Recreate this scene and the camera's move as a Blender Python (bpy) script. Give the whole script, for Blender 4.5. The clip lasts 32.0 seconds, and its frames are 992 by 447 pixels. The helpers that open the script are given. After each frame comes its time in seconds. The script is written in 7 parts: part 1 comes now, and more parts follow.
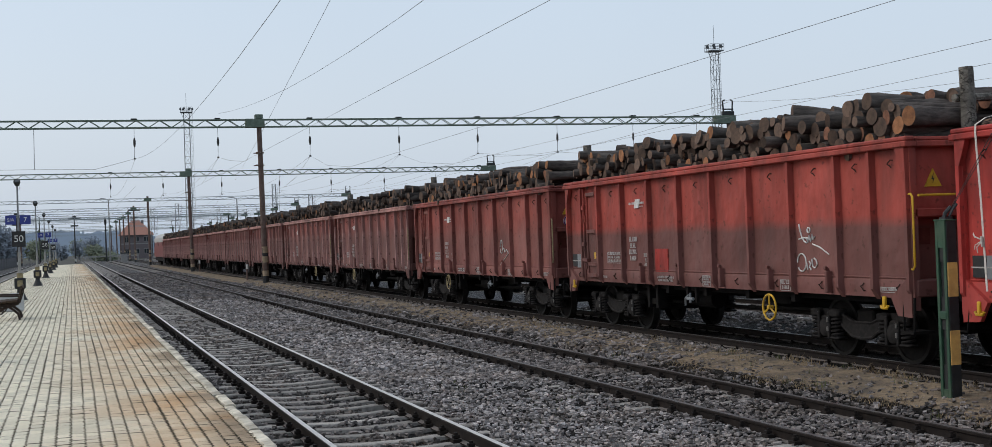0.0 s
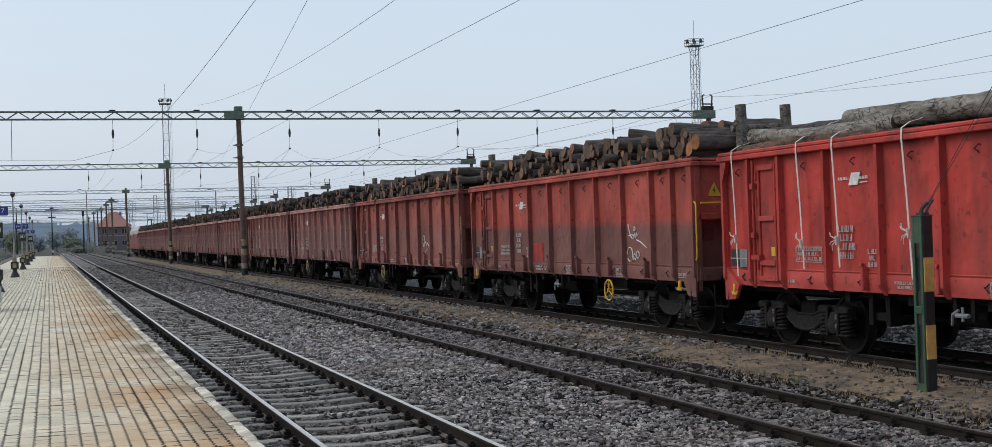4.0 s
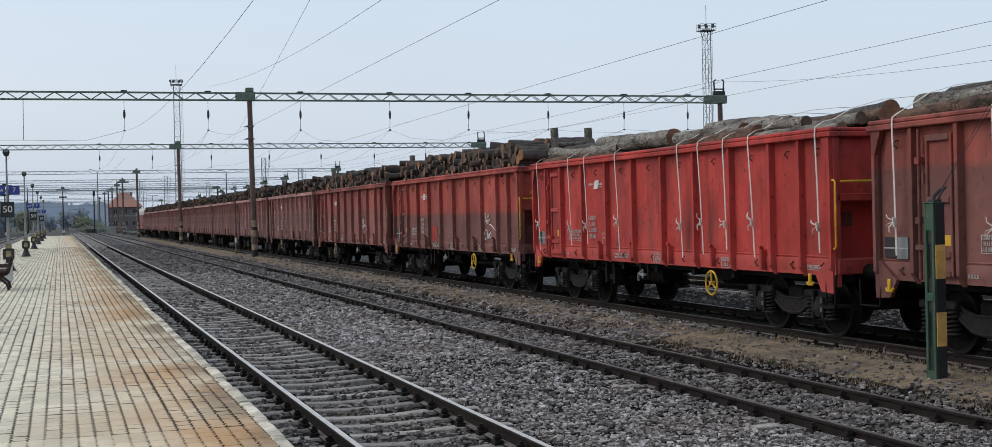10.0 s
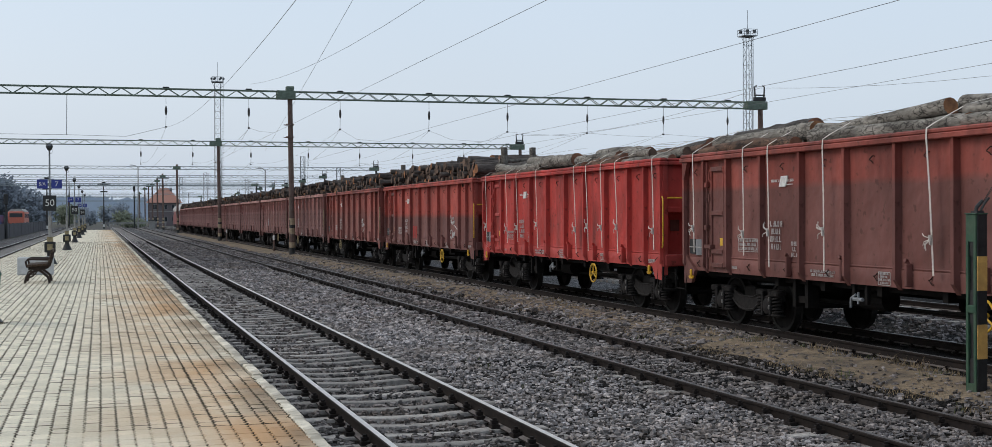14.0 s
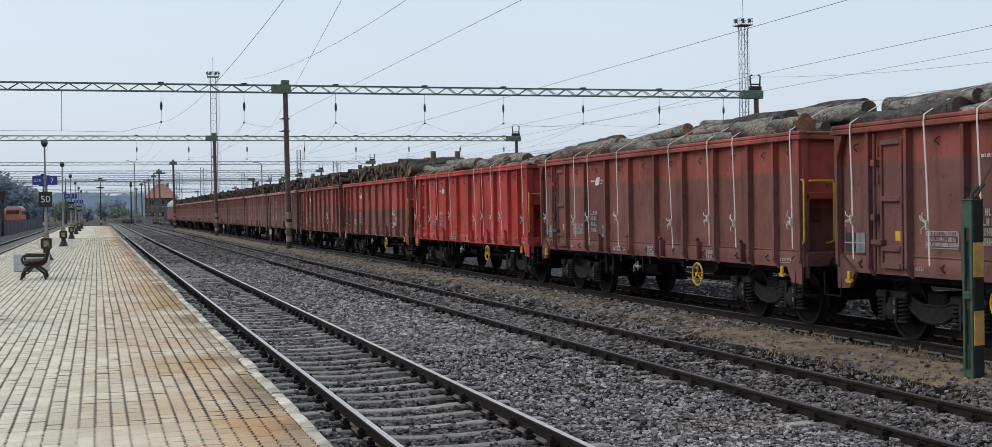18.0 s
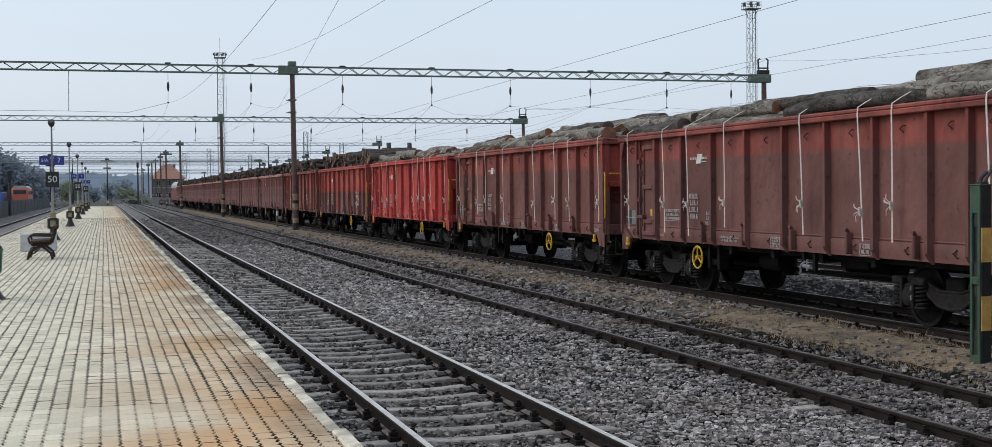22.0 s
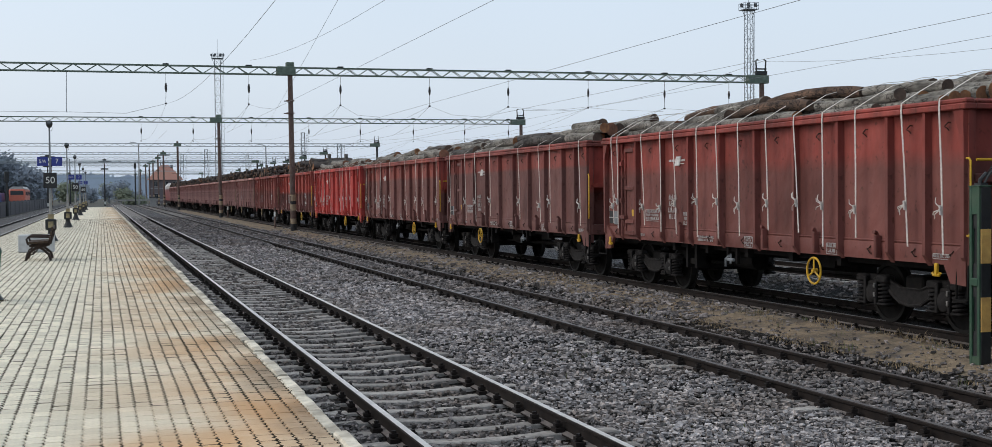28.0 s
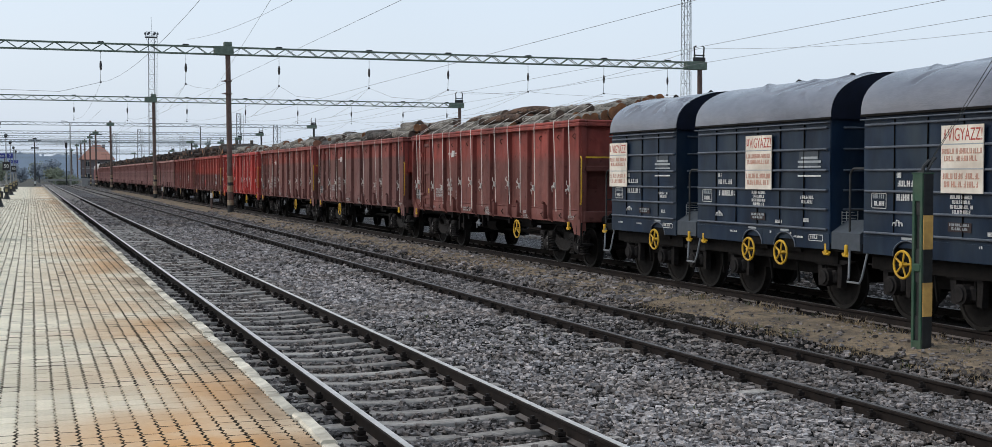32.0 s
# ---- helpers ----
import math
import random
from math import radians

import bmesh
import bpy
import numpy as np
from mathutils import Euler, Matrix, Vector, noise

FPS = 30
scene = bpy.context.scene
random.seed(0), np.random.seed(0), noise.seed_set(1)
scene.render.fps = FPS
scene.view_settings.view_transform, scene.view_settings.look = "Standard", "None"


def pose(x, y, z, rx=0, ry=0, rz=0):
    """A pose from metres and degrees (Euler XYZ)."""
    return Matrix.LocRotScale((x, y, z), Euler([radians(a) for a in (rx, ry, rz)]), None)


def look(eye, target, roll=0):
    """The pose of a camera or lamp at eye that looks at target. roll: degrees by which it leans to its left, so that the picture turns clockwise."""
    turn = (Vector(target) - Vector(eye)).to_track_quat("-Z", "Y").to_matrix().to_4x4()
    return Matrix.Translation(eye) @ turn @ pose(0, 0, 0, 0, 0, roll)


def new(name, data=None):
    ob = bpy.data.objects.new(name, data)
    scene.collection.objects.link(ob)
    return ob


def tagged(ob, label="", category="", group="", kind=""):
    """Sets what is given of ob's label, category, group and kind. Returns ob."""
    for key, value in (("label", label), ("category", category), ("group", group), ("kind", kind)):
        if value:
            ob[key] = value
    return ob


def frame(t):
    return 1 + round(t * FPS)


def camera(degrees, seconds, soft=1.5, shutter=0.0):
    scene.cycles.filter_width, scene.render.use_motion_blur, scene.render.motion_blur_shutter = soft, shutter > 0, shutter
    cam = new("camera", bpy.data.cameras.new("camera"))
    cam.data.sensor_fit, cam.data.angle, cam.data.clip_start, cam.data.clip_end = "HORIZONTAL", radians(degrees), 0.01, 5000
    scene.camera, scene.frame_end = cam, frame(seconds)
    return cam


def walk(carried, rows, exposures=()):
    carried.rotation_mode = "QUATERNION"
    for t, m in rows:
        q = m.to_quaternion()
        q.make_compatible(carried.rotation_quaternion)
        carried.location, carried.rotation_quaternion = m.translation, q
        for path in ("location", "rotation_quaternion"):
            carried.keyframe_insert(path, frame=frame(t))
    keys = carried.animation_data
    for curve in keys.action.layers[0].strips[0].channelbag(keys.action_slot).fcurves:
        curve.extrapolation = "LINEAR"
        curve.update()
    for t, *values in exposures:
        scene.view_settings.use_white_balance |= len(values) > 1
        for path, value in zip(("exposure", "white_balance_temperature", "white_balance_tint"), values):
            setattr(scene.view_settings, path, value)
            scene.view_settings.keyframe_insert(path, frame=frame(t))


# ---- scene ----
cam = camera(41.47, 32.0, soft=0.65)

# seconds, place in metres, then turn to the right, tilt up and lean in degrees
PATH = [
    (0, 0.064, 0.045, 2.023, 17.98, 0.58, -2.09), (0.5, 0.060, 0.039, 2.024, 17.90, 0.56, -2.01), (1, 0.055, 0.033, 2.027, 17.98, 0.45, -1.90),
    (1.5, 0.051, 0.028, 2.028, 18.51, 0.32, -2.10), (2, 0.048, 0.024, 2.028, 18.26, 0.32, -2.09), (2.5, 0.046, 0.022, 2.027, 18.04, 0.33, -2.09),
    (3, 0.045, 0.019, 2.025, 18.19, 0.38, -2.04), (3.5, 0.046, 0.015, 2.024, 18.52, 0.31, -1.91), (5.5, 0.029, -0.025, 2.022, 19.54, 0.14, -1.72),
    (6, 0.029, -0.025, 2.023, 19.52, -0.11, -1.58), (6.5, 0.030, -0.020, 2.022, 19.34, 0.07, -1.52), (7, 0.032, -0.009, 2.022, 19.21, 0.06, -1.45),
    (7.5, 0.034, 0.003, 2.020, 18.89, -0.04, -1.52), (8, 0.034, 0.013, 2.018, 18.47, -0.14, -1.44), (8.5, 0.032, 0.017, 2.018, 18.18, -0.23, -1.29),
    (9, 0.029, 0.015, 2.018, 18.10, -0.44, -1.23), (9.5, 0.028, 0.011, 2.019, 18.43, -0.11, -1.24), (10, 0.030, 0.011, 2.019, 18.42, -0.44, -1.33),
    (10.5, 0.035, 0.013, 2.021, 18.45, -0.42, -1.20), (11, 0.039, 0.014, 2.022, 18.39, -0.23, -1.00), (11.5, 0.040, 0.014, 2.022, 17.84, -0.14, -1.01),
    (12, 0.035, 0.013, 2.022, 18.12, -0.17, -1.05), (12.5, 0.025, 0.009, 2.021, 18.13, -0.22, -0.83), (13, 0.015, 0.006, 2.021, 17.76, -0.17, -0.65),
    (13.5, 0.010, 0.006, 2.023, 17.40, -0.09, -0.33), (14, 0.010, 0.008, 2.027, 16.82, -0.33, -0.26), (14.5, 0.012, 0.010, 2.030, 16.49, -0.43, -0.31),
    (16.5, 0.036, 0.025, 2.026, 17.26, -1.02, -0.85), (17, 0.039, 0.028, 2.022, 17.05, -1.33, -0.96), (17.5, 0.044, 0.033, 2.019, 17.08, -1.16, -0.78),
    (18, 0.047, 0.037, 2.017, 16.93, -0.68, -0.86), (18.5, 0.049, 0.041, 2.016, 16.80, -0.76, -0.79), (19, 0.049, 0.045, 2.015, 16.81, -0.63, -0.65),
    (19.5, 0.049, 0.051, 2.013, 16.58, -0.83, -0.63), (20, 0.051, 0.055, 2.011, 16.66, -0.89, -0.53), (20.5, 0.052, 0.057, 2.009, 16.87, -0.89, -0.52),
    (21, 0.052, 0.058, 2.008, 16.60, -1.00, -0.67), (21.5, 0.051, 0.059, 2.008, 16.75, -1.08, -0.45), (22, 0.050, 0.061, 2.010, 16.65, -1.43, -0.52),
    (22.5, 0.050, 0.064, 2.011, 16.68, -1.37, -0.64), (23, 0.052, 0.068, 2.012, 16.67, -1.12, -0.45), (23.5, 0.052, 0.071, 2.013, 16.71, -1.50, -0.58),
    (24, 0.050, 0.073, 2.012, 16.68, -1.44, -0.73), (24.5, 0.046, 0.073, 2.011, 16.31, -1.73, -0.71), (25, 0.043, 0.074, 2.011, 16.52, -1.56, -0.75),
    (25.5, 0.042, 0.076, 2.012, 16.53, -1.41, -0.44), (27.5, 0.040, 0.073, 2.017, 16.53, -1.14, -0.53), (28, 0.027, 0.074, 2.018, 16.76, -1.40, -0.53),
    (28.5, 0.001, 0.083, 2.018, 17.58, -1.28, 0.20), (29, -0.039, 0.098, 2.017, 21.21, -1.14, -0.83), (29.5, -0.080, 0.113, 2.014, 19.09, -1.39, -0.55),
    (30, -0.111, 0.120, 2.011, 19.46, -2.00, 0.49), (30.5, -0.128, 0.121, 2.009, 20.11, -1.81, 0.25), (31, -0.136, 0.124, 2.008, 19.80, -1.79, 0.14),
    (31.5, -0.137, 0.127, 2.008, 19.78, -1.91, 0.19), (32, -0.137, 0.129, 2.008, 19.56, -2.13, 0.02),
]
walk(cam, [(t, pose(x, y, z, 90 + tilt, 0, -turn) @ pose(0, 0, 0, 0, 0, lean)) for t, x, y, z, turn, tilt, lean in PATH],
     [(0, -0.20), (7, -0.125), (13, -0.14), (14.5, -0.14), (17, -0.065), (19, -0.105), (25, -0.055), (29, -0.05), (32, 0.005)])

# ---- world and light: an even overcast sky with a faint sun behind it ----
world = bpy.data.worlds.new("overcast")
scene.world = world
world.use_nodes = True
wt = world.node_tree
wt.nodes.clear()
sky = wt.nodes.new("ShaderNodeTexSky")
sky.sky_type = "NISHITA"
sky.sun_disc = False
sky.sun_elevation = radians(39)
sky.sun_rotation = radians(294)
sky.air_density, sky.dust_density, sky.ozone_density = 1.0, 4.0, 1.0
coord = wt.nodes.new("ShaderNodeTexCoord")
split = wt.nodes.new("ShaderNodeSeparateXYZ")
ramp = wt.nodes.new("ShaderNodeValToRGB")
ramp.color_ramp.elements[0].position, ramp.color_ramp.elements[0].color = 0.0, (0.640, 0.742, 0.885, 1)
ramp.color_ramp.elements[1].position, ramp.color_ramp.elements[1].color = 0.30, (0.62, 0.74, 0.86, 1)
mid = ramp.color_ramp.elements.new(0.10)
mid.color = (0.652, 0.74, 0.855, 1)
cloud = wt.nodes.new("ShaderNodeTexNoise")
cloud.inputs["Scale"].default_value = 2.2
cloud.inputs["Detail"].default_value = 3
cloud_range = wt.nodes.new("ShaderNodeMapRange")
cloud_range.inputs["To Min"].default_value, cloud_range.inputs["To Max"].default_value = 0.93, 1.07
deck = wt.nodes.new("ShaderNodeBackground")
clear = wt.nodes.new("ShaderNodeBackground")
clear.inputs["Strength"].default_value = 0.05
deck_strength = wt.nodes.new("ShaderNodeMath")
deck_strength.operation = "MULTIPLY"
deck_strength.inputs[1].default_value = 0.90
both = wt.nodes.new("ShaderNodeAddShader")
out = wt.nodes.new("ShaderNodeOutputWorld")
wl = wt.links.new
wl(coord.outputs["Generated"], split.inputs[0])
wl(split.outputs["Z"], ramp.inputs[0])
wl(coord.outputs["Generated"], cloud.inputs["Vector"])
wl(cloud.outputs[0], cloud_range.inputs[0])
wl(cloud_range.outputs[0], deck_strength.inputs[0])
wl(deck_strength.outputs[0], deck.inputs["Strength"])
wl(ramp.outputs[0], deck.inputs["Color"])
wl(sky.outputs[0], clear.inputs["Color"])
wl(deck.outputs[0], both.inputs[0])
wl(clear.outputs[0], both.inputs[1])
wl(both.outputs[0], out.inputs[0])

sun_data = bpy.data.lights.new("sun", "SUN")
sun_data.energy, sun_data.angle, sun_data.color = 0.9, radians(25), (1.0, 0.96, 0.9)
sun = new("sun", sun_data)
sun.matrix_world = look((-45, 20, 40), (0, 0, 0))


# ---- materials ----
def material(name, colour, second=None, rough=0.7, metal=0.0, scale=6.0, bump=0.15, spread=0.0, grain=None,
             stain=None, stain_scale=0.6, stain_amount=0.5, stretch=(1, 1, 1), island=False, glossy=None, bump_dist=0.01):
    """A surface of two colours mixed by fine grain, with larger stains, relief and a piece-to-piece spread."""
    m = bpy.data.materials.new(name)
    m.use_nodes = True
    nt = m.node_tree
    n, l = nt.nodes, nt.links.new
    b = n["Principled BSDF"]
    b.inputs["Roughness"].default_value, b.inputs["Metallic"].default_value = rough, metal
    b.inputs["Specular IOR Level"].default_value = glossy if glossy is not None else (0.5 if rough < 0.46 else 0.3 if rough < 0.56 else 0.12)
    tc = n.new("ShaderNodeTexCoord")
    mp = n.new("ShaderNodeMapping")
    mp.inputs["Scale"].default_value = stretch
    l(tc.outputs["Object"], mp.inputs[0])
    fine = n.new("ShaderNodeTexNoise")
    fine.inputs["Scale"].default_value, fine.inputs["Detail"].default_value, fine.inputs["Roughness"].default_value = scale, 6, 0.65
    l(mp.outputs[0], fine.inputs["Vector"])
    second = second or tuple(c * 0.7 for c in colour)
    mix = n.new("ShaderNodeMix")
    mix.data_type = "RGBA"
    mix.inputs["A"].default_value, mix.inputs["B"].default_value = (*colour, 1), (*second, 1)
    rng = n.new("ShaderNodeMapRange")
    rng.inputs["From Min"].default_value, rng.inputs["From Max"].default_value = 0.35, 0.65
    l(fine.outputs[0], rng.inputs[0])
    l(rng.outputs[0], mix.inputs["Factor"])
    last = mix.outputs["Result"]
    if stain:
        big = n.new("ShaderNodeTexNoise")
        big.inputs["Scale"].default_value, big.inputs["Detail"].default_value = stain_scale, 5
        l(mp.outputs[0], big.inputs["Vector"])
        br = n.new("ShaderNodeMapRange")
        br.inputs["From Min"].default_value, br.inputs["From Max"].default_value = 0.45, 0.7
        br.inputs["To Max"].default_value = stain_amount
        l(big.outputs[0], br.inputs[0])
        ms = n.new("ShaderNodeMix")
        ms.data_type = "RGBA"
        ms.inputs["B"].default_value = (*stain, 1)
        l(last, ms.inputs["A"])
        l(br.outputs[0], ms.inputs["Factor"])
        last = ms.outputs["Result"]
    if spread:
        hsv = n.new("ShaderNodeHueSaturation")
        vr = n.new("ShaderNodeMapRange")
        vr.inputs["To Min"].default_value, vr.inputs["To Max"].default_value = 1 - spread, 1 + spread
        if island:
            src = n.new("ShaderNodeNewGeometry").outputs["Random Per Island"]
        else:
            src = n.new("ShaderNodeObjectInfo").outputs["Random"]
        l(src, vr.inputs[0])
        l(vr.outputs[0], hsv.inputs["Value"])
        l(last, hsv.inputs["Color"])
        last = hsv.outputs[0]
    l(last, b.inputs["Base Color"])
    if bump:
        bp = n.new("ShaderNodeBump")
        bp.inputs["Strength"].default_value, bp.inputs["Distance"].default_value = bump, bump_dist
        l(fine.outputs[0], bp.inputs["Height"])
        l(bp.outputs[0], b.inputs["Normal"])
    return m


def wagon_paint(name, top, low, line, wobble=0.06, soft=0.05, panels=0.16):
    """Oxide-red wagon paint: fresher above, filthy below an uneven tide line, with streaks and rust."""
    m = material(name, top, tuple(c * 0.82 for c in top), rough=0.6, glossy=0.16, scale=5, bump=0.12, stain=(0.09, 0.035, 0.03),
                 stain_scale=2.4, stain_amount=0.6, stretch=(1, 1, 0.30))
    nt = m.node_tree
    n, l = nt.nodes, nt.links.new
    b = n["Principled BSDF"]
    old = b.inputs["Base Color"].links[0].from_socket
    tc = n.new("ShaderNodeTexCoord")
    sp = n.new("ShaderNodeSeparateXYZ")
    l(tc.outputs["Object"], sp.inputs[0])
    nz = n.new("ShaderNodeTexNoise")
    nz.inputs["Scale"].default_value, nz.inputs["Detail"].default_value = 1.1, 4
    l(tc.outputs["Object"], nz.inputs["Vector"])
    wob = n.new("ShaderNodeMath")
    wob.operation = "MULTIPLY_ADD"
    wob.inputs[1].default_value = wobble * 2
    l(nz.outputs[0], wob.inputs[0])
    l(sp.outputs["Z"], wob.inputs[2])
    edge = n.new("ShaderNodeMapRange")
    edge.inputs["From Min"].default_value, edge.inputs["From Max"].default_value = line + wobble - soft, line + wobble + soft
    edge.inputs["To Min"].default_value, edge.inputs["To Max"].default_value = 0.86, 0.0
    l(wob.outputs[0], edge.inputs[0])
    dirt = n.new("ShaderNodeMix")
    dirt.data_type = "RGBA"
    dirt.inputs["A"].default_value, dirt.inputs["B"].default_value = (*low, 1), (*[c * 1.5 for c in low], 1)
    sn = n.new("ShaderNodeTexNoise")
    sn.inputs["Scale"].default_value, sn.inputs["Detail"].default_value = 3.0, 6
    l(tc.outputs["Object"], sn.inputs["Vector"])
    l(sn.outputs[0], dirt.inputs["Factor"])
    mx = n.new("ShaderNodeMix")
    mx.data_type = "RGBA"
    l(edge.outputs[0], mx.inputs["Factor"])
    l(old, mx.inputs["A"])
    l(dirt.outputs["Result"], mx.inputs["B"])
    speck = n.new("ShaderNodeTexNoise")
    speck.inputs["Scale"].default_value, speck.inputs["Detail"].default_value = 9.0, 7
    l(tc.outputs["Object"], speck.inputs["Vector"])
    sr = n.new("ShaderNodeMapRange")
    sr.inputs["From Min"].default_value, sr.inputs["From Max"].default_value, sr.inputs["To Max"].default_value = 0.62, 0.70, 0.55
    l(speck.outputs[0], sr.inputs[0])
    rust = n.new("ShaderNodeMix")
    rust.data_type = "RGBA"
    rust.inputs["B"].default_value = (0.060, 0.026, 0.019, 1)
    l(sr.outputs[0], rust.inputs["Factor"])
    l(mx.outputs["Result"], rust.inputs["A"])
    chalk = n.new("ShaderNodeTexNoise")
    chalk.inputs["Scale"].default_value, chalk.inputs["Detail"].default_value = 0.8, 3
    l(tc.outputs["Object"], chalk.inputs["Vector"])
    cr = n.new("ShaderNodeMapRange")
    cr.inputs["From Min"].default_value, cr.inputs["From Max"].default_value = 0.3, 0.7
    cr.inputs["To Min"].default_value, cr.inputs["To Max"].default_value = 0.78, 1.22
    l(chalk.outputs[0], cr.inputs[0])
    # panels between the ribs weather apart
    bay = n.new("ShaderNodeMath")
    bay.operation = "MULTIPLY_ADD"
    bay.inputs[1].default_value, bay.inputs[2].default_value = 1 / 1.345, 0.32
    l(sp.outputs["Y"], bay.inputs[0])
    whole = n.new("ShaderNodeMath")
    whole.operation = "FLOOR"
    l(bay.outputs[0], whole.inputs[0])
    dice = n.new("ShaderNodeTexWhiteNoise")
    dice.noise_dimensions = "2D"
    own = n.new("ShaderNodeCombineXYZ")
    l(whole.outputs[0], own.inputs[0])
    l(n.new("ShaderNodeObjectInfo").outputs["Random"], own.inputs[1])
    l(own.outputs[0], dice.inputs["Vector"])
    pv = n.new("ShaderNodeMapRange")
    pv.inputs["To Min"].default_value, pv.inputs["To Max"].default_value = 1 - panels, 1 + panels
    l(dice.outputs["Value"], pv.inputs[0])
    tone = n.new("ShaderNodeMath")
    tone.operation = "MULTIPLY"
    l(cr.outputs[0], tone.inputs[0])
    l(pv.outputs[0], tone.inputs[1])
    fade = n.new("ShaderNodeHueSaturation")
    l(tone.outputs[0], fade.inputs["Value"])
    l(rust.outputs["Result"], fade.inputs["Color"])
    l(fade.outputs[0], b.inputs["Base Color"])
    # dents and buckles of the thin sheets
    dent = n.new("ShaderNodeTexNoise")
    dent.inputs["Scale"].default_value, dent.inputs["Detail"].default_value, dent.inputs["Roughness"].default_value = 2.6, 2.5, 0.45
    l(tc.outputs["Object"], dent.inputs["Vector"])
    buckle = n.new("ShaderNodeBump")
    buckle.inputs["Strength"].default_value, buckle.inputs["Distance"].default_value = 0.55, 0.09
    l(dent.outputs[0], buckle.inputs["Height"])
    l(b.inputs["Normal"].links[0].from_socket, buckle.inputs["Normal"])
    l(buckle.outputs[0], b.inputs["Normal"])
    return m


PAINT_OLD = wagon_paint("oxide_paint_sooty", (0.3864, 0.0762, 0.0582), (0.1050, 0.0551, 0.0486), 2.05, 0.09, 0.09)
PAINT_FRESH = wagon_paint("oxide_paint_fresh", (0.4515, 0.0546, 0.0451), (0.3097, 0.0494, 0.0420), 1.25, 0.3, 0.06, 0.10)
PAINT_BROWN = wagon_paint("oxide_paint_brown", (0.285, 0.075, 0.058), (0.112, 0.052, 0.045), 2.52, 0.06, 0.06)
PAINT_MAROON = wagon_paint("oxide_paint_maroon", (0.252, 0.069, 0.056), (0.102, 0.052, 0.046), 2.60, 0.06, 0.04)
PAINT_DULL = wagon_paint("oxide_paint_dull", (0.275, 0.073, 0.058), (0.150, 0.062, 0.053), 2.25, 0.12, 0.25, 0.24)
PAINT_FAR = wagon_paint("oxide_paint_mud", (0.246, 0.069, 0.056), (0.102, 0.052, 0.046), 2.5, 0.15, 0.4, 0.26)
PAINT_LAST = wagon_paint("oxide_paint_last", (0.2961, 0.0658, 0.0517), (0.1192, 0.0486, 0.0408), 2.42, 0.10, 0.12)
PAINT_GREY = material("blue_grey_wagon_paint", (0.0078, 0.0213, 0.0476), (0.0037, 0.0103, 0.0238), rough=0.42, glossy=0.20, scale=1.8, bump=0.25,
                      stain=(0.055, 0.072, 0.082), stain_scale=1.5, stain_amount=0.45, stretch=(1, 1, 0.4))
ROOF_GREY = material("wagon_roof_paint", (0.130, 0.132, 0.160), (0.070, 0.073, 0.095), rough=0.26, glossy=0.8, scale=1.1, bump=0.3, stain=(0.185, 0.183, 0.20),
                     stain_scale=0.9, stain_amount=0.6, bump_dist=0.09, stretch=(1, 0.6, 1.6))
# grime taken down to near-black: shade beneath the wagons is in this colour
UNDER = material("underframe_grime_shaded", (0.0055, 0.0050, 0.0050), (0.0110, 0.0094, 0.0083), rough=0.8, scale=8, bump=0.2)
BOGIE_WORN = material("worn_pin_steel", (0.16, 0.15, 0.14), (0.08, 0.075, 0.07), rough=0.5, scale=9, bump=0.1)
# bogie and wheel steel, also darkened for the shade below the wagons
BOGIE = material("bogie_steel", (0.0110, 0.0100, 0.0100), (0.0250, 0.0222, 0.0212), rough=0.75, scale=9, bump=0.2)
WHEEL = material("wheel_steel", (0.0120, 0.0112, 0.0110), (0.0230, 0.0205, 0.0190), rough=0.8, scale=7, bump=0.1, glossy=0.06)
HOOK = material("dark_hook_steel", (0.040, 0.020, 0.016), (0.022, 0.013, 0.011), rough=0.7, scale=9, bump=0.1)
TREAD = material("wheel_tread", (0.022, 0.020, 0.018), rough=0.6, metal=0.1, scale=9, bump=0.02)
YELLOW = material("yellow_paint", (0.66, 0.40, 0.03), (0.55, 0.31, 0.02), rough=0.5, scale=9, bump=0.05, stain=(0.16, 0.10, 0.04), stain_scale=4)
OCHRE = material("faded_ochre_paint", (0.36, 0.29, 0.16), (0.24, 0.19, 0.11), rough=0.7, scale=9, bump=0.1, stain=(0.10, 0.085, 0.06), stain_scale=5, stain_amount=0.7)
ORANGE = material("yellow_stripe_paint", (0.68, 0.41, 0.13), (0.56, 0.32, 0.10), rough=0.6, scale=9, bump=0.08, stain=(0.2, 0.12, 0.06), stain_scale=5)
BLACK = material("black_paint", (0.018, 0.018, 0.019), (0.03, 0.03, 0.03), rough=0.55, scale=8, bump=0.08)
WHITE = material("white_marking", (0.72, 0.71, 0.68), (0.5, 0.48, 0.46), rough=0.6, scale=12, bump=0.0)
MARK = material("worn_white_stencil", (0.47, 0.44, 0.42), (0.27, 0.25, 0.24), rough=0.7, scale=14, bump=0.0)
STRAP = material("white_strap", (0.66, 0.61, 0.56), (0.48, 0.44, 0.40), rough=0.8, scale=30, bump=0.1)
GREEN = material("green_paint", (0.035, 0.085, 0.050), (0.025, 0.060, 0.036), rough=0.55, scale=7, bump=0.1, stain=(0.10, 0.12, 0.08), stain_scale=3)
GREENGREY = material("gantry_green_paint", (0.16, 0.20, 0.16), (0.10, 0.125, 0.10), rough=0.6, scale=6, bump=0.1)
# distant gantry beams: haze lightened into the steel's colour
HAZY_STEEL = material("hazy_pale_steel", (0.36, 0.39, 0.40), (0.27, 0.295, 0.30), rough=0.7, scale=6, bump=0.1)
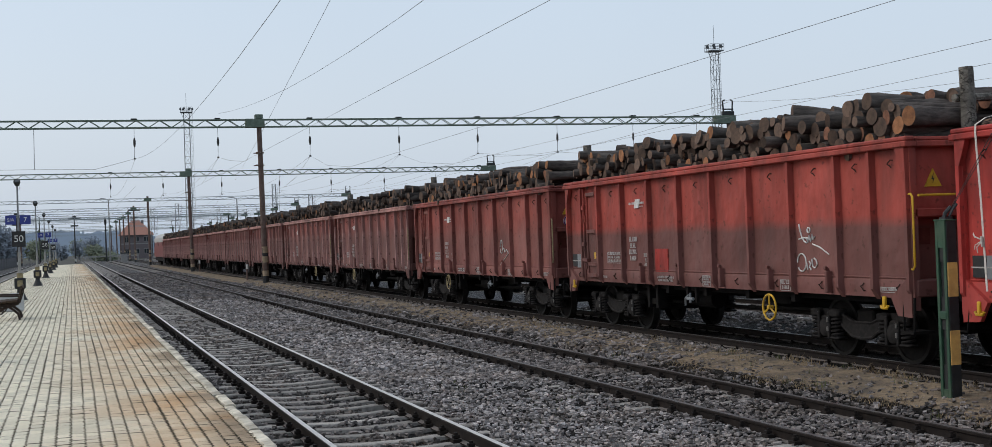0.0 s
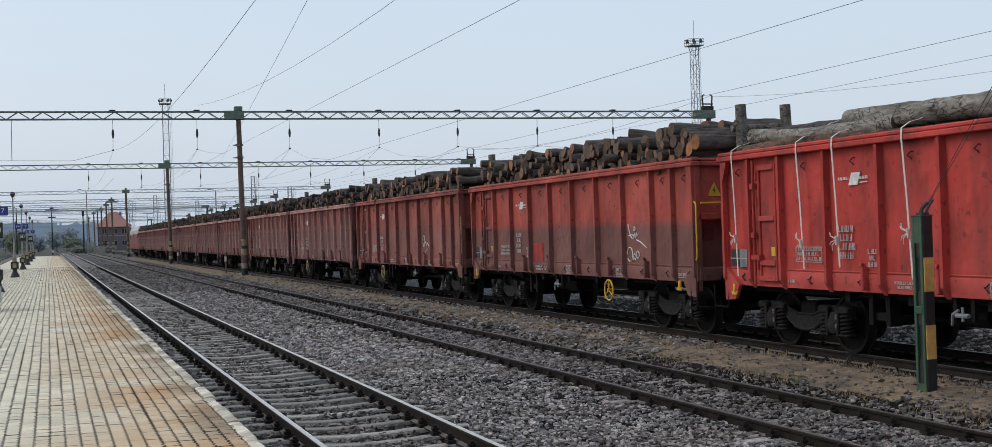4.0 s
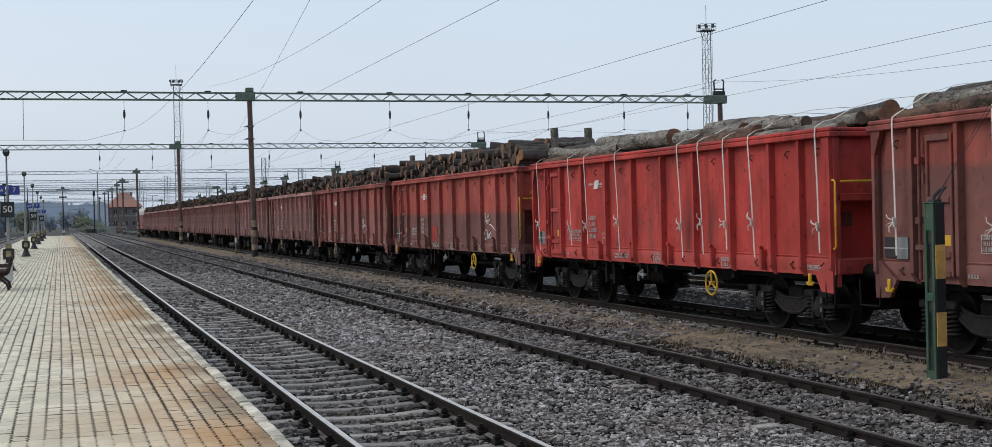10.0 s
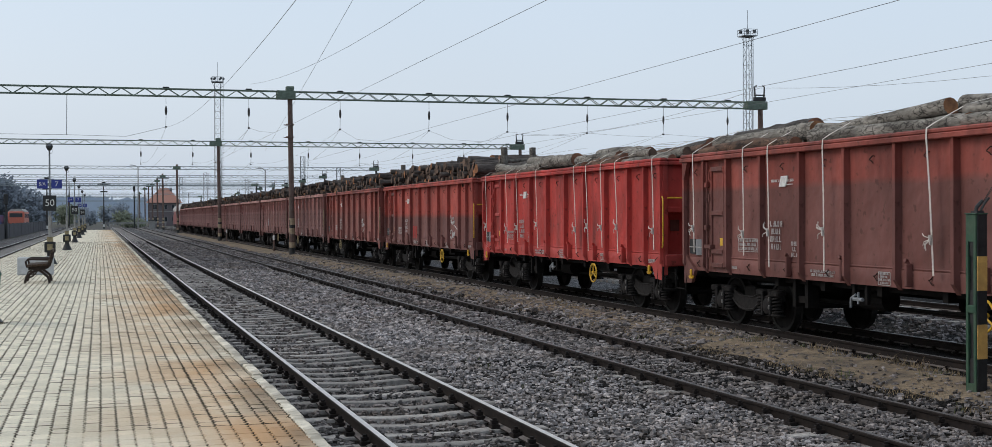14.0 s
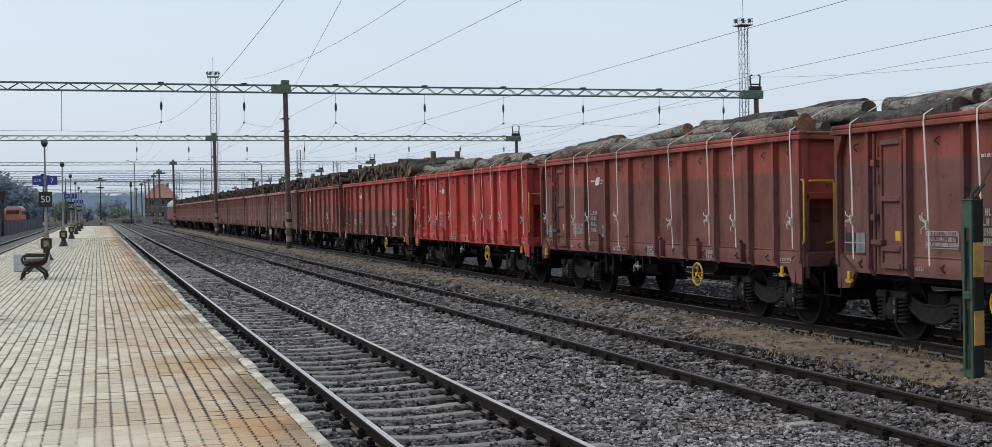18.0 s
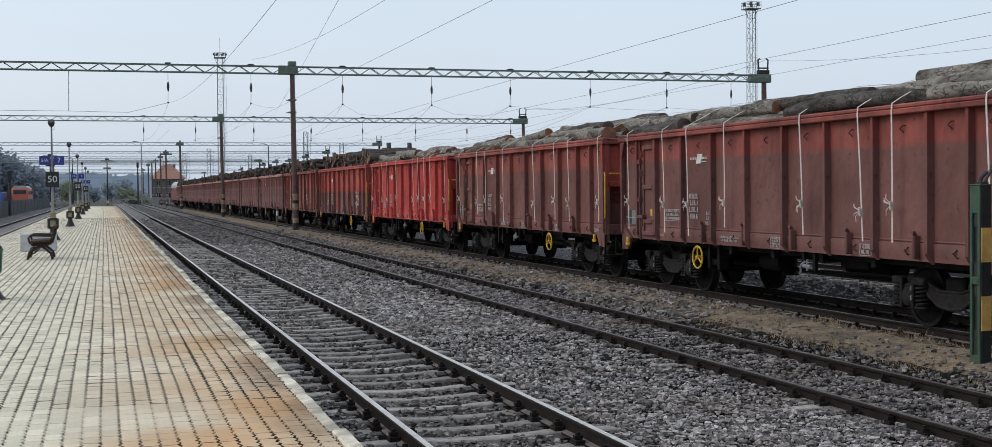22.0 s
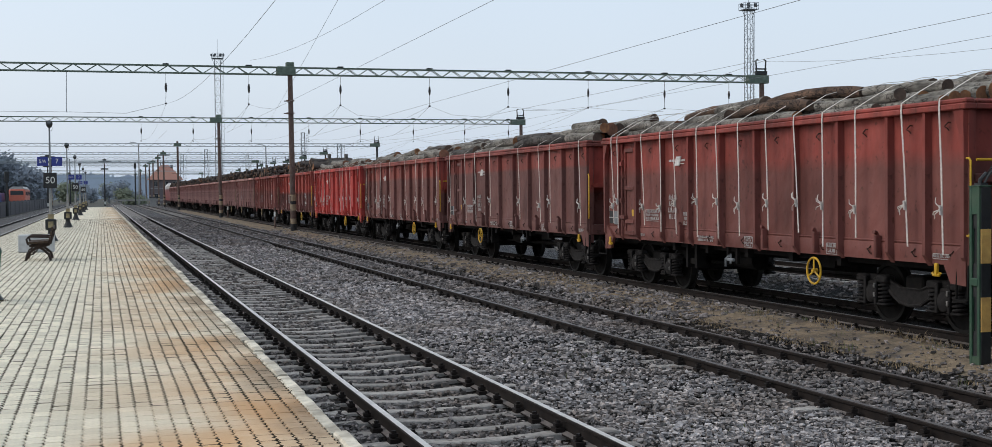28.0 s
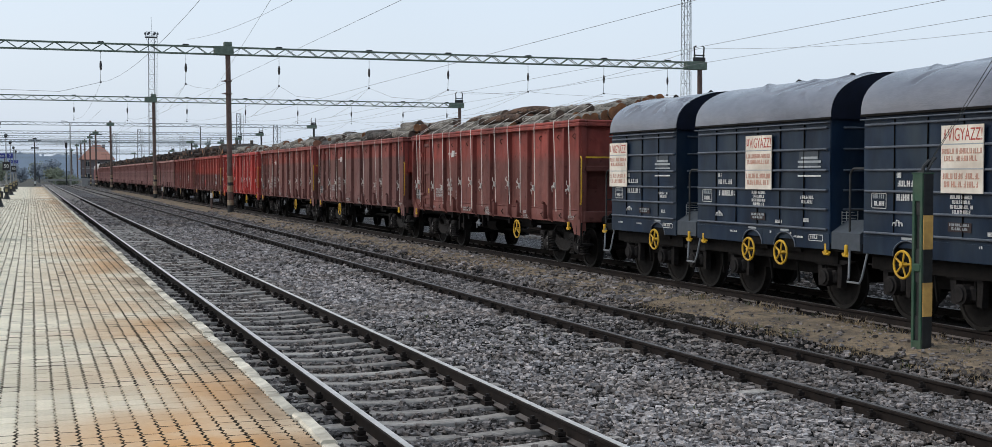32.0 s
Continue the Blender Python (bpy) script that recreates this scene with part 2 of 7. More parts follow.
POLE_RUST = material("pole_rust_paint", (0.105, 0.064, 0.053), (0.15, 0.110, 0.094), rough=0.75, scale=5, bump=0.15)
STEEL_DARK = material("dark_steel", (0.035, 0.037, 0.038), (0.06, 0.06, 0.06), rough=0.6, metal=0.2, scale=8, bump=0.08)
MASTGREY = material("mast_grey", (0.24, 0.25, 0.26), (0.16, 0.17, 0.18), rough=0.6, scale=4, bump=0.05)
WIRE = material("wire", (0.26, 0.265, 0.27), (0.2, 0.2, 0.21), rough=0.6, metal=0.3, scale=4, bump=0)
PORCELAIN = material("brown_insulator", (0.022, 0.018, 0.018), (0.03, 0.024, 0.022), rough=0.3, scale=4, bump=0)
RAIL = material("rail_side_rust", (0.0140, 0.0112, 0.0105), (0.0252, 0.0189, 0.0161), rough=0.75, scale=6, bump=0.15)
RAILFOOT = material("rail_foot_dust", (0.17, 0.15, 0.14), (0.11, 0.095, 0.088), rough=0.85, scale=9, bump=0.1)
RAILTOP = material("rail_head_worn", (0.66, 0.61, 0.56), (0.50, 0.46, 0.42), rough=0.42, metal=0.45, scale=5, bump=0.03)
RAILTOP_DULL = material("rail_head_dull", (0.15, 0.138, 0.132), (0.09, 0.08, 0.076), rough=0.5, metal=0.5, scale=5, bump=0.05)
SLEEPER = material("concrete_sleeper", (0.385, 0.350, 0.318), (0.215, 0.195, 0.178), rough=0.9, scale=14, bump=0.3, spread=0.25, stain=(0.09, 0.08, 0.075), stain_scale=3, stain_amount=0.4)
STONE = material("ballast_stone", (0.205, 0.188, 0.186), (0.088, 0.080, 0.080), rough=0.9, scale=22, bump=0.4, spread=0.6, island=True,
                 stain=(0.15, 0.115, 0.09), stain_scale=0.6, stain_amount=0.6)
STONE_PALE = material("ballast_stone_clean", (0.410, 0.372, 0.358), (0.180, 0.162, 0.158), rough=0.9, scale=22, bump=0.4, spread=0.60, island=True,
                 stain=(0.15, 0.115, 0.09), stain_scale=0.6, stain_amount=0.6)
STONE_OILY = material("ballast_stone_oily", (0.215, 0.191, 0.182), (0.082, 0.074, 0.071), rough=0.9, scale=22, bump=0.4, spread=0.60, island=True,
                 stain=(0.15, 0.115, 0.09), stain_scale=0.6, stain_amount=0.6)
STONE_DUSTY = material("ballast_stone_dusty", (0.270, 0.242, 0.232), (0.112, 0.100, 0.097), rough=0.9, scale=22, bump=0.4, spread=0.60, island=True,
                 stain=(0.15, 0.115, 0.09), stain_scale=0.6, stain_amount=0.6)
DIRT = material("dry_grass_soil", (0.268, 0.202, 0.135), (0.136, 0.106, 0.076), rough=0.95, scale=9, bump=0.8, stain=(0.065, 0.058, 0.053),
                stain_scale=1.3, stain_amount=0.9, bump_dist=0.04)
GRASS = material("dry_grass", (0.33, 0.245, 0.15), (0.20, 0.15, 0.095), rough=0.9, scale=3, bump=0, spread=0.35, island=True)
WEED = material("green_weed", (0.075, 0.095, 0.040), (0.11, 0.11, 0.05), rough=0.8, scale=3, bump=0, spread=0.3, island=True)
KERB_WEED = material("withered_weed", (0.15, 0.115, 0.07), (0.09, 0.075, 0.045), rough=0.9, scale=3, bump=0, spread=0.4, island=True)
GROUND = material("yard_ground", (0.110, 0.103, 0.094), (0.070, 0.066, 0.062), rough=0.95, scale=4, bump=0.5, stain=(0.06, 0.062, 0.035), stain_scale=0.05, stain_amount=0.7)
PAVER = material("concrete_paver", (0.740, 0.668, 0.524), (0.590, 0.528, 0.410), rough=0.85, scale=30, bump=0.3, spread=0.13, island=True)
PAVER_ONE = material("concrete_paver_loose", (0.740, 0.668, 0.524), (0.590, 0.528, 0.410), rough=0.85, scale=30, bump=0.3, spread=0.13)
JOINT = material("sand_joint", (0.105, 0.084, 0.058), (0.060, 0.049, 0.036), rough=0.95, scale=20, bump=0.3)
KERB = material("kerb_concrete", (0.72, 0.65, 0.53), (0.50, 0.445, 0.355), rough=0.9, scale=9, bump=0.6, spread=0.18, stain=(0.17, 0.145, 0.115), stain_scale=3.0, stain_amount=0.8)
def cracked(m, across, size=13.0, amount=0.85):
    """Dark cracks and scars over bark, drawn out along the stem."""
    n, l = m.node_tree.nodes, m.node_tree.links.new
    b = n["Principled BSDF"]
    old = b.inputs["Base Color"].links[0].from_socket
    tc = n.new("ShaderNodeTexCoord")
    mp = n.new("ShaderNodeMapping")
    mp.inputs["Scale"].default_value = across
    l(tc.outputs["Object"], mp.inputs[0])
    warp = n.new("ShaderNodeTexNoise")
    warp.inputs["Scale"].default_value, warp.inputs["Detail"].default_value = 6.0, 3
    l(mp.outputs[0], warp.inputs["Vector"])
    add = n.new("ShaderNodeVectorMath")
    add.operation = "MULTIPLY_ADD"
    add.inputs[1].default_value = (0.25, 0.25, 0.25)
    l(warp.outputs["Color"], add.inputs[0])
    l(mp.outputs[0], add.inputs[2])
    cell = n.new("ShaderNodeTexVoronoi")
    cell.feature = "DISTANCE_TO_EDGE"
    cell.inputs["Scale"].default_value = size
    l(add.outputs[0], cell.inputs["Vector"])
    thin = n.new("ShaderNodeMapRange")
    thin.inputs["From Min"].default_value, thin.inputs["From Max"].default_value = 0.02, 0.11
    thin.inputs["To Min"].default_value, thin.inputs["To Max"].default_value = amount, 0.0
    l(cell.outputs["Distance"], thin.inputs[0])
    where = n.new("ShaderNodeTexNoise")
    where.inputs["Scale"].default_value, where.inputs["Detail"].default_value = 3.5, 4
    l(tc.outputs["Object"], where.inputs["Vector"])
    some = n.new("ShaderNodeMapRange")
    some.inputs["From Min"].default_value, some.inputs["From Max"].default_value = 0.40, 0.52
    l(where.outputs[0], some.inputs[0])
    both = n.new("ShaderNodeMath")
    both.operation = "MULTIPLY"
    l(thin.outputs[0], both.inputs[0])
    l(some.outputs[0], both.inputs[1])
    mix = n.new("ShaderNodeMix")
    mix.data_type = "RGBA"
    mix.inputs["B"].default_value = (0.020, 0.017, 0.015, 1)
    l(both.outputs[0], mix.inputs["Factor"])
    l(old, mix.inputs["A"])
    l(mix.outputs["Result"], b.inputs["Base Color"])
    return m


BARK = material("bark", (0.0910, 0.0752, 0.0665), (0.0277, 0.0231, 0.0216), rough=0.95, scale=14, bump=0.9, spread=0.55, island=True, stretch=(0.25, 1, 1),
                stain=(0.105, 0.092, 0.082), stain_scale=2.5, stain_amount=0.5, bump_dist=0.03)
BARK_PALE = material("bark_weathered", (0.225, 0.208, 0.182), (0.100, 0.090, 0.079), rough=0.95, scale=16, bump=1.0, spread=0.55, island=True,
                     stretch=(1, 0.30, 1), stain=(0.030, 0.026, 0.023), stain_scale=3.0, stain_amount=0.9, bump_dist=0.03)
BARK_BROWN = material("bark_brown", (0.150, 0.092, 0.064), (0.045, 0.033, 0.027), rough=0.95, scale=12, bump=1.0, spread=0.45, island=True,
                      stretch=(1, 0.30, 1), stain=(0.030, 0.025, 0.022), stain_scale=2.4, stain_amount=0.7, bump_dist=0.03)
BARK_DARK = material("bark_black", (0.080, 0.072, 0.066), (0.020, 0.018, 0.017), rough=0.95, scale=12, bump=1.0, spread=0.40, island=True,
                     stretch=(1, 0.30, 1), stain=(0.13, 0.12, 0.11), stain_scale=2.6, stain_amount=0.5, bump_dist=0.03)
for bark in (BARK_PALE, BARK_BROWN, BARK_DARK):
    cracked(bark, (1, 0.45, 1))
CUT = material("sawn_log_end", (0.1214, 0.0800, 0.0593), (0.0621, 0.0455, 0.0373), rough=0.9, scale=7, bump=0.2, spread=0.8, island=True)
CUT_FRESH = material("fresh_log_end", (0.300, 0.140, 0.068), (0.150, 0.072, 0.040), rough=0.9, scale=7, bump=0.2, spread=0.5, island=True)
CUT_BROWN = material("weathered_log_end", (0.270, 0.125, 0.078), (0.125, 0.066, 0.046), rough=0.9, scale=7, bump=0.2, spread=0.5, island=True)
SIGN_BLUE = material("sign_blue", (0.018, 0.035, 0.24), (0.015, 0.028, 0.19), rough=0.4, scale=4, bump=0)
SIGN_CREAM = material("notice_board", (0.82, 0.75, 0.65), (0.72, 0.65, 0.55), rough=0.6, scale=5, bump=0, stain=(0.36, 0.27, 0.2), stain_scale=2)
RED = material("red_marking", (0.48, 0.10, 0.07), (0.40, 0.08, 0.06), rough=0.6, scale=8, bump=0)
BRICK = material("signal_box_brick", (0.17, 0.145, 0.15), (0.13, 0.11, 0.115), rough=0.9, scale=8, bump=0.2)
# roof tiles far off, paled by haze put into the colour
ROOFTILE = material("red_roof_tiles", (0.42, 0.215, 0.165), (0.33, 0.17, 0.13), rough=0.85, scale=12, bump=0.3)
PLASTER = material("grey_plaster", (0.30, 0.29, 0.28), (0.22, 0.21, 0.20), rough=0.9, scale=5, bump=0.1)
GLASS = material("dark_window", (0.02, 0.025, 0.03), rough=0.1, scale=2, bump=0)
LOCO_RED = material("locomotive_red", (0.22, 0.045, 0.035), (0.16, 0.035, 0.03), rough=0.4, scale=3, bump=0.05)
LOCO_PALE = material("locomotive_roof", (0.42, 0.40, 0.38), (0.34, 0.32, 0.30), rough=0.5, scale=3, bump=0.05)
# railcar red lightened with distance haze in the paint
RAILCAR_RED = material("railcar_red", (0.56, 0.14, 0.085), (0.48, 0.12, 0.075), rough=0.45, scale=2, bump=0)
RAILCAR_BLUE = material("railcar_blue", (0.05, 0.14, 0.36), (0.04, 0.11, 0.3), rough=0.45, scale=2, bump=0)
TIMBER = material("bench_timber", (0.085, 0.058, 0.040), (0.055, 0.038, 0.028), rough=0.75, scale=9, bump=0.3, stretch=(0.3, 3, 3))
FLOOD = material("floodlight_grey", (0.12, 0.125, 0.13), (0.09, 0.095, 0.1), rough=0.6, scale=4, bump=0)
IRON = material("cast_iron", (0.055, 0.038, 0.030), (0.035, 0.026, 0.022), rough=0.6, scale=9, bump=0.15)
BINGREEN = material("bin_green", (0.010, 0.085, 0.050), (0.008, 0.07, 0.04), rough=0.45, scale=5, bump=0.03)
CONCRETE = material("weathered_concrete", (0.34, 0.33, 0.31), (0.24, 0.235, 0.22), rough=0.9, scale=9, bump=0.25, stain=(0.16, 0.15, 0.14), stain_scale=1.5)
FENCE = material("dark_fence", (0.125, 0.120, 0.128), (0.090, 0.087, 0.092), rough=0.85, scale=5, bump=0.1)
# far foliage: bluish haze is mixed into the leaf colour
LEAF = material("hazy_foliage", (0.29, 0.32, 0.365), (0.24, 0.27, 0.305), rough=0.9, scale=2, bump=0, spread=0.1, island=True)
# far wagons' ribs and rims: light they catch is painted as paler oxide
RIB_LIT = wagon_paint("oxide_rib_lit", (0.40, 0.205, 0.178), (0.31, 0.175, 0.155), 2.4)
LEAF_GREEN = material("yard_shrub", (0.245, 0.262, 0.190), (0.195, 0.212, 0.150), rough=0.9, scale=2, bump=0, spread=0.1, island=True)
# tall trees behind the fence, grey-blue haze in their leaf colour too
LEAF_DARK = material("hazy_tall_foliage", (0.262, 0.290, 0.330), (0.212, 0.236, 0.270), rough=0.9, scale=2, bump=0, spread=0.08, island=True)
PLANTER = material("pale_planter_concrete", (0.52, 0.52, 0.52), (0.42, 0.42, 0.42), rough=0.85, scale=7, bump=0.2, stain=(0.3, 0.3, 0.29), stain_scale=2)
POLE_OCHRE = material("pole_ochre_paint", (0.37, 0.29, 0.20), (0.27, 0.20, 0.13), rough=0.65, scale=6, bump=0.1, stain=(0.2, 0.14, 0.09), stain_scale=3)
TRUNK = material("tree_trunk", (0.20, 0.20, 0.21), rough=0.9, scale=5, bump=0.3)
# farthest tree line: distance haze painted as a pale blue colour
HAZE = material("haze_tinted_trees", (0.46, 0.53, 0.63), (0.40, 0.465, 0.56), rough=1.0, scale=0.08, bump=0)
LAMP_GLASS = material("lamp_glass", (0.07, 0.075, 0.08), rough=0.3, scale=3, bump=0)


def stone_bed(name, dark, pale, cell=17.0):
    """Ballast further off: packed stones of many greys, the shade in their gaps drawn black."""
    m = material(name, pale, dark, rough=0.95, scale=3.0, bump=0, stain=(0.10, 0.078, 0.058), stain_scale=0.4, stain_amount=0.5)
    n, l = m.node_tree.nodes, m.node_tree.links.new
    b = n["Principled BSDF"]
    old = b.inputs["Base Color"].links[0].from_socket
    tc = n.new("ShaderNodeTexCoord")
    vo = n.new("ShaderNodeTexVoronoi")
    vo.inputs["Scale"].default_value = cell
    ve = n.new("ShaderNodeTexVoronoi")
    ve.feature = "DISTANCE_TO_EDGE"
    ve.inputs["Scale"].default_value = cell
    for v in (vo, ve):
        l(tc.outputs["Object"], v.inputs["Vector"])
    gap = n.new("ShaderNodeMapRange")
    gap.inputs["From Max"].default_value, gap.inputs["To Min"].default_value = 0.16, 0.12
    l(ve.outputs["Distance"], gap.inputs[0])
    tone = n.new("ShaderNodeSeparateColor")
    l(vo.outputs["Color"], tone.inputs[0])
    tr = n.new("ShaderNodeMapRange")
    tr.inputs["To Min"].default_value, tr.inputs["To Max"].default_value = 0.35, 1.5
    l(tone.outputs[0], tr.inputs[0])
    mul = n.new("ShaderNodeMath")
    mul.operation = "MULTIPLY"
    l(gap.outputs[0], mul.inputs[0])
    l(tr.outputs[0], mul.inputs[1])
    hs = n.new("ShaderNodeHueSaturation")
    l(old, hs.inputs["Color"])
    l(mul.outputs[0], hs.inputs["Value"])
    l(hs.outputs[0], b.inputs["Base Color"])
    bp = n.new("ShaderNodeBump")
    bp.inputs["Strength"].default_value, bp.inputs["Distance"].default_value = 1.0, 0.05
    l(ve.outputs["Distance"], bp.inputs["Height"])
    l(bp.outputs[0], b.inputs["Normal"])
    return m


BALLAST = stone_bed("ballast_packed", (0.1080, 0.1037, 0.1058), (0.2160, 0.2052, 0.2074), 12.0)
# bed under the near stones: the shade between them painted near-black
GAP_SHADE = stone_bed("ballast_fines", (0.0060, 0.0056, 0.0056), (0.0130, 0.0120, 0.0116), 25.0)
# strip beneath the goods train: the train's shade painted into the stones
TRAIN_SHADE = stone_bed("ballast_train_shade", (0.0084, 0.0078, 0.0078), (0.0180, 0.0168, 0.0162))


def rusted(m):
    """Brake-dust and rust staining that spreads over the pavers from the track's side."""
    n, l = m.node_tree.nodes, m.node_tree.links.new
    b = n["Principled BSDF"]
    old = b.inputs["Base Color"].links[0].from_socket
    pos = n.new("ShaderNodeNewGeometry").outputs["Position"]
    sp = n.new("ShaderNodeSeparateXYZ")
    l(pos, sp.inputs[0])
    nz = n.new("ShaderNodeTexNoise")
    nz.inputs["Scale"].default_value, nz.inputs["Detail"].default_value = 0.55, 4
    l(pos, nz.inputs["Vector"])
    side = n.new("ShaderNodeMapRange")
    side.inputs["From Min"].default_value, side.inputs["From Max"].default_value = -0.5, 1.15
    l(sp.outputs["X"], side.inputs[0])
    am = n.new("ShaderNodeMapRange")
    am.inputs["From Min"].default_value, am.inputs["From Max"].default_value, am.inputs["To Max"].default_value = 0.34, 0.62, 0.90
    l(nz.outputs[0], am.inputs[0])
    mul = n.new("ShaderNodeMath")
    mul.operation = "MULTIPLY"
    l(side.outputs[0], mul.inputs[0])
    l(am.outputs[0], mul.inputs[1])
    mx = n.new("ShaderNodeMix")
    mx.data_type = "RGBA"
    mx.inputs["B"].default_value = (0.48, 0.265, 0.12, 1)
    l(mul.outputs[0], mx.inputs["Factor"])
    l(old, mx.inputs["A"])
    grime = n.new("ShaderNodeTexNoise")
    grime.inputs["Scale"].default_value, grime.inputs["Detail"].default_value = 0.9, 6
    l(pos, grime.inputs["Vector"])
    gr = n.new("ShaderNodeMapRange")
    gr.inputs["From Min"].default_value, gr.inputs["From Max"].default_value, gr.inputs["To Max"].default_value = 0.50, 0.80, 0.45
    l(grime.outputs[0], gr.inputs[0])
    mg = n.new("ShaderNodeMix")
    mg.data_type = "RGBA"
    mg.inputs["B"].default_value = (0.36, 0.31, 0.22, 1)
    l(gr.outputs[0], mg.inputs["Factor"])
    l(mx.outputs["Result"], mg.inputs["A"])
    # one strong rust patch at the edge
    off = n.new("ShaderNodeVectorMath")
    off.operation = "DISTANCE"
    off.inputs[1].default_value = (0.95, 8.3, 0.36)
    l(pos, off.inputs[0])
    ring = n.new("ShaderNodeMapRange")
    ring.inputs["From Min"].default_value, ring.inputs["From Max"].default_value = 0.3, 1.5
    ring.inputs["To Min"].default_value, ring.inputs["To Max"].default_value = 0.95, 0.0
    l(off.outputs["Value"], ring.inputs[0])
    pr = n.new("ShaderNodeMapRange")
    pr.inputs["From Min"].default_value, pr.inputs["From Max"].default_value = 0.30, 0.55
    l(grime.outputs[0], pr.inputs[0])
    pm = n.new("ShaderNodeMath")
    pm.operation = "MULTIPLY"
    l(ring.outputs[0], pm.inputs[0])
    l(pr.outputs[0], pm.inputs[1])
    mp_ = n.new("ShaderNodeMix")
    mp_.data_type = "RGBA"
    mp_.inputs["B"].default_value = (0.58, 0.31, 0.13, 1)
    l(pm.outputs[0], mp_.inputs["Factor"])
    l(mg.outputs["Result"], mp_.inputs["A"])
    mg = mp_
    # soil that gathers along the kerb
    edge = n.new("ShaderNodeMapRange")
    edge.inputs["From Min"].default_value, edge.inputs["From Max"].default_value, edge.inputs["To Max"].default_value = 1.05, 1.45, 1.0
    l(sp.outputs["X"], edge.inputs[0])
    er = n.new("ShaderNodeMapRange")
    er.inputs["From Min"].default_value, er.inputs["From Max"].default_value, er.inputs["To Max"].default_value = 0.32, 0.58, 0.8
    l(grime.outputs[0], er.inputs[0])
    em = n.new("ShaderNodeMath")
    em.operation = "MULTIPLY"
    l(edge.outputs[0], em.inputs[0])
    l(er.outputs[0], em.inputs[1])
    me_ = n.new("ShaderNodeMix")
    me_.data_type = "RGBA"
    me_.inputs["B"].default_value = (0.17, 0.125, 0.085, 1)
    l(em.outputs[0], me_.inputs["Factor"])
    l(mg.outputs["Result"], me_.inputs["A"])
    l(me_.outputs["Result"], b.inputs["Base Color"])


rusted(PAVER)
rusted(PAVER_ONE)


# ---- mesh helpers ----
class Shape:
    """Collects faces of one mesh; every call adds a closed piece."""

    def __init__(self):
        self.v, self.f, self.m = [], [], []

    def add(self, verts, faces, slot=0):
        k = len(self.v)
        self.v.extend(tuple(p) for p in verts)
        self.f.extend(tuple(i + k for i in q) for q in faces)
        self.m.extend([slot] * len(faces))
        return self

    def box(self, x0, x1, y0, y1, z0, z1, slot=0, bevel=0.0):
        if bevel:
            b = min(bevel, abs(x1 - x0) * 0.45, abs(y1 - y0) * 0.45, abs(z1 - z0) * 0.45)
            bm = bmesh.new()
            bmesh.ops.create_cube(bm, size=1)
            for w in bm.verts:
                w.co = Vector(((x0 + x1) / 2 + w.co.x * (x1 - x0), (y0 + y1) / 2 + w.co.y * (y1 - y0), (z0 + z1) / 2 + w.co.z * (z1 - z0)))
            bmesh.ops.bevel(bm, geom=bm.edges[:], offset=b, segments=1, affect="EDGES")
            bm.verts.index_update()
            self.add([w.co[:] for w in bm.verts], [[w.index for w in q.verts] for q in bm.faces], slot)
            bm.free()
            return self
        v = [(x, y, z) for x in (x0, x1) for y in (y0, y1) for z in (z0, z1)]
        return self.add(v, [(0, 1, 3, 2), (4, 6, 7, 5), (0, 4, 5, 1), (2, 3, 7, 6), (0, 2, 6, 4), (1, 5, 7, 3)], slot)

    def tube(self, path, r, n=8, slot=0, radii=None, caps=True, capslot=None):
        """A round bar along a path of points."""
        path = [Vector(p) for p in path]
        rings, k = [], len(self.v)
        up = None
        for i, p in enumerate(path):
            d = (path[min(i + 1, len(path) - 1)] - path[max(i - 1, 0)]).normalized()
            if up is None:
                up = d.orthogonal().normalized()
            up = (up - d * up.dot(d)).normalized()
            side = d.cross(up)
            rr = radii[i] if radii else r
            rings.append([p + (up * math.cos(a) + side * math.sin(a)) * rr for a in (2 * math.pi * j / n for j in range(n))])
        self.v.extend(q[:] for ring in rings for q in ring)
        for i in range(len(path) - 1):
            for j in range(n):
                a, b = k + i * n + j, k + i * n + (j + 1) % n
                self.f.append((a, b, b + n, a + n))
                self.m.append(slot)
        if caps:
            cs = slot if capslot is None else capslot
            self.f.append(tuple(k + j for j in reversed(range(n))))
            self.f.append(tuple(k + (len(path) - 1) * n + j for j in range(n)))
            self.m.extend([cs, cs])
        return self

    def ring(self, centre, axis, R, r, n=20, k=6, slot=0):
        """A torus."""
        axis = Vector(axis).normalized()
        u = axis.orthogonal().normalized()
        w = axis.cross(u)
        c = Vector(centre)
        base = len(self.v)
        for i in range(n):
            a = 2 * math.pi * i / n
            d = u * math.cos(a) + w * math.sin(a)
            for j in range(k):
                e = 2 * math.pi * j / k
                self.v.append((c + d * (R + r * math.cos(e)) + axis * r * math.sin(e))[:])
        for i in range(n):
            for j in range(k):
                self.f.append((base + i * k + j, base + ((i + 1) % n) * k + j, base + ((i + 1) % n) * k + (j + 1) % k, base + i * k + (j + 1) % k))
                self.m.append(slot)
        return self

    def prism(self, outline, y0, y1, slot=0):
        """An outline in x, z pulled along y."""
        n = len(outline)
        v = [(x, y0, z) for x, z in outline] + [(x, y1, z) for x, z in outline]
        f = [(i, (i + 1) % n, n + (i + 1) % n, n + i) for i in range(n)] + [tuple(reversed(range(n))), tuple(range(n, 2 * n))]
        return self.add(v, f, slot)

    def prism_x(self, outline, x0, x1, slot=0):
        """An outline in y, z pulled along x."""
        n = len(outline)
